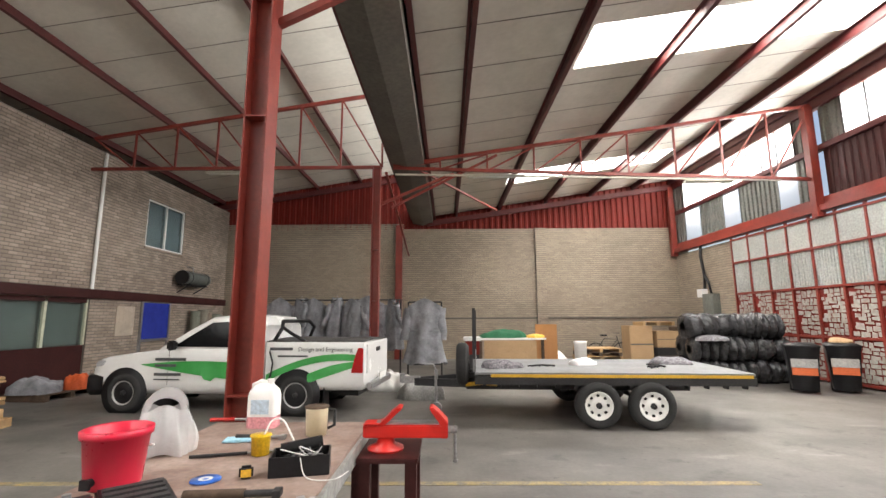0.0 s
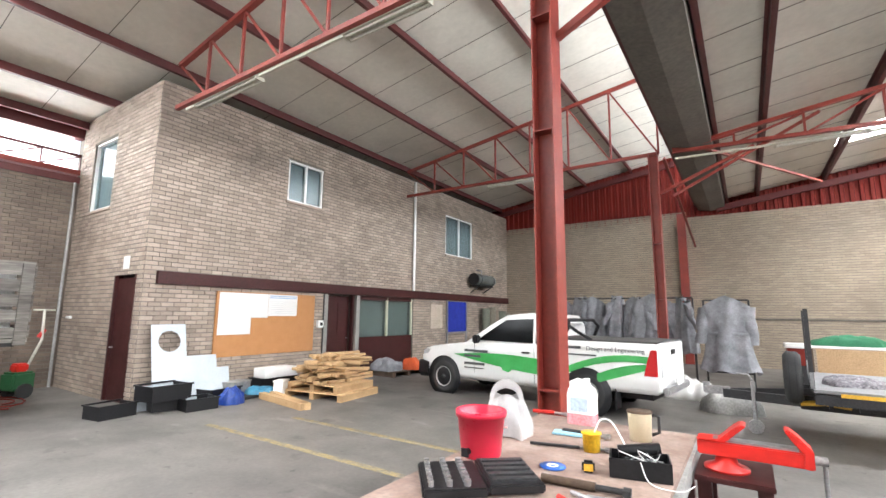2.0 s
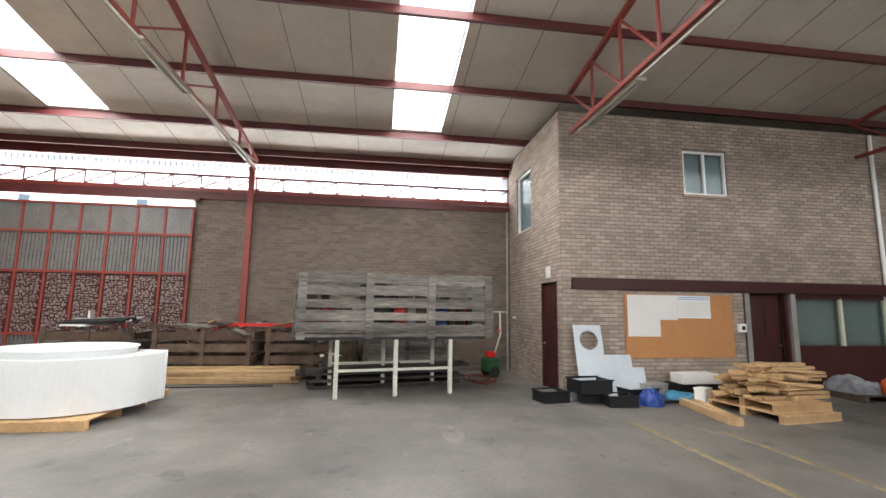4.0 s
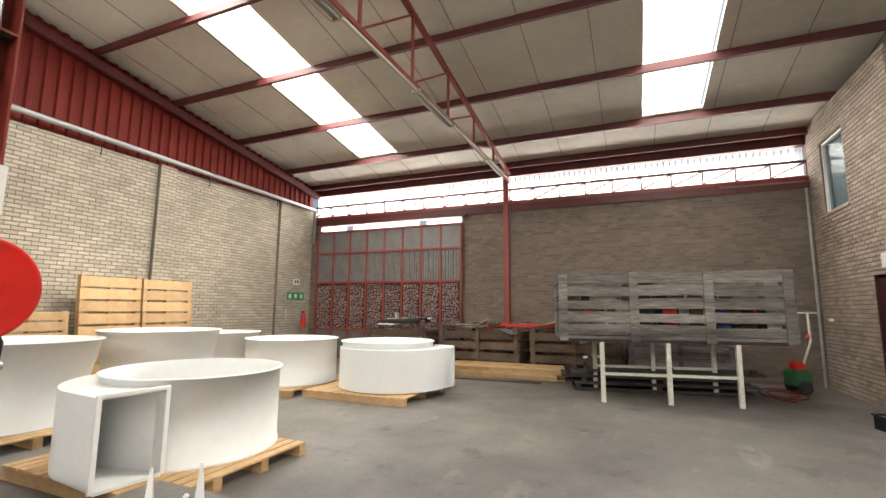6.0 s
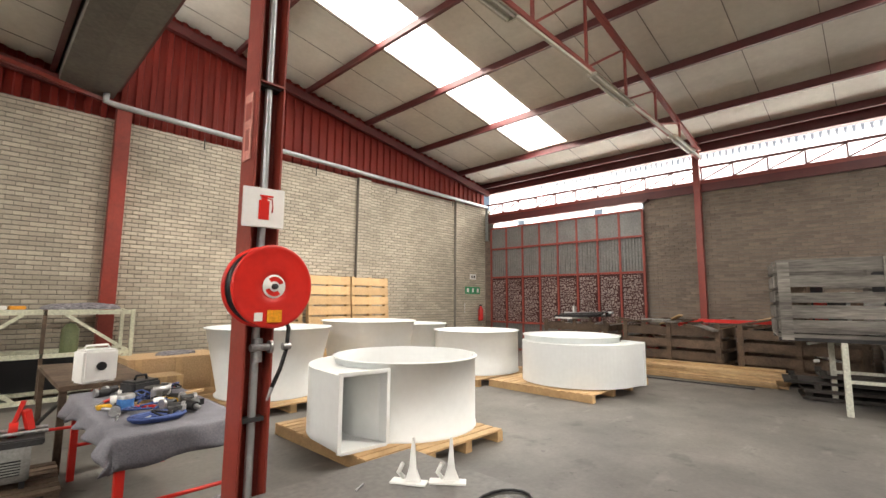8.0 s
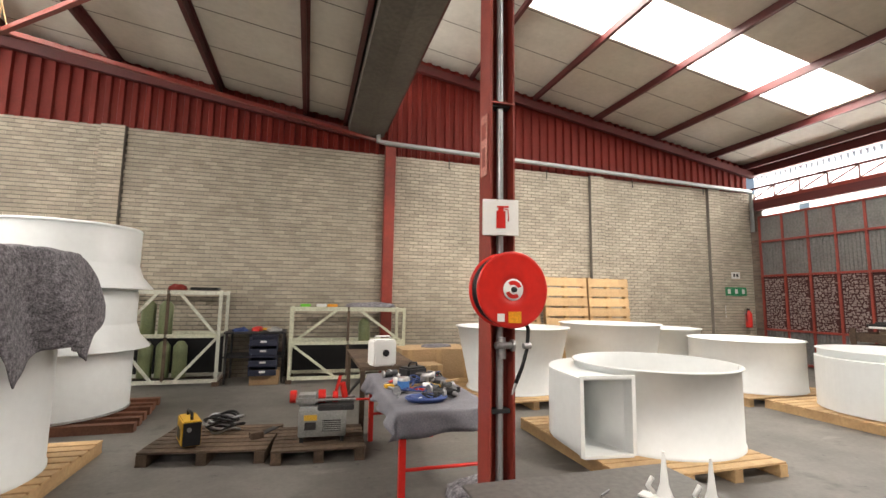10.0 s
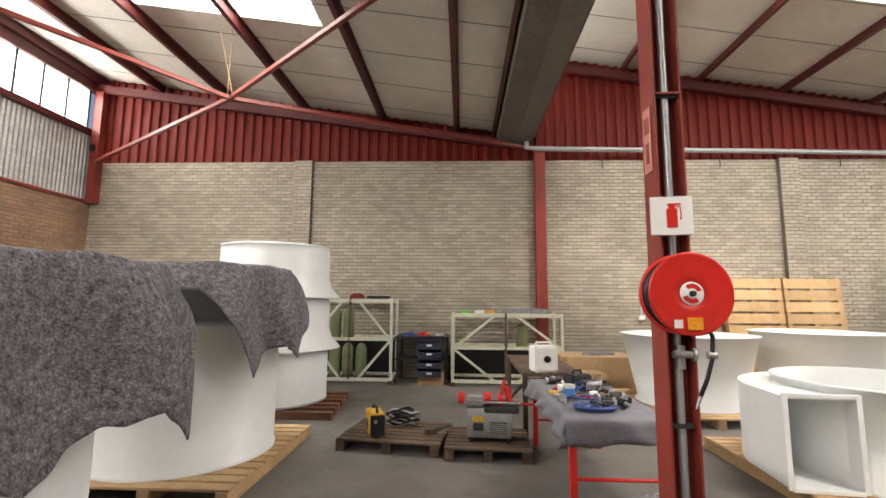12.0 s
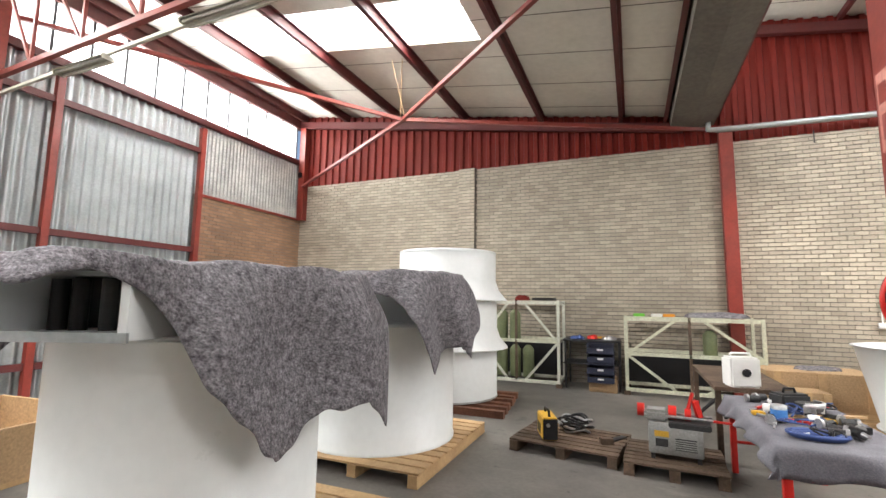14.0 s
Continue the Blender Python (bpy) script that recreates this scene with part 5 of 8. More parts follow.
disc = thing("cutting_disc_pack", 0.54, 5.78, BT, 0, "blue packaged round disc lying on the bench", "disc")
part("card", Shape().lathe([(0.001, 0), (0.075, 0), (0.075, 0.006), (0.001, 0.006)], 32), surface("blue_card", (0.02, 0.12, 0.50), 0.4), disc)
part("hole_label", Shape().lathe([(0.015, 0.007), (0.035, 0.008)], 24), PAPER, disc)
tape = thing("tape_measure", 0.70, 5.80, BT, 20, "black and yellow tape measure on the bench", "tape measure")
part("case", Shape().box(-0.035, -0.02, 0, 0.035, 0.02, 0.065), BLACK, tape, bevel=0.012)
part("side_label", Shape().box(-0.025, -0.0225, 0.012, 0.025, -0.0205, 0.05), YELLOW, tape)
for nm, x, y, rz, L, r, mt, lb in (("hammer", 0.74, 5.58, 5, 0.34, 0.018, DIRTYWOOD, "hammer with a brown wooden handle"), ("pliers", 0.84, 5.46, -20, 0.26, 0.009, STEEL, "steel pliers lying on the bench"), ("spanner", 0.92, 5.52, 10, 0.28, 0.008, STEEL, "steel spanner lying on the bench"), ("screwdriver", 0.80, 5.36, -30, 0.24, 0.012, REDGLOSS, "red handled screwdriver on the bench"), ("clamp_bar", 0.5, 6.12, 15, 0.4, 0.008, DARKSTEEL, "dark steel tap wrench on the bench"), ("chisel", 0.5, 6.42, 0, 0.26, 0.014, DARKSTEEL, "dark steel bar on the bench"), ("screwdriver", 0.12, 6.86, 5, 0.24, 0.013, REDGLOSS, "red and black screwdriver on the bench"), ("spanner", 0.9, 5.5, 25, 0.25, 0.008, STEEL, "steel spanner lying on the bench")):
    tl = thing(nm, x, y, BT + r, rz, lb, nm.replace("_", " "))
    part("handle", Shape().rod((-L / 2, 0, 0), (L * 0.15, 0, 0), r, 10), mt, tl)
    part("head", Shape().rod((L * 0.15, 0, 0), (L / 2, 0, 0), r * 0.7, 10).cbox(L / 2, 0, 0, 0.03, 0.05, r * 1.5), STEEL if nm != "hammer" else DARKSTEEL, tl, bevel=0.002)
pk = thing("glove_packet", 0.42, 6.4, BT, 10, "thin blue and white packet on the bench", "packet")
part("sheet", Shape().box(-0.1, -0.05, 0, 0.1, 0.05, 0.012), surface("pale_cyan", (0.35, 0.62, 0.75), 0.4), pk, bevel=0.004)

for ob, k in ((bucket, 0.77), (bag, 0.85), (jug, 0.85), (jar, 0.78), (tub, 0.76), (tray, 0.74), (case, 0.9), (disc, 0.8), (tape, 0.8), (vice, 0.86)):
    ob.scale = (k, k, k)
vice.scale.z = 0.68

# ---- pallets ----
def pallet(x, y, rz, L, W, mat, label, name="pallet", h=0.14, boards=9, group="pallets", z=0.0, rx=0):
    p = thing(name, x, y, z, rz, label, "pallet", group)
    if rx:
        p.matrix_basis = pose(x, y, z, rx, 0, rz)
    b = W / boards
    board = Shape().box(-L / 2, -b * 0.42, h - 0.022, L / 2, b * 0.42, h).mesh("top_board", 0.003)
    board.materials.append(mat)
    for i in range(boards):
        ob = new("top_board", board)
        ob.parent = p
        ob.location = (0.006 * math.sin(i * 5.1), -W / 2 + b * (i + 0.5), 0)
    n = 3 if L < 1.7 else 4
    for i in range(n):
        u = -L / 2 + 0.06 + (L - 0.12) * i / (n - 1)
        part("stringer", Shape().box(u - 0.05, -W / 2, 0.022, u + 0.05, W / 2, h - 0.022), mat, p)
        part("bottom_board", Shape().box(u - 0.055, -W / 2, 0, u + 0.055, W / 2, 0.022), mat, p)
    return p


# ---- white fan housings ----
def drum(parent, r0, r1, z0, z1, name="drum", lip=0.03, n=64):
    return part(name, Shape().lathe([(r0 + 0.012, z0), (r0 + 0.012, z0 + 0.03), (r0, z0 + 0.035), (r1, z1 - 0.02), (r1 + lip, z1 - 0.015), (r1 + lip, z1), (r1 - 0.015, z1), (r0 - 0.015, z0 + 0.02), (r0 - 0.015, z0)], n), GELCOAT, parent)


def volute(x, y, z, rz, r, zr, hs, label, swell=0.42, mouth=0.55):
    """A round housing with a scroll that swells to a square outlet. The outlet looks along local +y at +x."""
    f = thing("fan_housing", x, y, z, rz, label, "fan housing", "white fan housings on pallets")
    drum(f, r, r, 0.0, zr)
    s = Shape()
    n = 40
    top, bot = hs, 0.02
    v, faces = [], []
    for i in range(n + 1):
        u = i / n
        a = radians(-150 + 150 * u)
        rr = r + 0.02 + swell * u ** 1.2
        v += [(rr * math.cos(a), rr * math.sin(a), bot), (rr * math.cos(a), rr * math.sin(a), top), ((r - 0.01) * math.cos(a), (r - 0.01) * math.sin(a), top), ((r - 0.01) * math.cos(a), (r - 0.01) * math.sin(a), bot)]
    L = mouth + 0.15
    xo, xi = r + 0.02 + swell, r + 0.02 + swell - mouth
    v += [(xo, L, bot), (xo, L, top), (xi, L, top), (xi, L, bot)]
    for i in range(n + 1):
        k, q = 4 * i, 4 * (i + 1)
        faces += [(k, q, q + 1, k + 1), (k + 1, q + 1, q + 2, k + 2), (k + 3, k, q, q + 3)]
    s.add(v, faces, False)
    part("scroll", s, GELCOAT, f, solid=0.012)
    t = 0.035
    part("outlet_frame", Shape().box(xi - t, L - 0.02, bot, xi + 0.01, L + 0.01, top + t).box(xo - 0.01, L - 0.02, bot, xo + t, L + 0.01, top + t).box(xi, L - 0.02, top, xo, L + 0.01, top + t).box(xi, L - 0.02, bot - 0.015, xo, L + 0.01, bot + 0.02), GELCOAT, f, bevel=0.003)
    part("inner_wall", Shape().box(xi - 0.012, -0.1, bot, xi, L, top), GELCOAT, f)
    return f


pallet(-2.12, -1.42, 0, 1.9, 2.25, PINE, "large pale timber pallet under a white fan housing", boards=16)
volute(-2.42, -1.42, 0.14, -6, 0.93, 0.88, 0.80, "white round fan housing with a square scroll outlet", 0.36, 0.56)
pallet(-2.3, -4.6, 0, 2.6, 2.4, PINE, "pale timber pallet under white fan cones", boards=14)


def cone(x, y, z, r0, r1, h, label):
    c = thing("fan_cone", x, y, z, 0, label, "fan cone", "white fan cones")
    drum(c, r0, r1, 0, h, "shell", 0.035)
    part("base_flange", Shape().lathe([(r0 - 0.02, 0), (r0 + 0.05, 0), (r0 + 0.05, 0.02), (r0 - 0.02, 0.02)], 64), GELCOAT, c)
    return c


cone(-2.0, -4.55, 0.14, 0.80, 1.02, 1.12, "tall white tapered fan cone on a pallet")
pallet(-4.5, -5.1, 0, 2.4, 2.3, PINE, "pale timber pallet under a white fan cone", boards=14)
cone(-4.55, -5.1, 0.14, 0.84, 1.02, 1.15, "white tapered fan cone with a rolled rim")
cone(-6.5, -5.75, 0.0, 0.75, 0.85, 1.15, "smaller white fan cone standing on the floor")
pallet(-6.7, -3.85, 0, 2.3, 2.2, PINE, "pale timber pallet under a white fan ring", boards=12)
f = thing("fan_housing", -6.7, -3.75, 0.14, 0, "plain white round fan ring on a pallet", "fan housing", "white fan housings on pallets")
drum(f, 0.98, 0.98, 0.0, 0.92)
pallet(-7.1, -1.55, 0, 2.6, 2.25, PINE, "pale timber pallet with chamfered boards under a white fan housing", boards=14)
volute(-7.0, -1.45, 0.14, 78, 0.95, 0.92, 0.80, "white round fan housing with a low scroll round it", 0.28, 0.45)

# upright pallets against the end wall
for i, x in enumerate((-4.75, -6.05)):
    u = pallet(x, YB + 0.22, 0, 1.25, 2.35, PINE, "new pale timber pallet leaning upright on the brick wall", boards=9, z=0.02)
    u.matrix_basis = pose(x, YB + 0.35, 1.19, 86, 0, 180)
u = pallet(-3.3, YB + 0.4, 0, 1.2, 1.6, PINE, "pale pallet leaning upright behind the white cones", boards=8)
u.matrix_basis = pose(-3.35, YB + 0.42, 0.82, 84, 0, 180)

# ---- hose reel on the column ----
reel = thing("hose_reel", 0.31, 0.30, 1.815, 0, "round red fire hose reel mounted on the column", "hose reel")
face = pose(0, 0, 0, -90, 0, 0)
part("drum_side", Shape().lathe([(0.001, 0.03), (0.06, 0.032), (0.065, 0.045), (0.13, 0.04), (0.19, 0.048), (0.25, 0.042), (0.268, 0.05), (0.275, 0.04), (0.275, 0.03), (0.26, 0.025), (0.001, 0.02)], 64, face), REDGLOSS, reel, "red pressed steel disc")
part("drum_side", Shape().lathe([(0.001, -0.11), (0.26, -0.11), (0.275, -0.115), (0.275, -0.13), (0.001, -0.13)], 64, face), REDGLOSS, reel)
part("hose", Shape().lathe([(0.2, -0.11)] + [(0.245 + 0.012 * math.cos(k), -0.11 + 0.0135 * k) for k in range(10)] + [(0.2, 0.025)], 48, face), BLACK, reel, "black coiled hose")
part("hub_label", Shape().lathe([(0.001, 0.05), (0.075, 0.05), (0.078, 0.046)], 40, face), PAPER, reel)
for a0 in (20, 200):
    part("label_mark", Shape().lathe([(0.035, 0.052), (0.065, 0.052)], 14, face, a0, 110), REDGLOSS, reel)
part("hub_bolt", Shape().lathe([(0.001, 0.075), (0.018, 0.075), (0.02, 0.05)], 16, face), DARKSTEEL, reel)
part("orange_sticker", Shape().box(-0.06, 0.049, -0.235, 0.04, 0.052, -0.155), surface("orange_sticker", (0.80, 0.33, 0.01), 0.5, bump=0), reel)
part("white_sticker", Shape().box(0.07, 0.049, -0.225, 0.125, 0.052, -0.17), PAPER, reel)
part("bracket", Shape().box(-0.05, -0.30, -0.05, 0.05, -0.12, 0.05), REDGLOSS, reel)
part("hanging_hose", Shape().tube([(-0.12, -0.04, -0.2), (-0.14, 0.0, -0.28), (-0.13, 0.0, -0.42), (-0.09, 0.0, -0.55), (-0.04, 0.0, -0.66)], 0.014, 8), BLACK, reel)
part("nozzle", Shape().rod((-0.04, 0, -0.66), (-0.01, 0, -0.74), 0.014, 10, 0.008), STEEL, reel)
part("hose_coupling", Shape().rod((-0.155, 0, -0.40), (-0.10, 0, -0.40), 0.024, 10), STEEL, reel)
valve = thing("hose_valve", 0.29, 0.10, 1.30, 0, "brass and steel stop valve feeding the hose reel", "valve")
part("body", Shape().rod((0, 0, 0), (0, 0, 0.16), 0.032, 12).rod((-0.07, 0.02, 0.1), (0.06, 0.02, 0.1), 0.026, 12), STEEL, valve)
part("hand_wheel", Shape().rod((-0.09, 0.02, 0.1), (-0.07, 0.02, 0.1), 0.045, 14), STEEL, valve)
structure("water_pipe", Shape().rod((0.29, 0.06, 0.02), (0.29, 0.06, 5.5), 0.028), GALV, "galvanised water pipe running up the column", "pipe")
for z in (0.9, 3.28, 4.4):
    structure("pipe_clamp", Shape().box(0.22, 0.02, z, 0.37, 0.1, z + 0.03), DARKSTEEL, "steel clamp holding the pipe to the column", "clamp")
sg = thing("fire_sign", 0.22, 0.16, 2.32, -22, "white square sign with a red extinguisher symbol", "sign")
part("board", Shape().box(-0.14, -0.012, -0.14, 0.14, 0, 0.14), PAPER, sg, bevel=0.004)
part("board_frame", Shape().box(-0.135, 0, -0.135, 0.135, 0.006, 0.135), PAPER, sg)
sym = Shape().box(-0.035, 0.007, -0.085, 0.035, 0.009, 0.05).box(-0.02, 0.007, 0.05, 0.02, 0.009, 0.075).box(-0.06, 0.007, 0.075, 0.03, 0.009, 0.088)
sym.tube([(0.02, 0.008, 0.075), (-0.055, 0.008, 0.06), (-0.06, 0.008, 0.0), (-0.055, 0.008, -0.03)], 0.004, 6)
part("symbol", sym, REDGLOSS, sg)
sg.matrix_basis = pose(0.335, 0.18, 2.365, 0, 0, -10)
sd = thing("arrow_sign", 0.36, 0.0, 2.95, 90, "faded pink sign with a dark red symbol on the column side", "sign")
part("board", Shape().box(-0.065, 0.0, -0.25, 0.065, 0.008, 0.25), surface("faded_pink_sign", (0.48, 0.22, 0.18), 0.6, color2=(0.36, 0.12, 0.09), fine=30, bump=0.02), sd)
part("symbol", Shape().box(-0.03, -0.002, -0.18, 0.03, 0.0, -0.02).box(-0.045, -0.002, 0.05, 0.045, 0.0, 0.18), RED, sd)
sd.matrix_basis = pose(0.405, 0.0, 2.98, 0, 0, 90)

# pipe along the end wall
structure("wall_pipe", Shape().tube([(0.25, YB + 0.25, 5.74), (0.25, YB + 0.25, 5.52), (0.05, YB + 0.22, 5.5), (-5.0, YB + 0.2, 5.42), (XL + 0.15, YB + 0.2, 5.28), (XL + 0.15, YB + 0.2, 4.0)], 0.06, 14), GALV, "galvanised pipe running along the end wall", "pipe")
for x in (-1.6, -4.4, -7.2, -9.8):
    structure("pipe_hanger", Shape().rod((x, YB + 0.1, 5.05), (x, YB + 0.1, 5.3), 0.012, 6), DARKSTEEL, "short steel pipe hanger", "bracket")

# safety signs, extinguisher, switch
GREEN = surface("green_sign", (0.01, 0.22, 0.09), 0.4, bump=0)
e = thing("exit_sign", -10.98, YB + 0.02, 2.12, 0, "green safety sign with white symbols on the brick", "sign")
part("board", Shape().box(-0.42, 0, -0.13, 0.42, 0.01, 0.13), GREEN, e)
for x in (-0.28, 0.0, 0.28):
    part("symbol", Shape().box(x - 0.06, 0.01, -0.07, x + 0.05, 0.013, 0.07), PAPER, e)
e = thing("small_sign", -11.0, YB + 0.02, 2.62, 0, "small white sign with dark writing marks", "sign")
part("board", Shape().box(-0.17, 0, -0.1, 0.17, 0.01, 0.1), PAPER, e)
part("mark", Shape().box(-0.1, 0.01, -0.05, -0.02, 0.013, 0.05).box(0.03, 0.01, -0.05, 0.1, 0.013, 0.05), DARKSTEEL, e)
e = thing("extinguisher_sign", -10.4, YB + 0.02, 1.5, 0, "small white and red extinguisher sign", "sign")
part("board", Shape().box(-0.14, 0, -0.18, 0.14, 0.01, 0.18), PAPER, e)
part("symbol", Shape().box(-0.07, 0.01, -0.13, 0.07, 0.013, 0.13), REDGLOSS, e)
e = thing("fire_extinguisher", -11.3, YB + 0.14, 1.02, 0, "red fire extinguisher hung on the brick wall", "extinguisher")
part("cylinder", Shape().lathe([(0.001, 0), (0.085, 0.01), (0.09, 0.03), (0.09, 0.42), (0.05, 0.5), (0.025, 0.53), (0.001, 0.53)], 24), REDGLOSS, e)
part("valve_head", Shape().box(-0.03, -0.02, 0.53, 0.06, 0.02, 0.58), BLACK, e)
part("hose", Shape().tube([(0.05, 0, 0.55), (0.12, 0.02, 0.45), (0.11, 0.02, 0.2)], 0.012), BLACK, e)
part("wall_hook", Shape().box(-0.02, -0.14, 0.4, 0.02, -0.08, 0.46), STEEL, e)
e = thing("wall_switch", -2.4, YB + 0.03, 1.45, 0, "white switch box with conduit on the brick wall", "switch")
part("box", Shape().box(-0.07, 0, -0.05, 0.07, 0.05, 0.05), WHITEPAINT, e, bevel=0.006)
part("conduit", Shape().rod((-0.0, 0.02, 0.05), (0.0, 0.02, 0.6), 0.012), WHITEPAINT, e)
e = thing("ceiling_camera", 11.2, YB + 0.2, 5.6, 0, "small black device in the corner", "camera")
part("body", Shape().cbox(0, 0, 0, 0.12, 0.16, 0.16), BLACK, e, bevel=0.02)

# ---- fluorescent fittings on a conduit under the trusses ----
TUBE = surface("white_lamp_tube", (0.75, 0.74, 0.68), 0.3, bump=0)
BATTEN = surface("dusty_white_batten", (0.50, 0.48, 0.40), 0.5, color2=(0.38, 0.36, 0.30))


def batten(x0, x1, y, z0, z1):
    b = thing("fluorescent_light", (x0 + x1) / 2, y, (z0 + z1) / 2, 0, "dusty white twin-tube fluorescent fitting, switched off", "light fitting", "fluorescent lights under the trusses")
    b.matrix_basis = pose((x0 + x1) / 2, y, (z0 + z1) / 2, 0, -math.degrees(math.atan2(z1 - z0, x1 - x0)), 0)
    L = abs(x1 - x0) / 2
    part("tray", Shape().prism([(-0.11, -0.02), (-0.05, 0.03), (0.05, 0.03), (0.11, -0.02), (0.1, -0.025), (0.045, 0.01), (-0.045, 0.01), (-0.1, -0.025)], -L, L, pose(0, 0, 0, 0, 0, 90)), BATTEN, b)
    for sy in (-0.05, 0.05):
        part("tube", Shape().rod((-L + 0.03, sy, -0.03), (L - 0.03, sy, -0.03), 0.016, 10), TUBE, b)
    for sx in (-L, L):
        part("end_cap", Shape().cbox(sx, 0, -0.015, 0.03, 0.16, 0.06), BATTEN, b)


for x0, x1, y, z in ((-2.8, -1.5, 0.1, 5.36), (-6.65, -5.05, 0.1, 5.46), (-10.55, -9.1, 0.1, 5.53), (5.35, 6.75, 0.0, 5.1), (8.2, 9.3, 0.0, 4.95), (-6.9, -5.0, 7.65, 5.5), (-3.0, -1.6, 7.65, 5.5), (2.1, 3.6, 15.2, 5.36), (7.8, 9.0, 15.2, 5.18), (-4.8, -3.4, 15.2, 5.5)):
    batten(x0, x1, y, z, z)
for y, xa, xb, za, zb in ((0.1, -11.3, -0.4, 5.56, 5.38), (7.65, -7.3, -0.2, 5.54, 5.54), (0.0, 0.3, 11.0, 5.3, 4.9), (15.2, 0.2, 10.3, 5.42, 5.2)):
    structure("conduit", Shape().bar((xa, y, za), (xb, y, zb), 0.045, 0.045), BATTEN, "pale conduit trunking under the roof truss", "conduit")

# ---- tall white fans under felt ----
def fan_unit(x, y, r, h, rz, label, boxside, top):
    f = thing("fan_unit", x, y, 0.14, rz, label, "fan unit", "white drums under felt")
    drum(f, r, r, 0, h, "drum", 0.02)
    part("lid", Shape().lathe([(0.001, h), (r + 0.012, h), (r + 0.012, h + 0.02), (0.001, h + 0.02)], 64), GELCOAT, f)
    hb, w, z = top - h, 0.36, h + 0.02
    m = pose(boxside, 0.30, z, 0, 0, 22)
    for x0, x1 in ((-w - 0.03, -w), (w, w + 0.03)):
        part("motor_box_side", Shape().box(x0, -0.75, 0, x1, 0.88, hb, m), GELCOAT, f, bevel=0.003)
    part("motor_box_floor", Shape().box(-w, -0.75, 0, w, 0.86, 0.03, m), GELCOAT, f)
    part("motor_box_top", Shape().box(-w, -0.75, hb - 0.03, w, 0.5, hb, m), GELCOAT, f)
    part("frame_lip", Shape().box(-w - 0.05, 0.88, -0.005, w + 0.05, 0.90, 0.045, m), GALV, f)
    part("frame_lip", Shape().box(-w - 0.05, 0.88, 0.045, -w - 0.005, 0.90, hb, m), GELCOAT, f)
    part("frame_lip", Shape().box(w + 0.005, 0.88, 0.045, w + 0.05, 0.90, hb, m), GELCOAT, f)
    # black sheet across the box, painted in place of the shade inside
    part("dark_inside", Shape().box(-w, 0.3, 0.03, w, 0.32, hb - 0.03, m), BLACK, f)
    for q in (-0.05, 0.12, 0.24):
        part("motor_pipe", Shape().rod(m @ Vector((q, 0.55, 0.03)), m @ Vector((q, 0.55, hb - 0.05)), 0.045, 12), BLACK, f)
    return f


pallet(4.78, 0.98, 0, 2.2, 2.1, PINE, "pale timber pallet under the white drum", boards=12)
fan_unit(4.82, 1.03, 0.87, 1.40, 0, "large white drum with an open motor box on top, under felt", 0.03, 1.77)
pallet(4.9, -1.67, 0, 2.2, 2.13, PINE, "pale timber pallet with a square corner block", boards=12)
fan_unit(4.86, -1.66, 0.93, 1.36, -62, "white drum with a motor box on top, under felt", 0.16, 1.88)


def felt(x, y, z, rz, u0, u1, v0, v1, r0, seed, box, flap, label):
    """A felt sheet that lies on top and hangs down past the rim and past the motor box, whose mouth lies at the angle box. It reaches from u0 to u1 and from v0 to v1."""
    n = 84

    def fn(u, v):
        a, b = u0 + (u1 - u0) * u, v0 + (v1 - v0) * v
        a += 0.06 * noise.noise(Vector((v * 5, seed, 0.2))) + 0.03 * noise.noise(Vector((v * 14, seed, 0.7)))
        b += 0.06 * noise.noise(Vector((u * 5, seed, 3.1))) + 0.03 * noise.noise(Vector((u * 17, seed, 5.1)))
        b -= flap * math.exp(-((a - 0.05) / 0.26) ** 2) * (1 - v) ** 2
        k = 1 - (0.10 * abs((2 * u - 1) * (2 * v - 1)) ** 3 if u > 0.5 > v and flap else 0)
        a, b = a * k, b * k
        r = math.hypot(a, b)
        th = math.atan2(b, a)
        turn = math.remainder(th - box, 2 * math.pi)
        rr = r0 * (1 + 0.05 * math.sin(3 * th + seed)) + 0.40 * math.exp(-(turn / 0.5) ** 4)
        over = max(0.0, r - rr)
        fold = 0.11 * min(1, over * 2) * math.sin(9 * th + seed * 2 + 1.5 * noise.noise(Vector((a, b, seed))))
        q = min(r, rr) + 0.14 * (1 - math.exp(-over * 3)) + fold
        drop = over - 0.05 * (1 - math.exp(-over * 6))
        sag = 0.055 * noise.noise(Vector((a * 2.2, b * 2.2, seed))) + 0.018 * noise.noise(Vector((a * 4.5, b * 4.5, seed))) + 0.01 * noise.noise(Vector((a * 7, b * 7, seed)))
        return (q * math.cos(th), q * math.sin(th), -max(0, drop) + sag)
    ob = part("felt_sheet", Shape().grid(fn, n, n), FELT, solid=0.012)
    at(ob, x, y, z, 0, 0, rz)
    return tagged(ob, label, "felt sheet", "felt sheets over the drums")


felt(4.69, 0.88, 1.99, 187, -1.0, 1.9, -1.34, 1.2, 0.98, 1.3, -1.6, 0.24, "thick mottled grey felt sheet draped over a white drum")
felt(4.62, -1.5, 2.1, 176, -1.2, 1.72, -1.12, 0.98, 0.92, 4.1, -2.44, 0.0, "mottled grey felt sheet draped over a white drum")
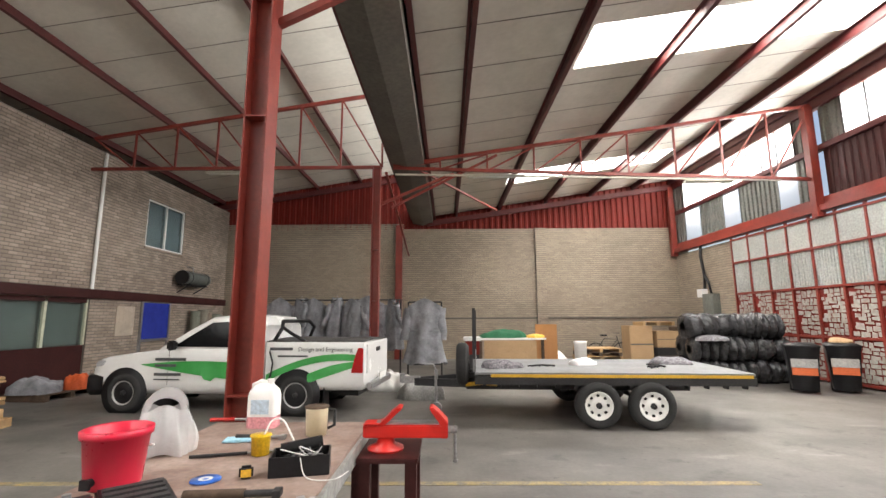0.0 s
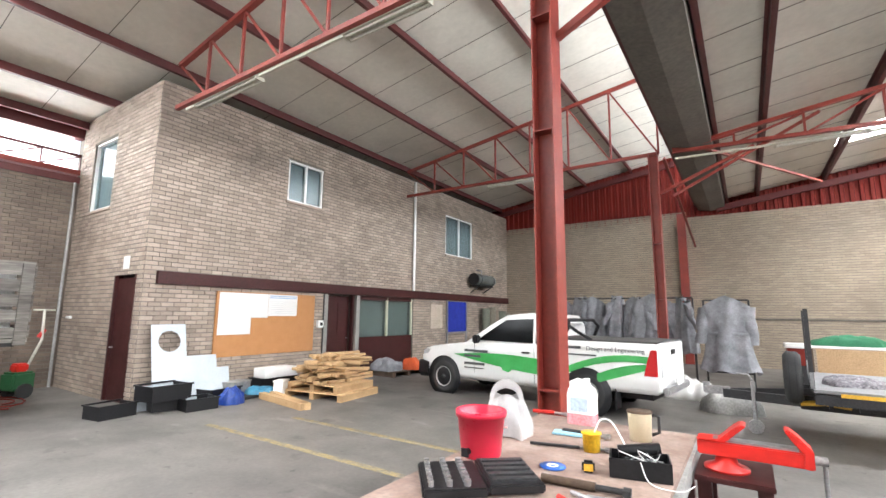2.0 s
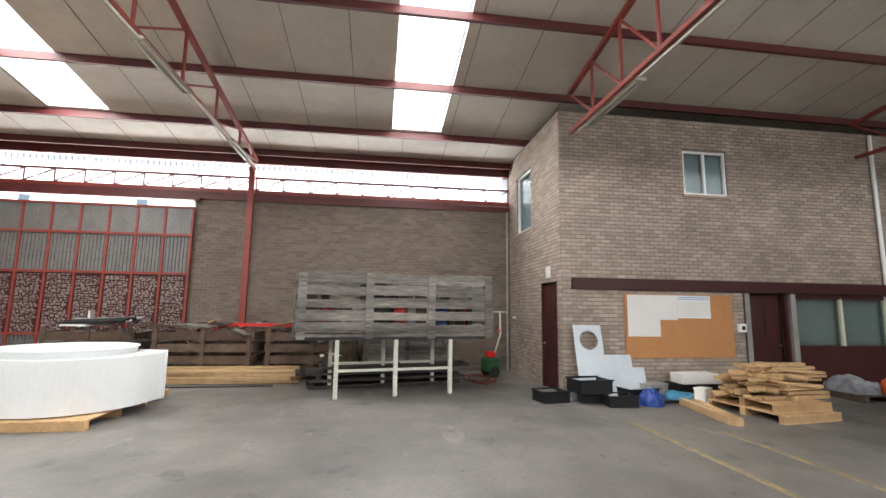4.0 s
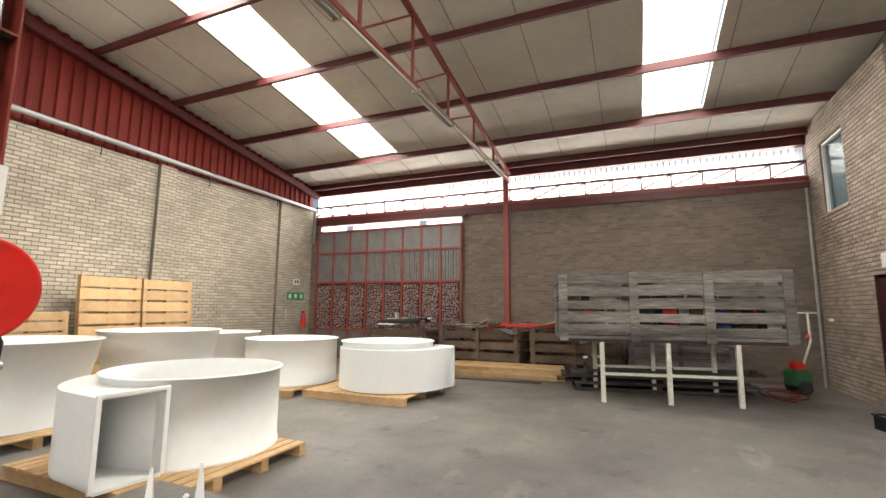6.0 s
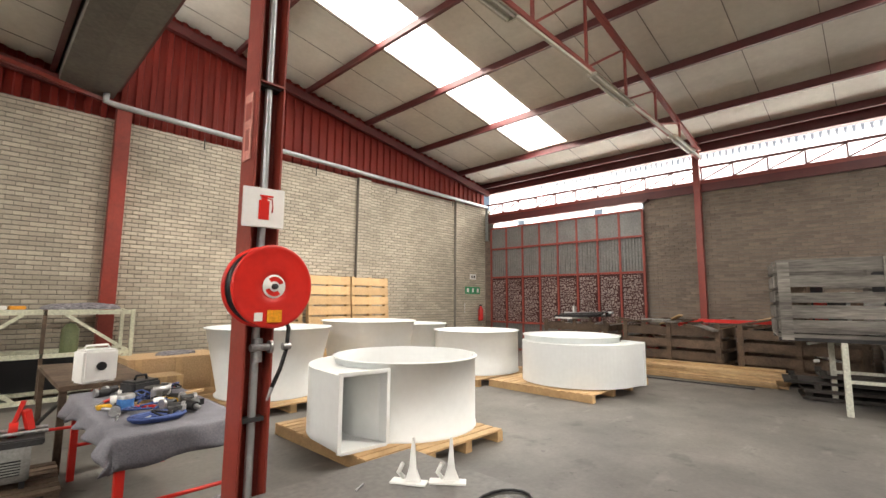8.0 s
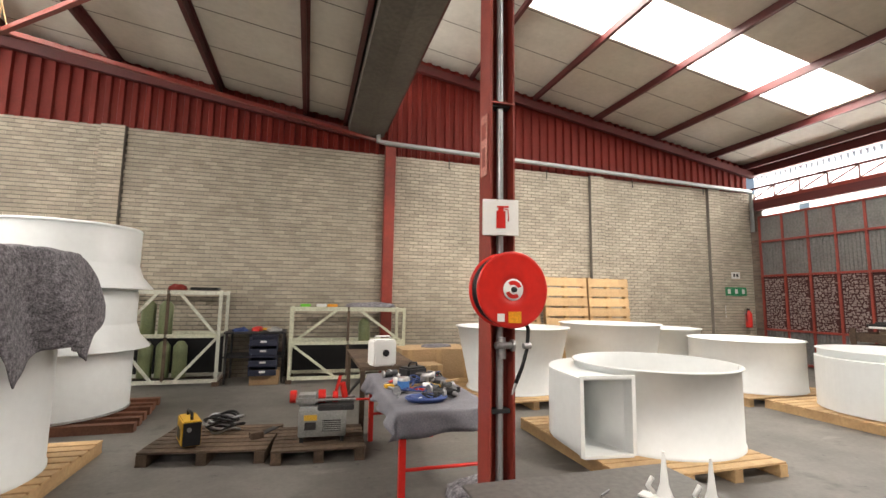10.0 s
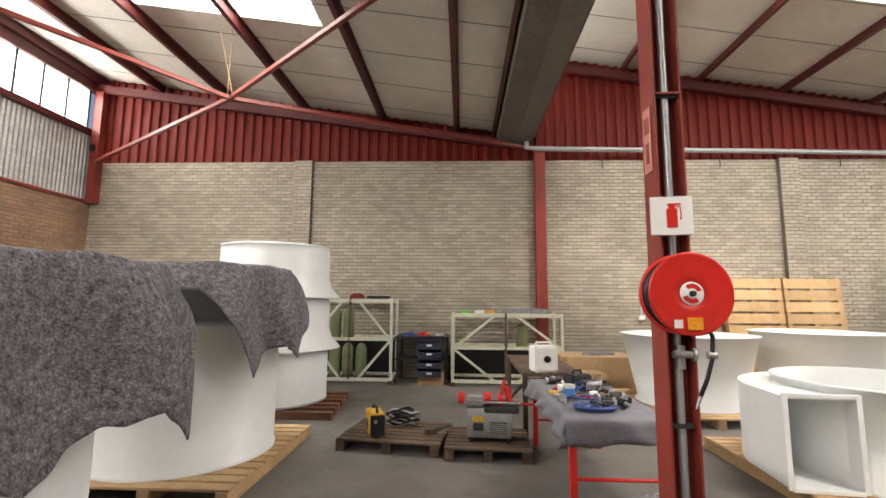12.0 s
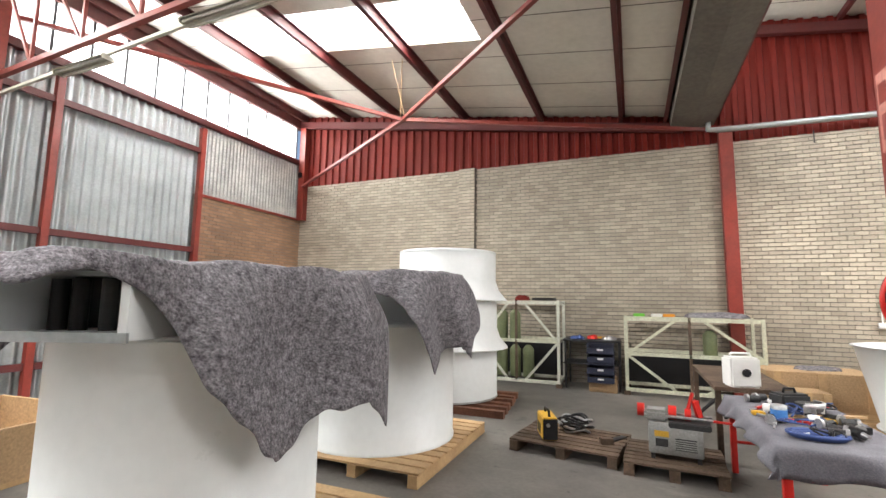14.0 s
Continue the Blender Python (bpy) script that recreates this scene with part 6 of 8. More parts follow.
# stack of white rings
REDWOOD = surface("reddish_brown_timber", (0.22, 0.085, 0.045), 0.75, color2=(0.11, 0.05, 0.03), scale=3, fine=40, amount=0.8, bump=0.3, objrand=0.2)
st = thing("ring_stack", 5.05, -4.35, 0.12, 0, "stack of three white flared fan rings on brown timber", "fan rings")
zz = 0.0
for i, (h, r) in enumerate(((0.84, 0.92), (0.82, 0.92), (0.85, 0.90))):
    part("ring", Shape().lathe([(r, zz), (r, zz + h - 0.03), (r - 0.02, zz + h), (r - 0.04, zz + h)], 56), GELCOAT, st)
    if i:
        part("skirt", Shape().lathe([(r + 0.002, zz + 0.34), (r + 0.06, zz + 0.17), (r + 0.2, zz + 0.005), (r + 0.2, zz - 0.005), (r + 0.05, zz + 0.0), (r + 0.002, zz + 0.0)], 56), GELCOAT, st)
    part("seam_band", Shape().lathe([(r + 0.002, zz + 0.01), (r + 0.014, zz + 0.012), (r + 0.014, zz + 0.03), (r + 0.002, zz + 0.032)], 56), DULLGALV, st)
    zz += h + 0.02
part("top_lid", Shape().lathe([(0.001, zz), (0.9, zz), (0.91, zz - 0.03)], 56), GELCOAT, st)
for i in range(6):
    tb = part("timber_bearer", Shape().box(-0.75, -0.06, 0, 0.75, 0.06, 0.11), REDWOOD)
    at(tb, 4.5 + 0.03 * i, -3.55 - 0.3 * i, 0.0, 0, 0, 4 * math.sin(i * 3))
    tagged(tb, "reddish brown timber bearer under the white rings", "timber", "timber bearers")

# ---- steel table with brackets near the camera ----
t = thing("steel_table", 0.4, 1.95, 0, 0, "dark steel plate table with two white brackets on it", "table")
TABLETOP = surface("dark_dusty_steel_plate", (0.10, 0.095, 0.088), 0.5, 0.4, color2=(0.16, 0.15, 0.14), scale=3, fine=30, amount=0.6)
part("tabletop", Shape().box(-0.5, -0.7, 0.885, 0.6, 0.5, 0.9), TABLETOP, t, bevel=0.002)
for x in (-0.44, 0.54):
    for y in (-0.64, 0.44):
        part("leg", Shape().box(x - 0.03, y - 0.03, 0, x + 0.03, y + 0.03, 0.885), DARKSTEEL, t)
for i, (x, y, r) in enumerate(((0.21, 1.63, 30), (0.08, 1.75, 40))):
    b = thing("metal_bracket", x, y, 0.9, r, "white painted angle bracket with a tall fin on the table", "bracket", "white brackets on the steel table")
    part("foot", Shape().box(-0.03, -0.11, 0, 0.035, 0.06, 0.008), WHITEPAINT, b, bevel=0.002)
    part("fin", Shape().add([(0, -0.045, 0.008), (0, 0.03, 0.008), (0, 0.008, 0.06), (0, -0.004, 0.2), (0, -0.014, 0.2), (0, -0.026, 0.07)], [tuple(range(6))]), WHITEPAINT, b, solid=0.01)
    part("hook", Shape().tube([(0.0, -0.05, 0.02), (0.02, -0.07, 0.05), (0.02, -0.05, 0.09)], 0.01, 8), WHITEPAINT, b)
tl = thing("cable_loop", 0.1, 2.05, 0.9, 0, "black cable lying on the steel table", "cable")
part("lead", Shape().tube([(0.15 * math.cos(a), 0.1 * math.sin(a), 0.008) for a in [0.4 * i for i in range(16)]], 0.007, 6), BLACK, tl)
tl = thing("small_rod", 0.42, 1.5, 0.9, 30, "short bright steel rod on the table", "rod")
part("body", Shape().rod((-0.04, 0, 0.005), (0.04, 0, 0.005), 0.004, 8), STEEL, tl)

# ---- table with cloth and tools ----
t = thing("work_table", 0.52, -1.5, 0, 0, "red legged work table under a grey cloth, covered in tools", "table")
part("tabletop", Shape().box(-0.42, -1.0, 0.77, 0.42, 1.0, 0.795), DIRTYWOOD, t)
for x in (-0.38, 0.38):
    for y in (-0.95, 0.95):
        part("leg", Shape().box(x - 0.028, y - 0.028, 0, x + 0.028, y + 0.028, 0.77), REDGLOSS, t, bevel=0.003)
for y in (-0.95, 0.95):
    part("rail", Shape().rod((-0.38, y, 0.32), (0.38, y, 0.32), 0.016, 8), REDGLOSS, t)


def table_cloth(u, v):
    a, b = (u - 0.5) * 1.3, (v - 0.5) * 2.5
    ox, oy = max(0, abs(a) - 0.44), max(0, abs(b) - 1.02)
    o = max(ox, oy)
    w = 0.03 * math.sin(14 * (a + b)) * min(1, 6 * o)
    return (max(-0.44, min(0.44, a)) + (w if ox else 0) + 0.05 * (1 if a > 0 else -1) * min(1, ox * 5) * (ox > 0), max(-1.02, min(1.02, b)) + (w if oy else 0), 0.80 - o * (0.8 + 0.5 * noise.noise(Vector((a * 2, b * 2, 0)))) + 0.006 * noise.noise(Vector((a * 9, b * 9, 0))))


cl = part("table_cloth", Shape().grid(table_cloth, 30, 46), surface("slate_grey_cloth", (0.16, 0.158, 0.18), 0.95, color2=(0.075, 0.075, 0.09), scale=4, fine=90, bump=0.4), solid=0.006)
at(cl, 0.52, -1.5, 0.002)
tagged(cl, "slate grey cloth hanging over the work table", "cloth")
t2 = thing("work_table", 0.62, -3.75, 0, 0, "brown timber work table with steel legs", "table")
part("tabletop", Shape().box(-0.4, -1.05, 0.80, 0.4, 1.05, 0.85), DIRTYWOOD, t2, bevel=0.004)
for x in (-0.36, 0.36):
    for y in (-1.0, 1.0):
        part("leg", Shape().box(x - 0.03, y - 0.03, 0, x + 0.03, y + 0.03, 0.8), DIRTYWOOD, t2)
    part("brace", Shape().bar((x, -1.0, 0.1), (x, 1.0, 0.72), 0.03, 0.03), DARKSTEEL, t2)
BLUE = surface("blue_rope", (0.03, 0.06, 0.20), 0.7, bump=0.2)
box = thing("cable_drum_box", 0.72, -2.85, 0.85, 15, "white square plastic cable dispenser with a black hub", "cable dispenser")
part("body", Shape().box(-0.16, -0.12, 0, 0.16, 0.12, 0.34), WHITEPAINT, box, bevel=0.02)
part("hub", Shape().rod((0, 0.12, 0.17), (0, 0.14, 0.17), 0.045, 16), BLACK, box)
part("handle", Shape().tube([(-0.12, 0, 0.34), (-0.1, 0, 0.38), (0.1, 0, 0.38), (0.12, 0, 0.34)], 0.012), WHITEPAINT, box)
can = thing("paint_can", 0.74, -1.32, 0.81, 0, "small blue and white paint can on the cloth", "can")
part("body", Shape().lathe([(0.001, 0), (0.06, 0), (0.06, 0.13), (0.055, 0.135), (0.001, 0.13)], 24), STEEL, can)
part("label", Shape().lathe([(0.061, 0.03), (0.061, 0.1)], 24), surface("blue_label", (0.04, 0.16, 0.42), 0.5), can)
gr = thing("angle_grinder", 0.42, -1.6, 0.83, 60, "grey and black angle grinder lying on the cloth", "grinder")
part("body", Shape().rod((-0.16, 0, 0.04), (0.1, 0, 0.05), 0.04, 14), BLACK, gr)
part("gear_head", Shape().rod((0.1, 0, 0.0), (0.1, 0, 0.1), 0.045, 14), STEEL, gr)
part("disc", Shape().rod((0.1, 0, 0.11), (0.1, 0, 0.115), 0.1, 24), DARKSTEEL, gr)
part("guard", Shape().lathe([(0.11, 0.09), (0.115, 0.13), (0.09, 0.13)], 20, pose(0.1, 0, 0), 0, 180), STEEL, gr)
rope = thing("rope_coil", 0.62, -0.85, 0.806, 0, "coiled dark blue rope on the cloth", "rope")
for i in range(6):
    part("coil", Shape().tube([((0.13 + 0.012 * i) * math.cos(a), (0.08 + 0.01 * i) * math.sin(a), 0.012 + 0.01 * (i % 3)) for a in [2 * math.pi * k / 20 for k in range(21)]], 0.011, 6), BLUE, rope)
rng = random.Random(12)
KINDS = (("screwdriver", REDGLOSS, "red handled hand tool on the grey cloth"), ("spanner", STEEL, "steel spanner on the grey cloth"), ("cable", BLACK, "black cable end on the grey cloth"), ("wood_offcut", PINE, "short pale wooden slat on the grey cloth"), ("drill_bit_box", YELLOW, "small yellow plastic box on the grey cloth"), ("pipe_fitting", DARKSTEEL, "dark steel pipe fitting on the grey cloth"), ("plastic_tub", PAPER, "small white plastic tub on the grey cloth"), ("cable", BLUE, "blue cable end on the grey cloth"))
for i in range(46):
    k = i % 8
    nm, mt, lb = KINDS[k]
    if k == 3 and i > 8:
        nm, mt, lb, k = "pipe_fitting", DARKSTEEL, "dark steel pipe fitting on the grey cloth", 5
    tl = thing(nm, 0.55 + rng.uniform(-0.3, 0.3), -1.5 + rng.uniform(-0.85, 0.8), 0.806, rng.uniform(0, 180), lb, nm.replace("_", " "))
    if k == 4:
        part("body", Shape().box(-0.05, -0.03, 0, 0.05, 0.03, 0.035), mt, tl, bevel=0.006)
    elif k == 3:
        part("body", Shape().box(-0.36, -0.02, 0, 0.36, 0.02, 0.02), mt, tl)
    elif k in (2, 7):
        part("body", Shape().tube(curve([(rng.uniform(-0.15, 0.15), rng.uniform(-0.1, 0.1), rng.uniform(0.01, 0.07)) for _ in range(7)]), 0.008, 6), mt, tl)
    elif k == 5:
        part("body", Shape().rod((-0.05, 0, 0.035), (0.05, 0, 0.035), 0.035, 12), mt, tl)
        part("collar", Shape().rod((0.05, 0, 0.04), (0.075, 0, 0.04), 0.04, 12), STEEL, tl)
    elif k == 6:
        part("body", Shape().lathe([(0.001, 0), (0.035, 0), (0.04, 0.07), (0.001, 0.07)], 16), mt, tl)
    else:
        part("handle", Shape().rod((-0.12, 0, 0.015), (0.0, 0, 0.015), 0.014, 10), mt, tl)
        part("shaft", Shape().rod((0, 0, 0.015), (0.14, 0, 0.015), 0.007, 8), STEEL, tl)
gb = thing("grinder_box", 0.5, -1.95, 0.806, 25, "dark grey power tool case standing on the cloth", "tool case")
part("body", Shape().box(-0.14, -0.1, 0, 0.14, 0.1, 0.15), DARKSTEEL, gb, bevel=0.02)
part("handle", Shape().tube([(-0.06, 0, 0.15), (-0.05, 0, 0.19), (0.05, 0, 0.19), (0.06, 0, 0.15)], 0.012), BLACK, gb)
dr = thing("power_drill", 0.35, -1.0, 0.81, 100, "black power drill lying on the cloth", "drill")
part("body", Shape().rod((-0.1, 0, 0.04), (0.1, 0, 0.04), 0.038, 14), BLACK, dr)
part("handle", Shape().bar((-0.06, 0, 0.03), (-0.1, 0.16, 0.03), 0.04, 0.05), BLACK, dr)
part("chuck", Shape().rod((0.1, 0, 0.04), (0.17, 0, 0.04), 0.022, 12, 0.012), STEEL, dr)
crumple("rag", 0.2, -0.75, 0.0, 0.5, 0.35, 0.14, 20, FELT, "grey rag on the floor under the table", "rag", 6)

# ---- dirty pallets with machines ----
pallet(2.62, -2.55, -8, 1.26, 1.0, DIRTYWOOD, "old dirty brown pallet on the concrete", boards=7)
pallet(1.5, -2.3, -3, 0.98, 0.92, DIRTYWOOD, "old dirty brown pallet under the threading machine", boards=7)
w = thing("welding_machine", 2.88, -2.35, 0.14, 20, "yellow and black portable welding machine", "welder")
part("housing", Shape().box(-0.09, -0.2, 0.02, 0.09, 0.2, 0.28), YELLOW, w, bevel=0.012)
part("front_panel", Shape().box(-0.085, 0.2, 0.03, 0.085, 0.215, 0.27), BLACK, w, bevel=0.006)
part("handle", Shape().tube([(0, -0.14, 0.28), (0, -0.12, 0.34), (0, 0.12, 0.34), (0, 0.14, 0.28)], 0.016), BLACK, w)
part("vent", Shape().box(0.09, -0.15, 0.06, 0.094, 0.05, 0.18), BLACK, w)
part("knob", Shape().rod((0.03, 0.215, 0.2), (0.03, 0.235, 0.2), 0.022, 12), STEEL, w)
c = thing("cable_heap", 2.6, -2.75, 0.14, 0, "heap of coiled black welding cables", "cable")
rng = random.Random(3)
for i in range(9):
    cx, cy, rr, ph = rng.uniform(-0.06, 0.06), rng.uniform(-0.05, 0.05), rng.uniform(0.12, 0.2), rng.uniform(0, 6)
    part("coil", Shape().tube([(cx + rr * math.cos(a), cy + 0.7 * rr * math.sin(a), 0.03 + 0.02 * i + 0.03 * math.sin(2 * a + ph)) for a in [2 * math.pi * k / 18 for k in range(19)]], 0.014, 6), BLACK if i % 3 else STEEL, c)
m = thing("threading_machine", 1.48, -2.22, 0.14, -4, "grey pipe threading machine with red chucks on a pallet", "machine")
GREYPAINT = surface("grey_machine_paint", (0.27, 0.275, 0.27), 0.45, color2=(0.14, 0.14, 0.135), bump=0.03)
part("cabinet", loft([[(x, y, z) for x, y in ((-0.26 * k, -0.16 * k), (0.26 * k, -0.16 * k), (0.26 * k, 0.16 * k), (-0.26 * k, 0.16 * k))] for z, k in ((0.06, 0.95), (0.08, 1.0), (0.34, 1.0), (0.38, 0.94))]), GREYPAINT, m)
part("headstock", Shape().box(0.06, -0.12, 0.38, 0.3, 0.12, 0.50), GREYPAINT, m, bevel=0.03)
part("vent_grille", Shape().box(-0.2, 0.16, 0.12, 0.0, 0.168, 0.24), BLACK, m)
for i in range(5):
    part("vent_slat", Shape().box(-0.2, 0.168, 0.13 + 0.022 * i, 0.0, 0.174, 0.14 + 0.022 * i), GREYPAINT, m)
part("warning_label", Shape().box(0.06, 0.16, 0.24, 0.2, 0.166, 0.3), YELLOW, m)
part("plate", Shape().box(0.07, 0.16, 0.14, 0.19, 0.166, 0.22), DARKSTEEL, m)
part("oil_pan", Shape().box(-0.34, -0.17, 0.34, 0.06, 0.17, 0.4), DARKSTEEL, m, bevel=0.01)
part("hammer_chuck", Shape().rod((0.3, 0, 0.47), (0.37, 0, 0.47), 0.07, 20), REDGLOSS, m)
part("rear_chuck", Shape().rod((-0.02, 0, 0.47), (0.06, 0, 0.47), 0.075, 20), REDGLOSS, m)
part("die_head", Shape().rod((-0.16, 0, 0.46), (-0.1, 0, 0.46), 0.065, 20).bar((-0.13, 0, 0.5), (-0.18, 0.02, 0.7), 0.03, 0.03), REDGLOSS, m)
part("cutter", Shape().bar((-0.24, 0, 0.45), (-0.2, 0.02, 0.62), 0.06, 0.05), REDGLOSS, m)
part("guide_bar", Shape().rod((-0.36, -0.08, 0.44), (0.3, -0.08, 0.44), 0.016).rod((-0.36, 0.08, 0.44), (0.3, 0.08, 0.44), 0.016), STEEL, m)
for x, y in ((-0.22, -0.12), (0.22, -0.12), (-0.22, 0.12), (0.22, 0.12)):
    part("foot", Shape().box(x - 0.02, y - 0.02, 0, x + 0.02, y + 0.02, 0.07), DARKSTEEL, m)
part("lever", Shape().rod((-0.36, 0.0, 0.42), (-0.62, 0.02, 0.42), 0.014), REDGLOSS, m)
tl = thing("wood_block", 2.2, -2.4, 0.14, 20, "short brown timber block on the pallet", "block")
part("body", Shape().box(-0.07, -0.05, 0, 0.07, 0.05, 0.07), DIRTYWOOD, tl, bevel=0.004)
tl = thing("steel_offcut", 2.12, -2.6, 0.14, 60, "flat dark steel offcut on the pallet", "offcut")
part("body", Shape().box(-0.22, -0.04, 0, 0.22, 0.04, 0.012), DARKSTEEL, tl)

# ---- cage frames with cylinders ----
def cage(x, y, rz, W, D, H, mat, label, green):
    c = thing("transport_cage", x, y, 0, rz, label, "cage frame", "transport cages by the end wall")
    s = 0.06
    for a in (0, W - s):
        for b in (0, -D + s):
            part("post", Shape().box(a, b - s, 0.08, a + s, b, H), mat, c, bevel=0.004)
            part("wood_foot", Shape().box(a - 0.03, b - s - 0.03, 0, a + s + 0.03, b + 0.03, 0.08), DIRTYWOOD, c)
    for z in (0.1, 0.52 * H, H - 0.05):
        for b in (0, -D + s):
            part("rail", Shape().box(s, b - s + 0.01, z - 0.035, W - s, b - 0.01, z + 0.035), mat if z != 0.52 * H else CREAMSTEEL, c)
        for a in (0, W - s):
            part("rail", Shape().box(a + 0.01, -D + s, z - 0.03, a + s - 0.01, -s, z + 0.03), mat, c)
    for (a0, z0), (a1, z1) in (((s, 0.52 * H), (W * 0.4, H - 0.08)), ((W - s, 0.52 * H), (W * 0.62, H - 0.08)), ((s, 0.5 * H), (W * 0.4, 0.12)), ((W - s, 0.5 * H), (W * 0.62, 0.12))):
        part("diagonal", Shape().bar((a0, -0.03, z0), (a1, -0.03, z1), 0.03, 0.05), mat, c)
    part("middle_post", Shape().box(W * 0.5, -0.05, 0.1, W * 0.5 + 0.05, -0.01, H), DIRTYWOOD, c)
    for a, zz, hh in green:
        part("gas_bottle", Shape().lathe([(0.001, zz), (0.12, zz), (0.125, zz + 0.02), (0.125, zz + hh - 0.1), (0.06, zz + hh - 0.01), (0.03, zz + hh)], 20, pose(a, -0.35, 0)), surface("olive_green_paint", (0.16, 0.19, 0.09), 0.5), c, "olive green cylinder")
    part("back_panel", Shape().box(s, -D + 0.01, 0.12, W - s, -D + 0.02, 0.5 * H), BLACK, c)
    return c


PALECREAM = surface("pale_cream_paint", (0.56, 0.57, 0.49), 0.5, color2=(0.44, 0.45, 0.38), scale=4, fine=30, bump=0.05)
cage(3.32, -6.5, 0, 1.85, 0.9, 1.84, PALECREAM, "cream painted steel cage frame holding olive green cylinders", ((1.05, 0.14, 0.7), (1.35, 0.14, 0.7), (1.05, 0.95, 0.68), (1.35, 0.95, 0.68), (0.75, 0.14, 0.7)))
cage(-0.36, -6.45, 0, 2.4, 0.9, 1.54, CREAMSTEEL, "pale green steel cage frame with a cloth on top", ((0.85, 0.8, 0.5),))
crumple("folded_blanket", 0.35, -6.85, 1.54, 1.1, 0.7, 0.14, 5, FELT, "grey felt blanket heaped on the cage frame", "blanket", 3)
for nm, x, mt, lb in (("green_box", 1.75, surface("lime_plastic", (0.15, 0.55, 0.05), 0.5), "small lime green box on the cage frame"), ("orange_box", 1.2, surface("orange_plastic", (0.75, 0.30, 0.02), 0.5), "small orange box on the cage frame"), ("white_roll", 1.42, PAPER, "white paper roll on the cage frame")):
    b = thing(nm, x, -6.65, 1.54, 10, lb, "box")
    part("body", Shape().box(-0.1, -0.07, 0, 0.1, 0.07, 0.06), mt, b, bevel=0.012)
crumple("folded_cloth", 4.2, -6.85, 1.84, 0.35, 0.3, 0.14, 0, REDSHEET, "small red cloth bundle on the cage frame", "cloth", 9)
b = thing("tool_box", 3.7, -6.85, 1.84, 0, "flat dark case on the cage frame", "case")
part("body", Shape().box(-0.25, -0.15, 0, 0.25, 0.15, 0.06), BLACK, b, bevel=0.01)
# black stacking bins on a low rack
rk = thing("bin_rack", 2.68, -6.98, 0, 0, "low dark rack holding black storage bins", "rack")
part("top_shelf", Shape().box(-0.55, -0.5, 0.98, 0.6, 0.35, 1.02), DARKSTEEL, rk)
for x in (-0.53, 0.55):
    for y in (-0.45, 0.3):
        part("post", Shape().box(x - 0.02, y - 0.02, 0, x + 0.02, y + 0.02, 0.98), DARKSTEEL, rk)
part("low_shelf", Shape().box(-0.55, -0.5, 0.5, 0.6, 0.3, 0.53), DARKSTEEL, rk)
binshape = lambda: [Shape().box(-0.26, -0.2, 0, 0.26, 0.2, 0.012), Shape().box(-0.27, -0.21, 0, -0.255, 0.21, 0.2), Shape().box(0.255, -0.21, 0, 0.27, 0.21, 0.2), Shape().box(-0.255, -0.21, 0, 0.255, -0.195, 0.2), Shape().box(-0.255, 0.195, 0, 0.255, 0.21, 0.12)]
NAVY = surface("navy_plastic", (0.02, 0.025, 0.05), 0.45, bump=0.05)


def storage_bin(x, y, z, rz, mat, label, k=1.0, full=0):
    b = thing("storage_bin", x, y, z, rz, label, "storage bin", "black storage bins")
    for s in binshape():
        s.v = [(p[0] * k, p[1] * k, p[2] * k) for p in s.v]
        part("side", s, mat, b)
    for ya, yb in ((0.2, 0.225), (-0.225, -0.2)):
        part("rim", Shape().box(-0.29 * k, ya * k, 0.185 * k, 0.29 * k, yb * k, 0.21 * k), mat, b)
    part("label_plate", Shape().box(-0.06 * k, 0.21 * k, 0.06 * k, 0.06 * k, 0.214 * k, 0.1 * k), PAPER, b)
    return b


for i, z in enumerate((0.16, 0.38, 0.6, 0.78)):
    storage_bin(2.5, -6.5, z if i else 0.2, 0, NAVY, "navy plastic storage bin stacked by the wall", 0.95)
bx = thing("cardboard_box", 2.47, -6.65, 0, 0, "small plain cardboard box on the floor", "box")
CARD = surface("brown_cardboard", (0.42, 0.28, 0.15), 0.8, color2=(0.34, 0.22, 0.12), scale=3, fine=40, bump=0.05)
part("carton", Shape().box(-0.27, -0.2, 0, 0.27, 0.2, 0.28), CARD, bx, bevel=0.006)
part("tape", Shape().box(-0.272, -0.03, 0.2, 0.272, 0.03, 0.2815), surface("brown_tape", (0.36, 0.25, 0.13), 0.3), bx)
for i, (x, y, c) in enumerate(((3.0, -6.85, BLUE), (2.35, -6.9, STEEL), (2.7, -7.0, REDGLOSS))):
    crumple("cable_coil", x, y, 1.02, 0.3, 0.2, 0.1, 40 * i, c, "bundle of coloured cables on the low rack", "cable", 20 + i)
cr = thing("yellow_clamp", 2.45, -7.2, 1.02, 10, "yellow plastic spirit level on the rack", "level")
part("body", Shape().box(-0.2, -0.02, 0, 0.2, 0.02, 0.05), YELLOW, cr, bevel=0.005)
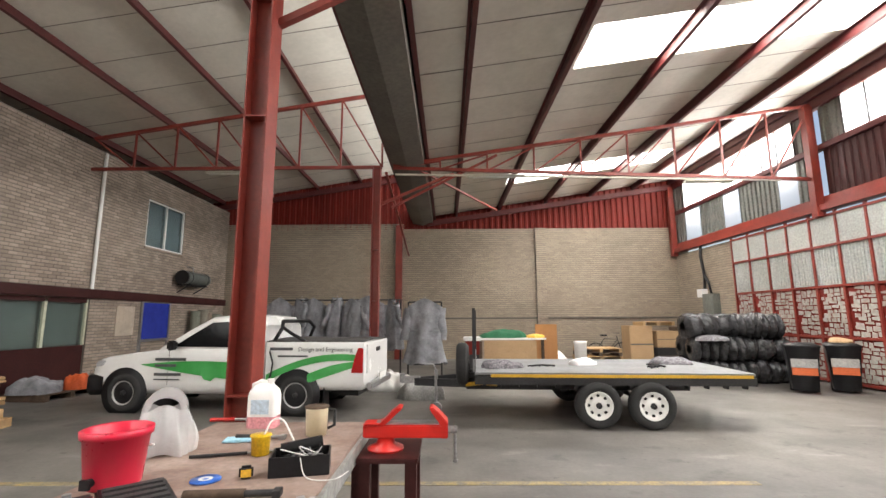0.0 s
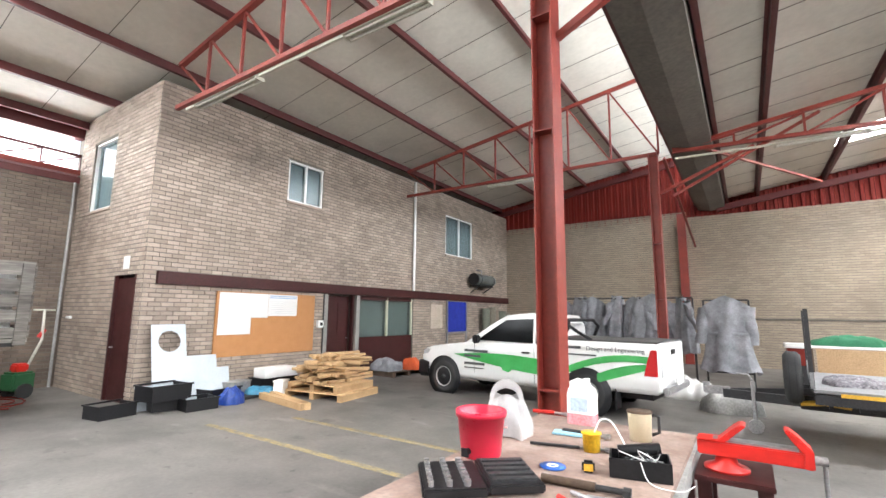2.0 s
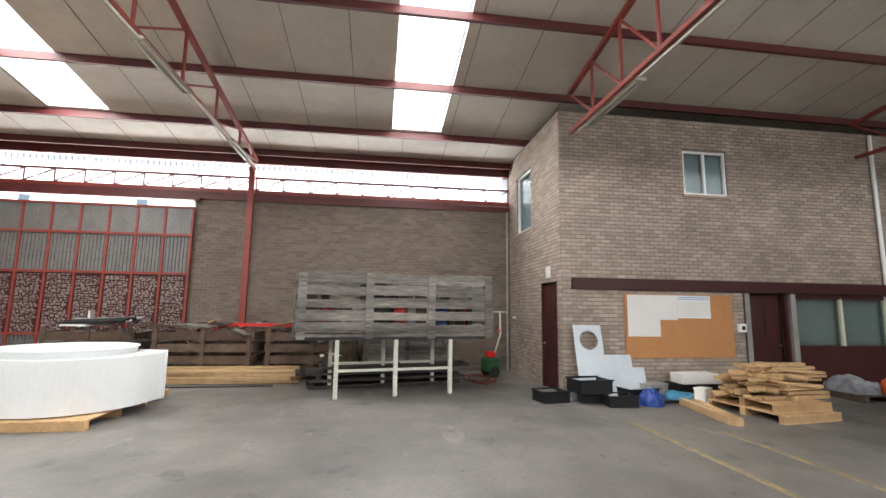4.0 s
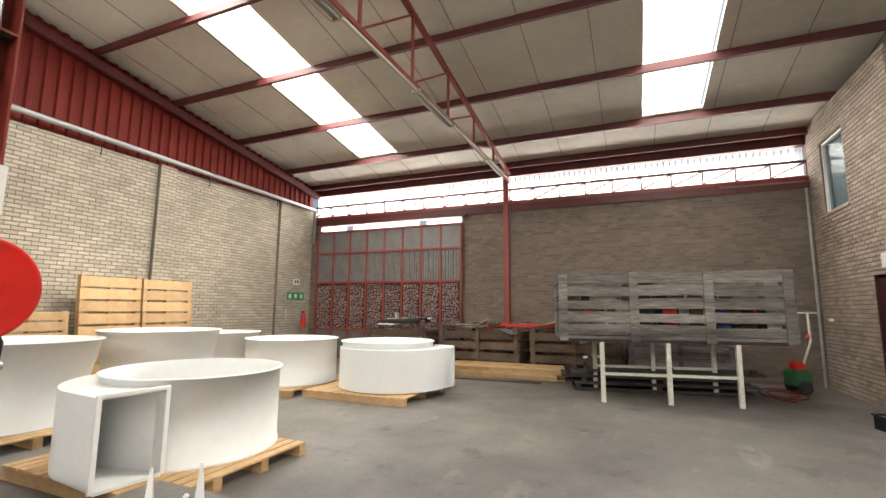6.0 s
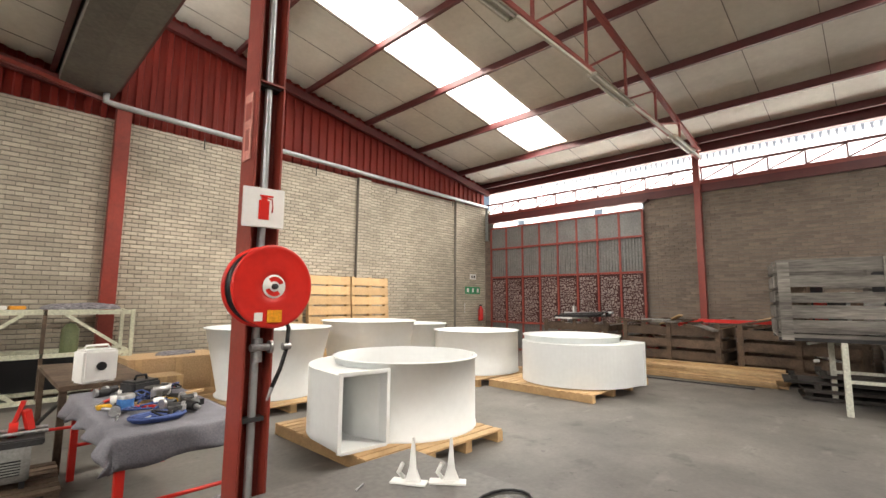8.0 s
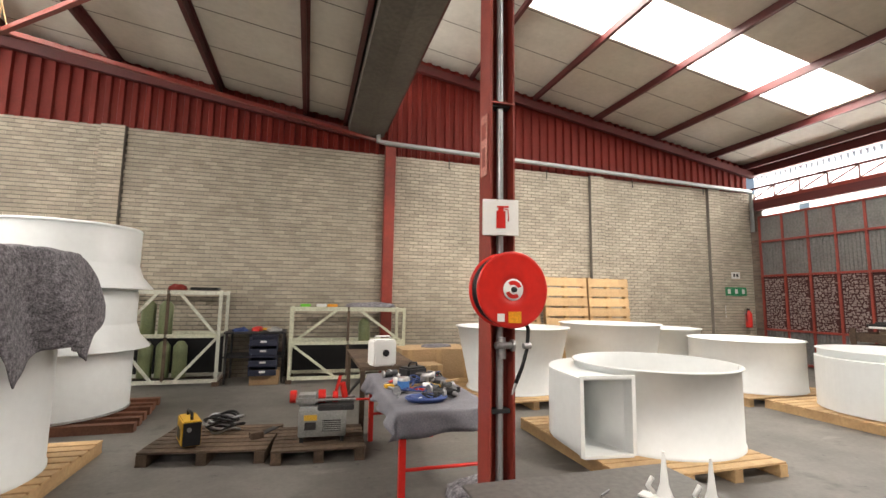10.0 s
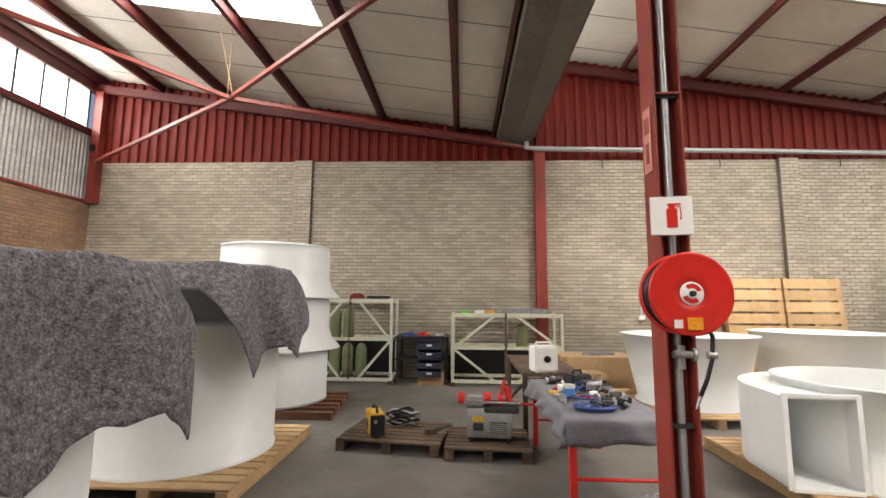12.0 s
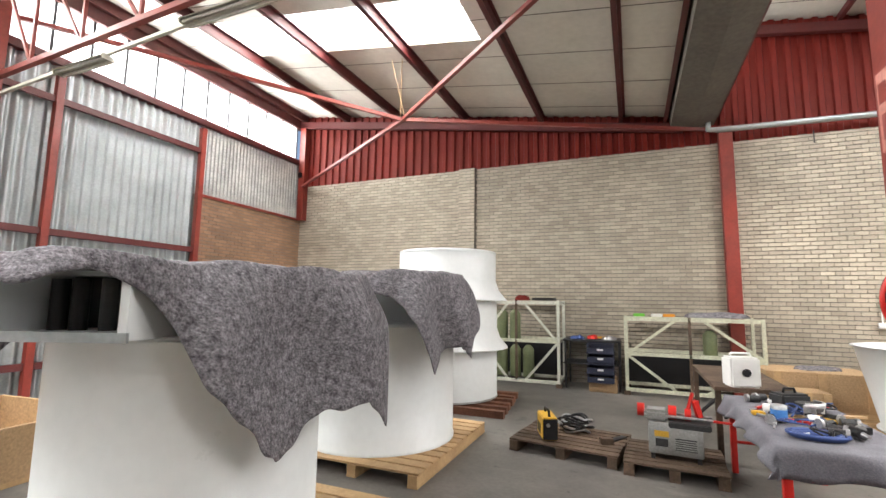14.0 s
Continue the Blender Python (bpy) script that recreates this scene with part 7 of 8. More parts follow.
# carton pile behind the table
for i, (x, y, z, sx, sy, sz) in enumerate(((-0.9, -6.2, 0, 1.5, 1.0, 0.72), (-0.5, -5.3, 0, 0.6, 0.5, 0.5))):
    b = thing("timber_crate", x, y, z, 3 * i, "low pale plywood crate on the floor", "crate")
    part("box", Shape().box(-sx / 2, -sy / 2, 0.06, sx / 2, sy / 2, sz), CARD, b, bevel=0.006)
    for u in (-0.4, 0.0, 0.4):
        part("batten", Shape().box(u * sx - 0.05, sy / 2, 0.06, u * sx + 0.05, sy / 2 + 0.02, sz), PINE, b)
        part("skid", Shape().box(u * sx - 0.05, -sy / 2, 0, u * sx + 0.05, sy / 2, 0.06), DIRTYWOOD, b)
crumple("folded_cloth", -1.0, -6.2, 0.72, 0.7, 0.3, 0.08, 15, FELT, "dark cloth lying on the plywood crate", "cloth", 31)

# ---- along the office front ----
COATGREY = surface("grey_overall_cloth", (0.25, 0.255, 0.275), 0.95, color2=(0.10, 0.104, 0.115), scale=4, fine=70, amount=0.8, bump=0.3)
CORK = surface("orange_cork", (0.42, 0.20, 0.075), 0.85, color2=(0.36, 0.165, 0.06), scale=6, fine=120, bump=0.1, detail=0.15)
cb = thing("notice_board", XO + 0.02, 8.86, 0.76, 0, "orange cork notice board with white papers on the brick", "notice board")
part("cork_panel", Shape().box(-0.01, 0, 0, 0.025, 2.6, 1.38), CORK, cb, bevel=0.004)
for y0, y1, z0, z1 in ((0.06, 1.24, 0.82, 1.36), (0.06, 0.82, 0.46, 0.82), (1.245, 2.05, 0.86, 1.36)):
    part("paper_sheet", Shape().box(0.026, y0, z0, 0.029, y1, z1), PAPER, cb)
for z in (1.31, 1.27):
    part("print_bar", Shape().box(0.0295, 1.27, z, 0.031, 2.02, z + 0.02), surface("pale_blue_print", (0.25, 0.40, 0.62), 0.6, bump=0), cb)
for i in range(7):
    part("print_bar", Shape().box(0.0295, 1.3, 0.92 + 0.045 * i, 0.031, 1.98, 0.925 + 0.045 * i), surface("grey_print", (0.45, 0.46, 0.48), 0.6, bump=0), cb)
sw = thing("switch_box", XO + 0.02, 11.66, 1.42, 0, "white switch box with a dark socket on the office wall", "switch")
part("box", Shape().box(-0.01, -0.09, -0.09, 0.07, 0.09, 0.09), WHITEPAINT, sw, bevel=0.008)
part("switch", Shape().box(0.07, -0.03, -0.04, 0.085, 0.04, 0.04), BLACK, sw)
structure("conduit", Shape().rod((XO + 0.03, 11.78, 0), (XO + 0.03, 11.78, 2.2), 0.02), DARKSTEEL, "dark conduit beside the office entrance", "conduit")
structure("entrance_jamb", Shape().box(XO + 0.012, 11.78, 0, XO + 0.06, 11.9, 2.2).box(XO + 0.012, 12.95, 0, XO + 0.06, 13.09, 2.2), ROOM, "pale worn jamb beside the office entrance", "trim", 0.004)
ds = thing("door_sign", -8.62, YO - 0.02, 2.62, 0, "small pale notice above the maroon door", "notice")
part("paper_sheet", Shape().box(-0.12, -0.008, -0.11, 0.12, 0.012, 0.14), PAPER, ds)
nb = thing("notice_sheet", XO + 0.02, 16.62, 1.2, 0, "faded beige notice sheet on the brick", "notice")
part("sheet", Shape().box(-0.01, 0, 0, 0.02, 0.75, 0.85), surface("beige_card", (0.50, 0.42, 0.34), 0.7), nb)
bb = thing("blue_board", XO + 0.03, 17.6, 0.68, 0, "framed bright blue display board against the office wall", "display board")
part("panel", Shape().box(-0.01, 0.1, 0.38, 0.03, 1.4, 1.5), surface("bright_blue_felt", (0.008, 0.025, 0.30), 0.8), bb)
for a in ((0.02, 0.1), (1.4, 1.48)):
    part("post", Shape().box(-0.01, a[0], -0.68, 0.04, a[1], 1.62), STEEL, bb)
for z in (0.3, 1.5):
    part("rail", Shape().box(-0.01, 0.1, z, 0.04, 1.4, z + 0.08), STEEL, bb)
for a in (0.2, 1.25):
    part("peg", Shape().rod((0.02, a, 1.62), (0.02, a, 1.75), 0.02, 8), STEEL, bb)
TANK = surface("grey_green_tank", (0.17, 0.19, 0.18), 0.35, 0.4, color2=(0.11, 0.125, 0.12), bump=0.03)
tk = thing("air_tank", XO + 0.36, 19.9, 2.84, 0, "grey-green horizontal pressure tank on a wall bracket", "tank")
part("cylinder", Shape().lathe([(0.001, -0.95), (0.16, -0.92), (0.26, -0.82), (0.28, -0.7), (0.28, 0.7), (0.26, 0.82), (0.16, 0.92), (0.001, 0.95)], 32, pose(0, 0, 0.32, 90, 0, 0)), TANK, tk)
for y in (-0.6, 0.6):
    part("strap", Shape().lathe([(0.285, -0.03), (0.29, -0.03), (0.29, 0.03), (0.285, 0.03)], 32, pose(0, y, 0.32, 90, 0, 0)), DARKSTEEL, tk)
    part("bracket", Shape().box(-0.42, y - 0.03, 0.0, 0.2, y + 0.03, 0.05).bar((-0.4, y, -0.32), (0.15, y, 0.02), 0.04, 0.04), DARKSTEEL, tk)
part("cradle", Shape().box(-0.2, -0.7, -0.02, 0.2, 0.7, 0.0), DARKSTEEL, tk)
part("end_plate", Shape().rod((0, -0.98, 0.32), (0, -0.9, 0.32), 0.3, 24), BLACK, tk)
part("pipe", Shape().tube([(0, -0.2, 0.6), (0, -0.2, 0.8), (-0.3, -0.2, 0.85)], 0.025), STEEL, tk)
tk.scale = (0.8, 0.85, 0.8)
# rolled mats by the office wall
for i, (y, r, h) in enumerate(((20.2, 0.16, 1.95), (20.6, 0.18, 2.0), (21.0, 0.17, 1.9), (21.5, 0.2, 1.85), (22.0, 0.22, 1.8))):
    rl = thing("rolled_mat", XO + 0.3 + 0.05 * (i % 2), y, 0, 0, "upright dull grey-green rolled mat by the office wall", "roll", "rolled mats")
    part("roll", Shape().lathe([(0.001, 0), (r, 0.01), (r * (1 + 0.04 * math.sin(i)), h * 0.5), (r, h), (r * 0.8, h + 0.01), (r * 0.7, h - 0.03), (0.001, h - 0.03)], 24), surface("grey_green_mat", (0.17 + 0.03 * (i % 3), 0.18, 0.14), 0.9, scale=6, bump=0.2), rl)

# sheet metal plate leaning by the corner
PLATE = surface("pale_blue_grey_plate", (0.44, 0.485, 0.515), 0.45, 0.3, color2=(0.34, 0.38, 0.41), scale=2, bump=0.03)
pl = thing("sheet_metal_plate", XO + 0.05, 7.62, 0, 0, "pale grey stepped sheet-metal plate with a round hole, leaning", "metal plate")
cut = [(0.0, 0.0), (1.45, 0.0), (1.45, 0.62), (1.2, 0.62), (1.2, 0.88), (0.62, 0.88), (0.62, 1.5), (0.0, 1.5)]
hole = [(0.32 + 0.2 * math.cos(2 * math.pi * i / 32), 1.18 + 0.2 * math.sin(2 * math.pi * i / 32)) for i in range(32)]
bmp = bmesh.new()
outer = [bmp.verts.new((0, y, z)) for y, z in cut]
inner = [bmp.verts.new((0, y, z)) for y, z in hole]
edges = [bmp.edges.new((l[i], l[(i + 1) % len(l)])) for l in (outer, inner) for i in range(len(l))]
bmesh.ops.triangle_fill(bmp, use_beauty=True, edges=edges)
bmesh.ops.solidify(bmp, geom=bmp.faces[:], thickness=0.004)
mep = bpy.data.meshes.new("plate")
bmp.to_mesh(mep)
bmp.free()
po = part("plate", mep, PLATE, pl)
po.matrix_basis = pose(0.42, 0, 0, 0, -14, 0)
pl2 = thing("sheet_metal_plate", XO + 0.5, 7.35, 0, 0, "small pale sheet-metal offcut leaning behind the bins", "metal plate")
part("plate", Shape().box(0, 0, 0, 0.004, 0.5, 0.42, pose(0, 0, 0, 0, -20, 0)), PLATE, pl2)
for i, (x, y, z, r, k) in enumerate(((-7.35, 6.95, 0, 100, 1.05), (-7.25, 7.75, 0, 80, 0.95), (-7.15, 7.65, 0.2, 96, 1.25), (-6.85, 8.1, 0, 85, 1.0), (-7.35, 8.75, 0, 100, 1.2))):
    storage_bin(x, y, z, r, BLACK, "black plastic storage bin on the concrete floor", k)
crumple("blue_bag", -6.85, 8.72, 0, 0.45, 0.4, 0.34, 30, surface("blue_plastic_bag", (0.015, 0.05, 0.26), 0.35, fine=20, bump=0.2), "crumpled dark blue plastic bag on the floor", "bag", 14)
crumple("teal_sheet", -7.05, 9.5, 0.06, 0.6, 0.4, 0.2, 50, surface("teal_plastic", (0.05, 0.22, 0.34), 0.4, fine=20, bump=0.2), "crumpled teal plastic sheet on a low tray", "plastic sheet", 15)
for i, (x, y, sx, sy, h, mt, lb) in enumerate(((-7.3, 9.35, 0.7, 1.0, 0.06, DARKSTEEL, "flat dark steel tray on the floor"), (-7.45, 9.2, 0.3, 0.5, 0.3, DULLGALV, "bent grey sheet-metal duct piece"), (-7.5, 10.1, 0.45, 0.9, 0.3, BLACK, "black box with white sheets on top"), (-6.75, 9.75, 0.2, 0.3, 0.32, WHITEPAINT, "white plastic container on the floor"))):
    b = thing(("steel_tray", "duct_piece", "storage_box", "plastic_container")[i], x, y, 0, (5, 20, 0, 30)[i], lb, ("tray", "duct", "box", "container")[i])
    part("body", Shape().box(-sx / 2, -sy / 2, 0, sx / 2, sy / 2, h), mt, b, bevel=0.012)
    part("rim", Shape().box(-sx / 2 - 0.01, -sy / 2 - 0.01, h - 0.02, sx / 2 + 0.01, sy / 2 + 0.01, h + 0.005), mt, b)
wp = thing("white_board", -7.42, 10.1, 0.31, 0, "white folded board lying on the black box", "board")
part("sheet", Shape().box(-0.2, -0.42, 0, 0.22, 0.42, 0.2), WHITEPAINT, wp, bevel=0.01)

# pile of timber offcuts on two pallets
pallet(-6.05, 10.5, 8, 1.5, 1.25, PINE, "pale timber pallet under a pile of offcuts", boards=9)
pallet(-6.1, 10.52, 6, 1.35, 1.15, PINE, "pale timber pallet stacked on another", boards=8, z=0.14)
rng = random.Random(21)
for i in range(74):
    L = rng.uniform(0.45, 1.35)
    lay = i // 10
    w = thing("timber_offcut", -6.1 + rng.uniform(-0.38, 0.38) * (1 - 0.07 * lay), 10.55 + rng.uniform(-0.45, 0.45) * (1 - 0.06 * lay), 0.285 + lay * 0.075, 90 + rng.gauss(0, 14) + (90 if i % 9 == 0 else 0), "rough pale timber offcut on the pile", "timber offcut", "timber offcuts on the pallets")
    part("plank", Shape().box(-L / 2, -0.055, 0, L / 2, 0.055, rng.uniform(0.03, 0.07), pose(0, 0, 0, rng.uniform(-5, 5), rng.uniform(-3, 3), 0)), PINE, w)
for i, (x, y, r) in enumerate(((-6.05, 9.25, -9), (-6.0, 9.38, -14))):
    w = thing("timber_beam", x, y, 0, r, "square pale timber beam lying on the floor", "timber beam", "loose timber beams")
    part("beam", Shape().box(-0.8, -0.06, 0, 0.8, 0.06, 0.12), PINE, w, bevel=0.004)
# heap by the glazed screen
crumple("grey_sack", -7.2, 13.6, 0.14, 0.9, 0.9, 0.36, 0, COATGREY, "crumpled grey sack on a low pallet", "sack", 40)
pallet(-7.1, 13.9, 85, 1.3, 1.0, DIRTYWOOD, "dirty low pallet by the office", boards=7)
crumple("orange_bag", -6.75, 14.15, 0.14, 0.5, 0.45, 0.4, 0, surface("orange_mesh", (0.62, 0.10, 0.02), 0.7, bump=0.2), "bright orange mesh bag on the pallet", "bag", 41)

# ---- along the left wall: weathered crates and timber ----
DARKBOARD = surface("dark_timber", (0.045, 0.038, 0.032), 0.8, color2=(0.02, 0.018, 0.016), scale=3, fine=40, amount=0.8, bump=0.3, objrand=0.3)
ld = thing("load_crate", -8.70, 3.89, 1.2, 11, "large weathered grey slatted timber crate on a steel stand", "crate")
L, W, H = 4.15, 1.4, 1.2
rng = random.Random(77)
for sx in (-1, 1):
    for i in range(3):
        ya, yb = -L / 2 + 0.02 + L * i / 3, -L / 2 - 0.02 + L * (i + 1) / 3
        for k in range(5):
            z = 0.05 + k * 0.25 + rng.uniform(-0.012, 0.012)
            e = rng.uniform(-0.012, 0.012)
            hb = (0.205, 0.215, 0.16, 0.19, 0.20)[(k + i) % 5]
            part("slat", Shape().add([(sx * W / 2 + dx, y, zz) for dx in (-0.012, 0.012) for y, zz in ((ya, z), (yb, z + e), (yb, z + hb + e * 2), (ya, z + hb))], [(0, 1, 2, 3), (7, 6, 5, 4), (0, 4, 5, 1), (1, 5, 6, 2), (2, 6, 7, 3), (3, 7, 4, 0)]), OLDWOOD, ld)
    for i in range(4):
        y = -L / 2 + 0.12 + (L - 0.24) * i / 3
        part("upright", Shape().box(sx * (W / 2 + 0.012), y - 0.08, -0.06, sx * (W / 2 + 0.045), y + 0.08, H + rng.uniform(0.0, 0.06)), OLDWOOD, ld)
for sy in (-1, 1):
    for k in range(5):
        z = 0.06 + k * 0.245
        part("slat", Shape().box(-W / 2, sy * L / 2 - 0.012, z, W / 2, sy * L / 2 + 0.012, z + 0.19), OLDWOOD, ld)
part("crate_floor", Shape().box(-W / 2, -L / 2, -0.02, W / 2, L / 2, 0.04), OLDWOOD, ld)
# mostly dark filler added behind the slats so that the gaps look dark
for i in range(26):
    mt = (DARKSTEEL, DIRTYWOOD, BLACK, REDGLOSS, DARKSTEEL, DULLGALV, DIRTYWOOD, WHITEPAINT, DARKSTEEL, BLUE)[i % 10]
    b = thing("scrap_piece", -8.45 + 0.16 * math.sin(i * 2.1) + 0.19 * (1.85 - 3.7 * i / 25), 3.95 - 1.82 + 3.64 * i / 25, 1.245, 14 * math.sin(i * 3.7), "scrap metal and plastic added inside the crate to darken its gaps", "scrap", "scrap in the crate")
    hs = rng.uniform(0.5, 1.1) if i % 10 not in (3, 7, 9) else 0.62
    part("body", Shape().box(-0.14, -0.11, 0, 0.14, 0.11, hs), mt, b, bevel=0.02)
for i in range(4):
    b = thing("dark_pallet_board", -9.6, 3.75 + 0.22 * math.sin(i * 2.6), 0.02 + 0.13 * i, 11 + 1.5 * math.sin(i * 2.0), "dark timber board in a stack under the stand", "board", "dark boards under the stand")
    part("board", Shape().box(-0.4, -1.75 + 0.1 * math.sin(i * 5), 0, 0.4, 1.75, 0.05).box(-0.36, -1.7, 0.05, -0.28, -1.6, 0.13).box(0.28, -0.05, 0.05, 0.36, 0.05, 0.13).box(0.28, 1.5, 0.05, 0.36, 1.6, 0.13).box(-0.36, 1.5, 0.05, -0.28, 1.6, 0.13).box(0.28, -1.7, 0.05, 0.36, -1.6, 0.13), DARKBOARD, b)
sd = thing("steel_stand", -8.68, 3.82, 0, 11, "cream painted steel stand under the weathered crate", "stand")
for x in (-0.62, 0.62):
    for y in (-1.18, 0.0, 1.18):
        part("leg", Shape().box(x - 0.04, y - 0.04, 0, x + 0.04, y + 0.04, 1.12), PALECREAM, sd, bevel=0.004)
    part("rail", Shape().box(x - 0.025, -1.18, 0.5, x + 0.025, 1.18, 0.55), PALECREAM, sd)
    part("top_rail", Shape().box(x - 0.04, -2.0, 1.12, x + 0.04, 2.0, 1.2), DARKSTEEL, sd)
for y in (-1.18, 0.0, 1.18):
    part("cross_rail", Shape().box(-0.62, y - 0.03, 1.06, 0.62, y + 0.03, 1.12), PALECREAM, sd)


def slat_crate(x, y, rz, L, W, H, mat, label):
    c = thing("slatted_crate", x, y, 0, rz, label, "crate", "weathered slatted crates")
    n = 4
    for sx in (-1, 1):
        for k in range(n):
            z = 0.1 + (H - 0.1) * k / n
            part("slat", Shape().box(sx * W / 2 - 0.012, -L / 2, z, sx * W / 2 + 0.012, L / 2, z + (H - 0.1) / n * 0.68), mat, c)
        for i in range(3):
            u = -L / 2 + 0.08 + (L - 0.16) * i / 2
            part("upright", Shape().box(sx * (W / 2 + 0.014), u - 0.05, 0, sx * (W / 2 + 0.04), u + 0.05, H + 0.02), mat, c)
    for sy in (-1, 1):
        for k in range(n):
            z = 0.1 + (H - 0.1) * k / n
            part("slat", Shape().box(-W / 2, sy * L / 2 - 0.012, z, W / 2, sy * L / 2 + 0.012, z + (H - 0.1) / n * 0.68), mat, c)
    part("crate_floor", Shape().box(-W / 2, -L / 2, 0.06, W / 2, L / 2, 0.09), mat, c)
    for y0 in (-0.4, 0.4):
        part("skid", Shape().box(-W / 2, y0 * L - 0.05, 0, W / 2, y0 * L + 0.05, 0.06), mat, c)
    return c


for i, (x, y, L) in enumerate(((-10.85, -0.55, 2.3), (-10.9, 1.95, 2.2), (-10.95, 4.3, 2.2), (-10.8, -3.1, 1.9))):
    slat_crate(x, y, 2 * (i - 1), L, 1.1, 1.22, DIRTYWOOD if i != 2 else OLDWOOD, "weathered brown slatted timber crate full of scrap")
rng = random.Random(31)
for i in range(30):
    x, y = -10.85 + rng.uniform(-0.4, 0.4), (-0.55, 1.95, -3.1)[i % 3] + rng.uniform(-0.8, 0.8)
    mt = (REDSHEET, DARKSTEEL, DULLGALV, DIRTYWOOD, PAPER, STEEL)[i % 6]
    b = thing("scrap_bar", x, y, rng.uniform(0.5, 1.2), rng.uniform(0, 180), "length of scrap metal thrown in a crate", "scrap", "scrap in the crates")
    Ls = rng.uniform(0.3, 0.7)
    b.matrix_basis = pose(x, y, rng.uniform(0.35, 1.1), rng.uniform(-25, 25), rng.uniform(-20, 20), rng.uniform(0, 180))
    part("bar", Shape().box(-Ls / 2, -0.05, 0, Ls / 2, 0.05, 0.06), mt, b, bevel=0.008)
for i in range(22):
    y = -1.7 + 0.21 * i + rng.uniform(-0.1, 0.1)
    b = thing("timber_offcut", -10.75, y, 1.2, 0, "weathered timber offcut lying across the crates", "offcut", "offcuts on the crates")
    b.matrix_basis = pose(-10.7 + rng.uniform(-0.3, 0.35), y, 1.17 + rng.uniform(0, 0.12), rng.uniform(-14, 14), rng.uniform(-8, 8), rng.uniform(-60, 60))
    Ls, ws = rng.uniform(0.35, 0.8), rng.uniform(0.04, 0.09)
    part("board", Shape().box(-ws, -Ls, 0, ws, Ls, 0.035), (DIRTYWOOD, OLDWOOD, DIRTYWOOD, DULLGALV, OLDWOOD, PINE, DIRTYWOOD)[i % 7], b)
b = thing("red_beam", -10.6, 0.9, 1.26, 86, "red painted steel frame laid over the crates", "beam")
part("beam", Shape().box(-1.0, -0.05, 0, 1.0, 0.05, 0.08).bar((-1.0, 0, 0.04), (-1.35, 0, -0.08), 0.1, 0.07), REDGLOSS, b)
b = thing("dark_bundle", -10.5, -2.9, 1.25, 80, "dark bundle of pipes and sheet on a crate", "bundle")
for i in range(6):
    part("pipe", Shape().rod((-0.8 + 0.1 * i, 0.1 * (i - 3), 0.05 + 0.05 * (i % 3)), (0.7, 0.12 * (i - 2), 0.12 + 0.06 * (i % 2)), 0.04, 8), (BLACK, DARKSTEEL, STEEL)[i % 3], b)
part("sheet", Shape().box(-0.7, -0.4, 0.0, -0.1, 0.35, 0.04), PAPER, b)
sl = thing("white_signboard", -10.9, -3.4, 1.25, 20, "small white board leaning on a crate", "board")
part("panel", Shape().box(-0.25, -0.02, 0, 0.25, 0.02, 0.35), PAPER, sl)
rng = random.Random(5)
for i in range(26):
    w = thing("timber_plank", -9.95 + 0.12 * (i % 5) - 0.25 + rng.uniform(-0.01, 0.01), -0.1 + rng.uniform(-0.12, 0.12), 0.02 + 0.055 * (i // 5), 0 + rng.uniform(-1.5, 1.5), "long pale sawn timber plank in a low stack", "timber plank", "stack of long timber planks")
    part("plank", Shape().box(-0.055, -1.8, 0, 0.055, 1.8, 0.045), PINE, w)
b = thing("steel_bar", -9.3, -0.3, 0, 2, "long dark steel bar on the floor beside the timber", "bar")
part("bar", Shape().box(-0.02, -1.6, 0, 0.02, 1.6, 0.03), DARKSTEEL, b)
# mower by the corner
mw = thing("lawn_trimmer", -10.6, 6.55, 0, 20, "green and red petrol trimmer standing by the crate", "trimmer")
part("engine", Shape().box(-0.18, -0.2, 0.15, 0.18, 0.2, 0.5), surface("dark_green_paint", (0.02, 0.10, 0.035), 0.5), mw, bevel=0.04)
part("fuel_tank", Shape().box(-0.1, -0.12, 0.5, 0.12, 0.1, 0.66), REDGLOSS, mw, bevel=0.03)
part("handle_pole", Shape().tube([(0, 0.1, 0.5), (0.05, 0.3, 1.1), (0.02, 0.3, 1.7)], 0.025).tube([(0.02, 0.1, 1.7), (0.02, 0.5, 1.7)], 0.02), PALECREAM, mw)
for sx in (-0.2, 0.2):
    part("wheel", Shape().rod((sx - 0.03, 0, 0.14), (sx + 0.03, 0, 0.14), 0.14, 20), RUBBER, mw)
part("grip", Shape().rod((0.02, 0.25, 1.15), (0.02, 0.35, 1.3), 0.04), REDGLOSS, mw)
ho = thing("red_hose", -10.2, 6.2, 0, 0, "loose red hose lying on the floor", "hose")
part("hose", Shape().tube([(0.6 * math.cos(0.5 * i) * (0.5 + 0.04 * i), 0.35 * math.sin(0.5 * i) * (0.6 + 0.03 * i), 0.015) for i in range(26)], 0.013, 6), REDSHEET, ho)
wt = thing("wall_tap", XL + 0.55, YO - 0.03, 1.55, 0, "small white tap fitting on the brick", "tap")
part("body", Shape().box(-0.08, -0.05, -0.03, 0.08, 0.03, 0.03), WHITEPAINT, wt, bevel=0.01)

# ---- far end behind the vehicles ----


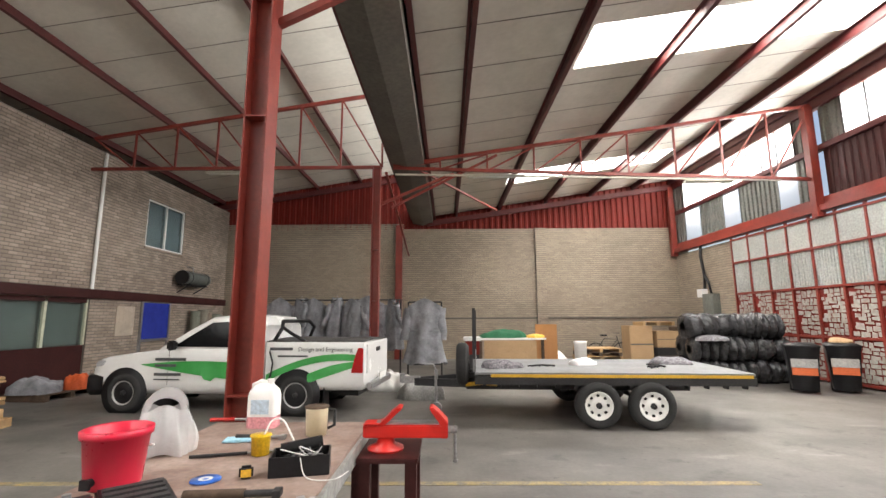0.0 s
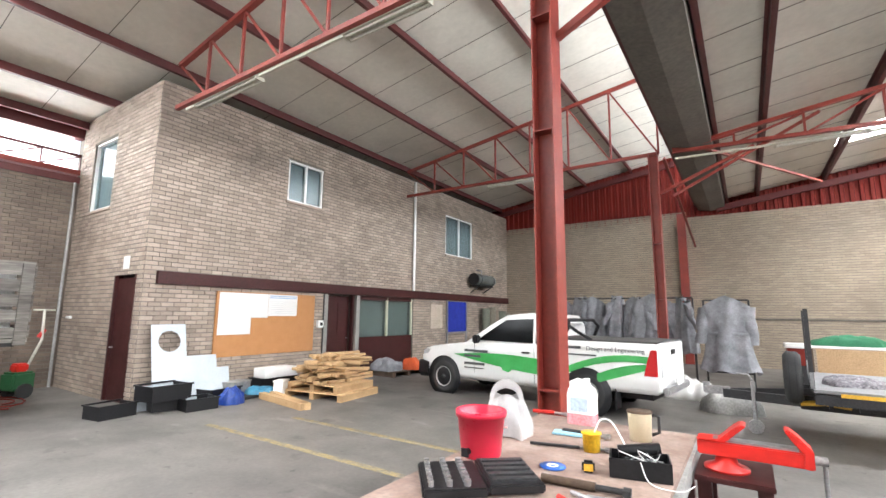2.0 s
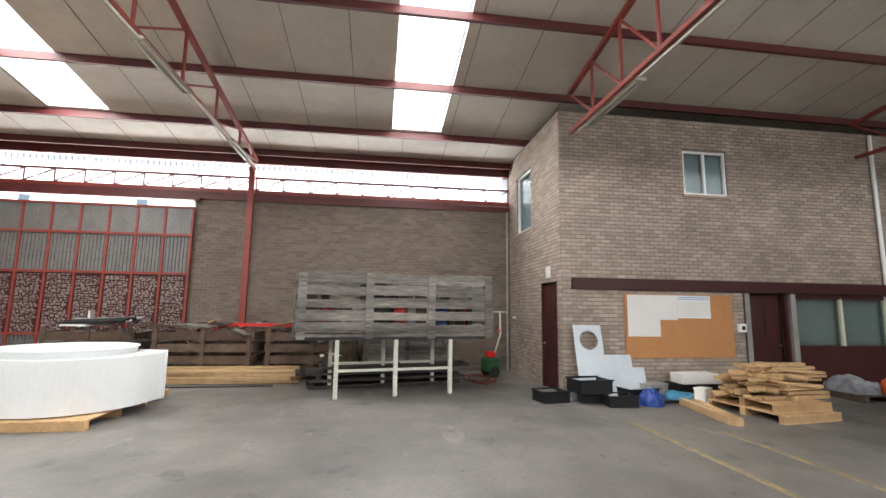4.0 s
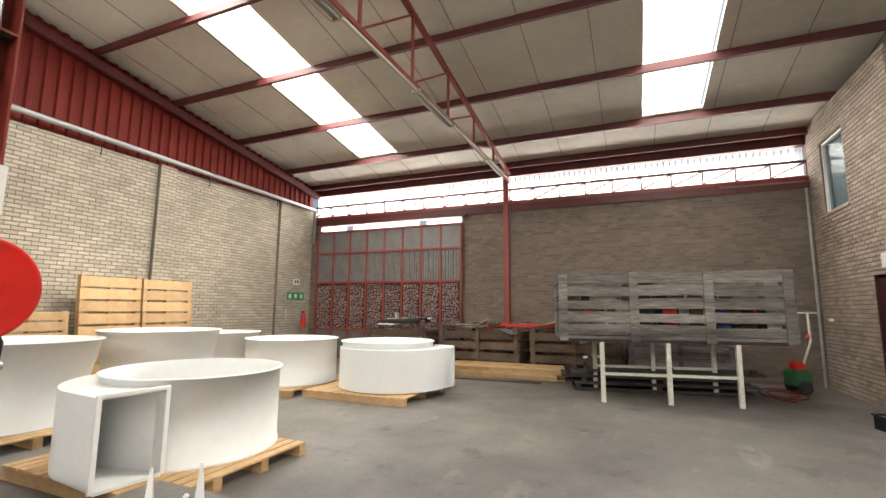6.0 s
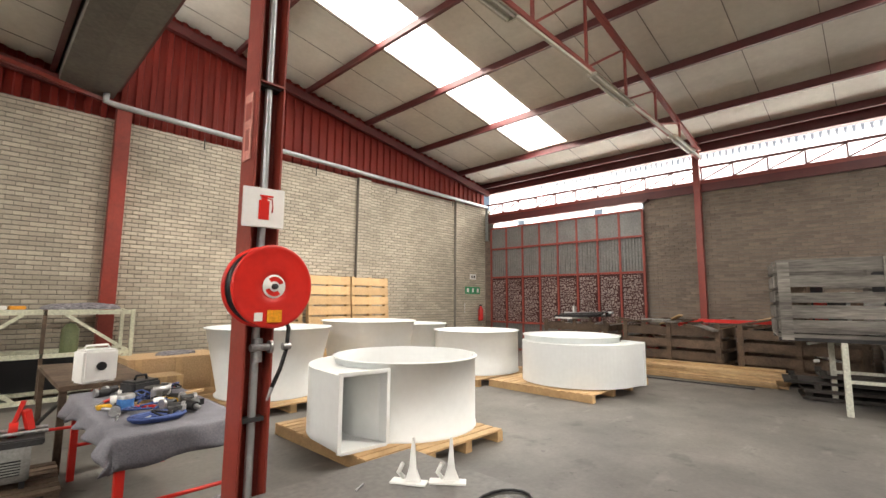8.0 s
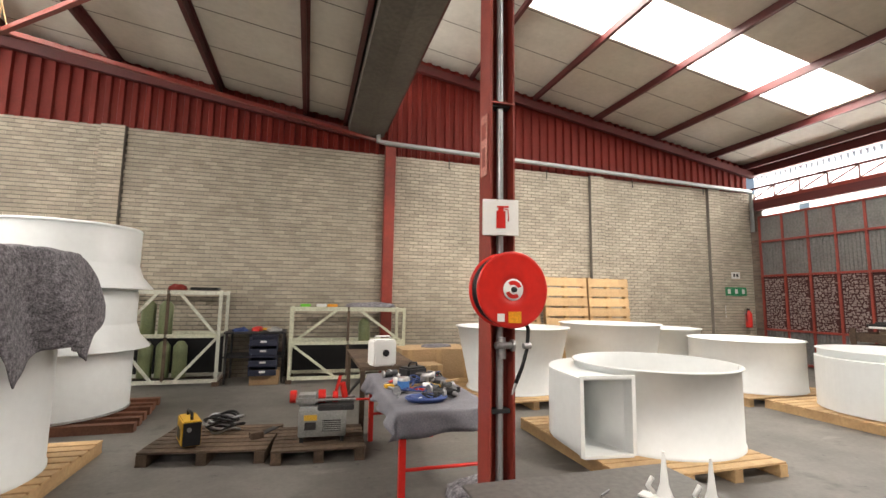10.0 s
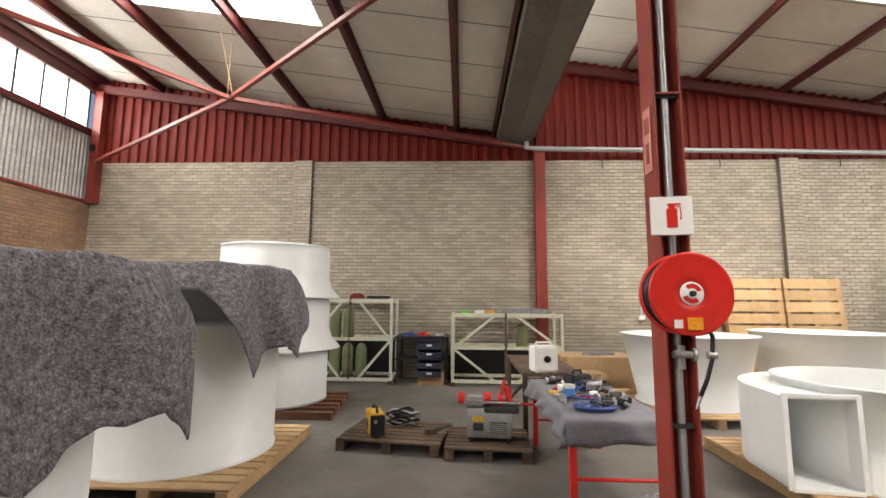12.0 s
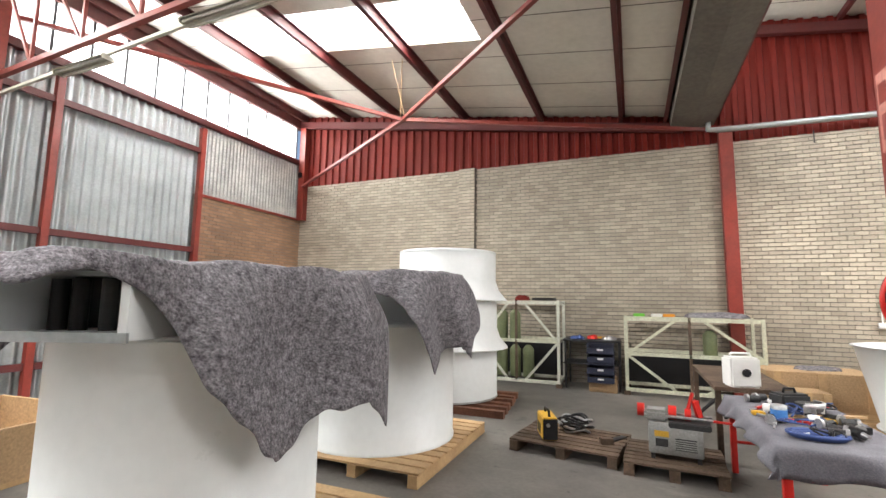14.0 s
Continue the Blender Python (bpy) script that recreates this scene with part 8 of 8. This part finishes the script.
def coat(x, y, z, rz, w, h, seed, label):
    """A hanging overall with folds, open sleeves and a collar."""
    c = thing("hanging_overall", x, y, z, rz, label, "overall", "grey overalls on the rack")

    def body(u, v):
        a = 2 * math.pi * u
        ww = w * (0.40 + 0.16 * v + 0.07 * math.sin(4 * v + seed))
        dd = 0.15 + 0.10 * v + 0.075 * math.sin(5 * a + seed + 2 * v) * (0.3 + v) + 0.05 * noise.noise(Vector((3 * math.cos(a), 3 * math.sin(a) + 4 * v, seed)))
        top = 0.10 * (1 - abs(math.cos(a))) if v < 0.05 else 0
        return (ww * math.cos(a) * (1 + 0.08 * math.sin(7 * a + seed) * v), dd * math.sin(a), -h * v * (1 + 0.06 * noise.noise(Vector((2 * math.cos(a), 2 * math.sin(a), seed)))) - 0.14 * w * abs(math.cos(a)) ** 1.5 * (1 - v) + top)
    part("body", Shape().grid(body, 40, 16), COATGREY, c)
    for sx in (-1, 1):
        def sleeve(u, v):
            a = 2 * math.pi * u
            r = (0.105 - 0.02 * v) * (0.5 + w * 0.8)
            return (sx * (w * 0.40 + (0.16 + 0.14 * math.sin(seed * 2 + sx)) * v) + r * math.cos(a) * (1 + 0.2 * math.sin(3 * a + 8 * v + seed)), r * 0.8 * math.sin(a) - 0.12 * v * math.sin(seed + sx) + 0.03 * math.sin(9 * v), -0.1 * w - 0.06 - (0.32 + 0.5 * w) * v)
        part("sleeve", Shape().grid(sleeve, 14, 10), COATGREY, c)
    part("collar", Shape().lathe([(0.07, -0.02), (0.085, 0.05), (0.075, 0.06), (0.06, 0.0)], 16, None, 200, 320), COATGREY, c)
    part("belt", Shape().lathe([(w * 0.44, -h * 0.46), (w * 0.455, -h * 0.47), (w * 0.44, -h * 0.5)], 24, pose(0, 0, 0) @ Matrix.Diagonal((1, 0.42, 1, 1))), COATGREY, c)
    part("hanger", Shape().tube([(-0.2, 0, -0.03), (0, 0, 0.05), (0.2, 0, -0.03)], 0.01).tube([(0, 0, 0.05), (0, 0, 0.12), (0.03, 0, 0.15)], 0.006), STEEL, c)
    return c


rack = thing("clothes_rack", -1.65, 17.0, 0, 0, "long steel rack carrying grey overalls", "rack")
for x in (-1.9, 0, 1.85):
    part("post", Shape().rod((x, 0, 0), (x, 0, 2.2), 0.025), DARKSTEEL, rack)
    part("foot", Shape().box(x - 0.03, -0.35, 0, x + 0.03, 0.35, 0.04), DARKSTEEL, rack)
part("rail", Shape().rod((-1.9, 0, 2.2), (1.85, 0, 2.2), 0.02), DARKSTEEL, rack)
for i in range(7):
    coat(-3.35 + 0.54 * i + 0.1 * math.sin(i * 2.3), 17.0 + 0.08 * math.sin(i), 2.18 + 0.06 * math.sin(3 * i), (18, -50, 8, 62, -20, 4, -66)[i], (0.8, 0.62, 0.95, 0.6, 0.7, 1.0, 0.62)[i], 1.35, i * 1.7, "grey work overall hanging on the rack")
rack = thing("clothes_rack", 0.95, 16.0, 0, 0, "low steel stand carrying a grey overall", "rack")
for x in (-0.45, 0.45):
    part("post", Shape().rod((x, 0.1, 0), (x, 0.1, 2.1), 0.022), DARKSTEEL, rack)
    part("foot", Shape().box(x - 0.03, -0.3, 0, x + 0.03, 0.3, 0.04), STEEL, rack)
part("rail", Shape().rod((-0.45, 0.1, 2.1), (0.45, 0.1, 2.1), 0.02), DARKSTEEL, rack)
part("cross_bar", Shape().rod((-0.45, 0.1, 0.45), (0.45, 0.1, 0.45), 0.02), DARKSTEEL, rack)
coat(0.95, 16.05, 2.1, -6, 1.05, 1.6, 2.2, "wide grey work overall hanging by itself")
pile = thing("white_tarp", 0.2, 14.9, 0, 0, "pale plastic sheet on the floor behind the pickup", "tarpaulin")
part("sheet", Shape().grid(lambda u, v: ((u - 0.5) * 0.9, (v - 0.5) * 0.9, 0.25 + 0.3 * noise.noise(Vector((u * 4, v * 4, 1.0))) * math.sin(math.pi * u) if 0.02 < u < 0.98 and 0.02 < v < 0.98 else 0.0), 18, 18), PAPER, pile, solid=0.01)
crumple("grey_sheet", 1.0, 13.6, 0, 1.0, 0.6, 0.5, 10, DULLGALV, "crumpled grey sheet behind the tow bar", "sheet", 51)
# table with green cloth
tb = thing("packing_table", 3.5, 18.2, 0, 2, "timber table stacked with boards and green cloth", "table")
part("tabletop", Shape().box(-1.05, -0.5, 1.0, 1.05, 0.5, 1.05), PAPER, tb, bevel=0.004)
part("front_board", Shape().box(-0.85, -0.48, 0.25, 0.75, -0.45, 0.98), CARD, tb)
for x in (-0.95, 0.95):
    for y in (-0.42, 0.42):
        part("leg", Shape().box(x - 0.04, y - 0.04, 0, x + 0.04, y + 0.04, 1.0), DIRTYWOOD, tb)
crumple("green_cloth", 3.3, 18.2, 1.05, 1.5, 0.7, 0.3, 4, surface("dark_green_cloth", (0.02, 0.13, 0.06), 0.9, bump=0.3), "heap of dark green cloth on the table", "cloth", 61)
crumple("yellow_cloth", 4.3, 18.1, 1.05, 0.5, 0.5, 0.14, 30, YELLOW, "yellow and white plastic sheet on the table", "plastic sheet", 62)
bx = thing("orange_board", 4.75, 18.6, 0, 0, "upright orange-brown board behind the table", "board")
part("board", Shape().box(-0.35, -0.02, 0, 0.35, 0.02, 1.45), CORK, bx)
bx = thing("red_box", 2.3, 17.6, 0, 0, "red box with a white top at the table end", "box")
part("body", Shape().box(-0.2, -0.3, 0.6, 0.2, 0.3, 1.0), REDSHEET, bx, bevel=0.01)
part("leg", Shape().box(-0.18, -0.28, 0, 0.18, 0.28, 0.6), DARKSTEEL, bx)
part("top", Shape().box(-0.25, -0.35, 1.0, 0.25, 0.35, 1.1), PAPER, bx, bevel=0.01)
# pallets and cartons by the far wall
for i in range(4):
    pallet(7.1, 20.9, 4 * math.sin(i * 2), 1.5, 1.1, PINE if i % 2 else DIRTYWOOD, "pale timber pallet in a stack by the far wall", boards=7, z=0.14 * i)
bx = thing("white_bucket", 6.3, 20.2, 0, 0, "white plastic drum by the far wall", "drum")
part("body", Shape().lathe([(0.001, 0), (0.2, 0), (0.22, 0.75), (0.23, 0.8), (0.001, 0.8)], 24), WHITEPAINT, bx)
part("lid", Shape().lathe([(0.235, 0.78), (0.24, 0.83), (0.001, 0.84)], 24), WHITEPAINT, bx)
crumple("white_sack", 5.3, 20.4, 0, 1.2, 0.8, 0.55, 0, PAPER, "crumpled white sack by the far wall", "sack", 71)
for i, (x, y, z, sx, sy, sz, mt, lb) in enumerate(((8.75, 21.2, 0, 0.85, 0.8, 1.35, CARD, "tall brown cardboard carton"), (9.75, 21.2, 0.55, 0.9, 0.8, 0.6, CARD, "brown cardboard carton on a dark stack"), (9.75, 21.2, 0, 1.0, 0.9, 0.55, DARKSTEEL, "dark steel case on the floor"), (10.6, 21.4, 0, 0.7, 0.7, 1.3, DIRTYWOOD, "brown timber cabinet by the wall"))):
    b = thing(("cardboard_box", "cardboard_box", "steel_case", "timber_cabinet")[i], x, y, z, 3 * i, lb, ("box", "box", "case", "cabinet")[i])
    part("body", Shape().box(-sx / 2, -sy / 2, 0, sx / 2, sy / 2, sz), mt, b, bevel=0.012)
    part("flap_seam", Shape().box(-sx / 2 - 0.002, -sy / 2 - 0.003, sz * 0.48, sx / 2 + 0.002, -sy / 2, sz * 0.52), GUTTER, b)
pallet(9.4, 21.2, 0, 1.2, 0.9, PINE, "pale pallet lying on top of the cartons", boards=7, z=1.36)
bk = thing("bicycle", 7.9, 21.9, 0, 0, "old bicycle leaning on the far wall", "bicycle")
for x in (-0.5, 0.5):
    part("wheel", Shape().lathe([(0.32, -0.015), (0.345, 0), (0.32, 0.015), (0.31, 0)], 28, pose(x, 0, 0.345, 90, 0, 0)), BLACK, bk)
part("frame", Shape().tube([(-0.5, 0, 0.345), (-0.15, 0, 0.85), (0.35, 0, 0.8), (0.0, 0, 0.35), (-0.5, 0, 0.345)], 0.018).tube([(0.5, 0, 0.345), (0.33, 0, 0.95)], 0.018), DARKSTEEL, bk)
part("saddle", Shape().box(-0.3, -0.07, 0.93, -0.05, 0.07, 1.0), BLACK, bk, bevel=0.02)
part("handlebar", Shape().rod((0.33, -0.28, 1.05), (0.33, 0.28, 1.05), 0.014), DARKSTEEL, bk)
# black-wrapped bundles
WRAP = surface("shiny_black_wrap", (0.014, 0.0145, 0.016), 0.17, color2=(0.05, 0.05, 0.054), scale=7, fine=16, amount=0.7, bump=0.8, bumpdist=0.03)


def bundle(x, y, z, rz, L, r, n, seed, label):
    """A fat roll squeezed into ribs by straps, wrapped in film."""
    b = thing("wrapped_bundle", x, y, z, rz, label, "bundle", "black wrapped bundles")

    def fn(u, v):
        a = 2 * math.pi * u
        k = abs(math.sin(math.pi * v * n))
        end = max(0.0, abs(v - 0.5) * 2 - 0.86) / 0.14
        rr = r * (0.72 + 0.28 * k ** 0.6) * (1 + 0.13 * noise.noise(Vector((math.cos(a) * 1.6, math.sin(a) * 1.6, v * 4 + seed))) + 0.08 * noise.noise(Vector((math.cos(a) * 5, math.sin(a) * 5, v * 20 + seed)))) * math.sqrt(max(0.02, 1 - 0.8 * end * end))
        return ((v - 0.5) * L, rr * math.cos(a) * 1.12, max(0.0, r * 0.86 + rr * math.sin(a)))
    part("roll", Shape().grid(fn, 40, 96), WRAP, b)
    for i in range(1, n):
        part("strap", Shape().lathe([(r * 0.74, -0.012), (r * 0.76, 0), (r * 0.74, 0.012)], 24, pose((i / n - 0.5) * L, 0, r * 0.86, 0, 90, 0) @ Matrix.Diagonal((0.98, 1.1, 1, 1))), BLACK, b)
    return b


for i, (x, y, z, L, n) in enumerate(((8.35, 15.55, 0, 1.3, 6), (9.65, 15.7, 0, 1.3, 4), (8.35, 15.5, 0.57, 1.28, 6), (9.6, 15.65, 0.56, 1.25, 3), (8.25, 15.7, 1.13, 1.25, 3), (9.4, 15.6, 1.12, 1.3, 7), (8.5, 16.5, 0, 1.3, 5), (9.7, 16.6, 0, 1.3, 5), (8.6, 16.5, 0.57, 1.3, 5), (9.7, 16.6, 0.57, 1.3, 5))):
    bundle(x, y, z, 7 * math.sin(i * 2), L, 0.34, n, i * 3.3, "black film wrapped ribbed bundle in a stack")
crumple("grey_rope_sack", 7.45, 15.6, 0, 0.7, 0.9, 0.7, 0, FELT, "heap of grey sacking beside the bundles", "sack", 81)
crumple("folded_blanket", 8.15, 15.28, 1.08, 0.8, 0.5, 0.16, 8, FELT, "grey felt blanket laid over a wrapped bundle", "blanket", 83)
# wheelie bins
def wheelie(x, y, rz, label):
    b = thing("wheelie_bin", x, y, 0, rz, label, "wheelie bin", "wheelie bins")
    part("body", loft([[(sx * k * 0.28, sy * k * 0.33, z) for sx, sy in ((-1, -1), (1, -1), (1, 1), (-1, 1))] for z, k in ((0.06, 0.78), (0.9, 1.0), (0.98, 1.05), (1.0, 1.05))]), BLACK, b, bevel=0.02)
    part("lid", loft([[(sx * k * 0.3, sy * k * 0.36, z) for sx, sy in ((-1, -1), (1, -1), (1, 1), (-1, 1))] for z, k in ((1.0, 1.0), (1.03, 1.02), (1.08, 0.8))]), BLACK, b, bevel=0.015)
    for z, m, h in ((0.56, DULLGALV, 0.34), (0.40, surface("orange_band", (0.60, 0.13, 0.04), 0.5), 0.16)):
        k = 0.78 + 0.22 * (z - 0.06) / 0.84
        part("band", Shape().box(-0.26 * k, -0.335 * (k + 0.035), z, 0.26 * k, -0.335 * k, z + h), m, b)
    for sx in (-0.2, 0.2):
        part("wheel", Shape().rod((sx - 0.03, 0.28, 0.1), (sx + 0.03, 0.28, 0.1), 0.1, 18), RUBBER, b)
    part("handle", Shape().rod((-0.2, 0.38, 0.98), (0.2, 0.38, 0.98), 0.016), BLACK, b)
    return b


wheelie(9.5, 14.2, -30, "black wheelie bin with a grey and orange band")
wheelie(10.42, 14.2, -34, "black wheelie bin with an orange band and rubbish on its lid")
crumple("cardboard_scrap", 10.42, 14.2, 1.085, 0.4, 0.4, 0.12, 0, CARD, "scraps lying on the bin lid", "rubbish", 91)
# electrical box on the side wall
eb = thing("electrical_box", XR - 0.12, 20.3, 1.55, 0, "grey-green electrical cabinet with conduits on the wall", "electrical cabinet")
part("cabinet", Shape().box(-0.16, -0.3, 0, 0.12, 0.35, 0.95), GREENGREY, eb, bevel=0.008)
part("door", Shape().box(-0.175, -0.26, 0.05, -0.16, 0.3, 0.9), GREENGREY, eb, bevel=0.004)
part("small_box", Shape().box(-0.12, 0.42, 0.85, 0.12, 0.75, 1.15), WHITEPAINT, eb, bevel=0.01)
part("conduit", Shape().tube([(0.05, 0.5, 1.15), (0.05, 0.45, 1.7), (0.05, 0.6, 2.4), (0.05, 0.5, 2.9)], 0.05).tube([(0.05, 0.1, 0.95), (0.05, 0.25, 1.4), (0.05, 0.45, 1.7)], 0.04), DARKSTEEL, eb)
# carton beside the near drum
bx = thing("timber_crate", 8.2, 0.75, 0, 5, "pale open timber crate beside the white drum", "crate")
part("side", Shape().box(-0.9, -0.6, 0.05, -0.86, 0.6, 0.55), CARD, bx)
part("side", Shape().box(0.86, -0.6, 0.05, 0.9, 0.6, 0.55), CARD, bx)
part("side", Shape().box(-0.86, -0.6, 0.05, 0.86, -0.56, 0.55), CARD, bx)
part("side", Shape().box(-0.86, 0.56, 0.05, 0.86, 0.6, 0.55), CARD, bx)
part("base", Shape().box(-0.9, -0.6, 0, 0.9, 0.6, 0.05), PINE, bx)
st2 = thing("steel_channel", 9.9, -0.2, 0.0, 20, "length of pale steel channel leaning by the gate", "steel channel")
part("channel", Shape().box(-1.0, -0.08, 0, 1.0, 0.08, 0.02).box(-1.0, -0.08, 0.02, 1.0, -0.07, 0.08).box(-1.0, 0.07, 0.02, 1.0, 0.08, 0.08), DULLGALV, st2)
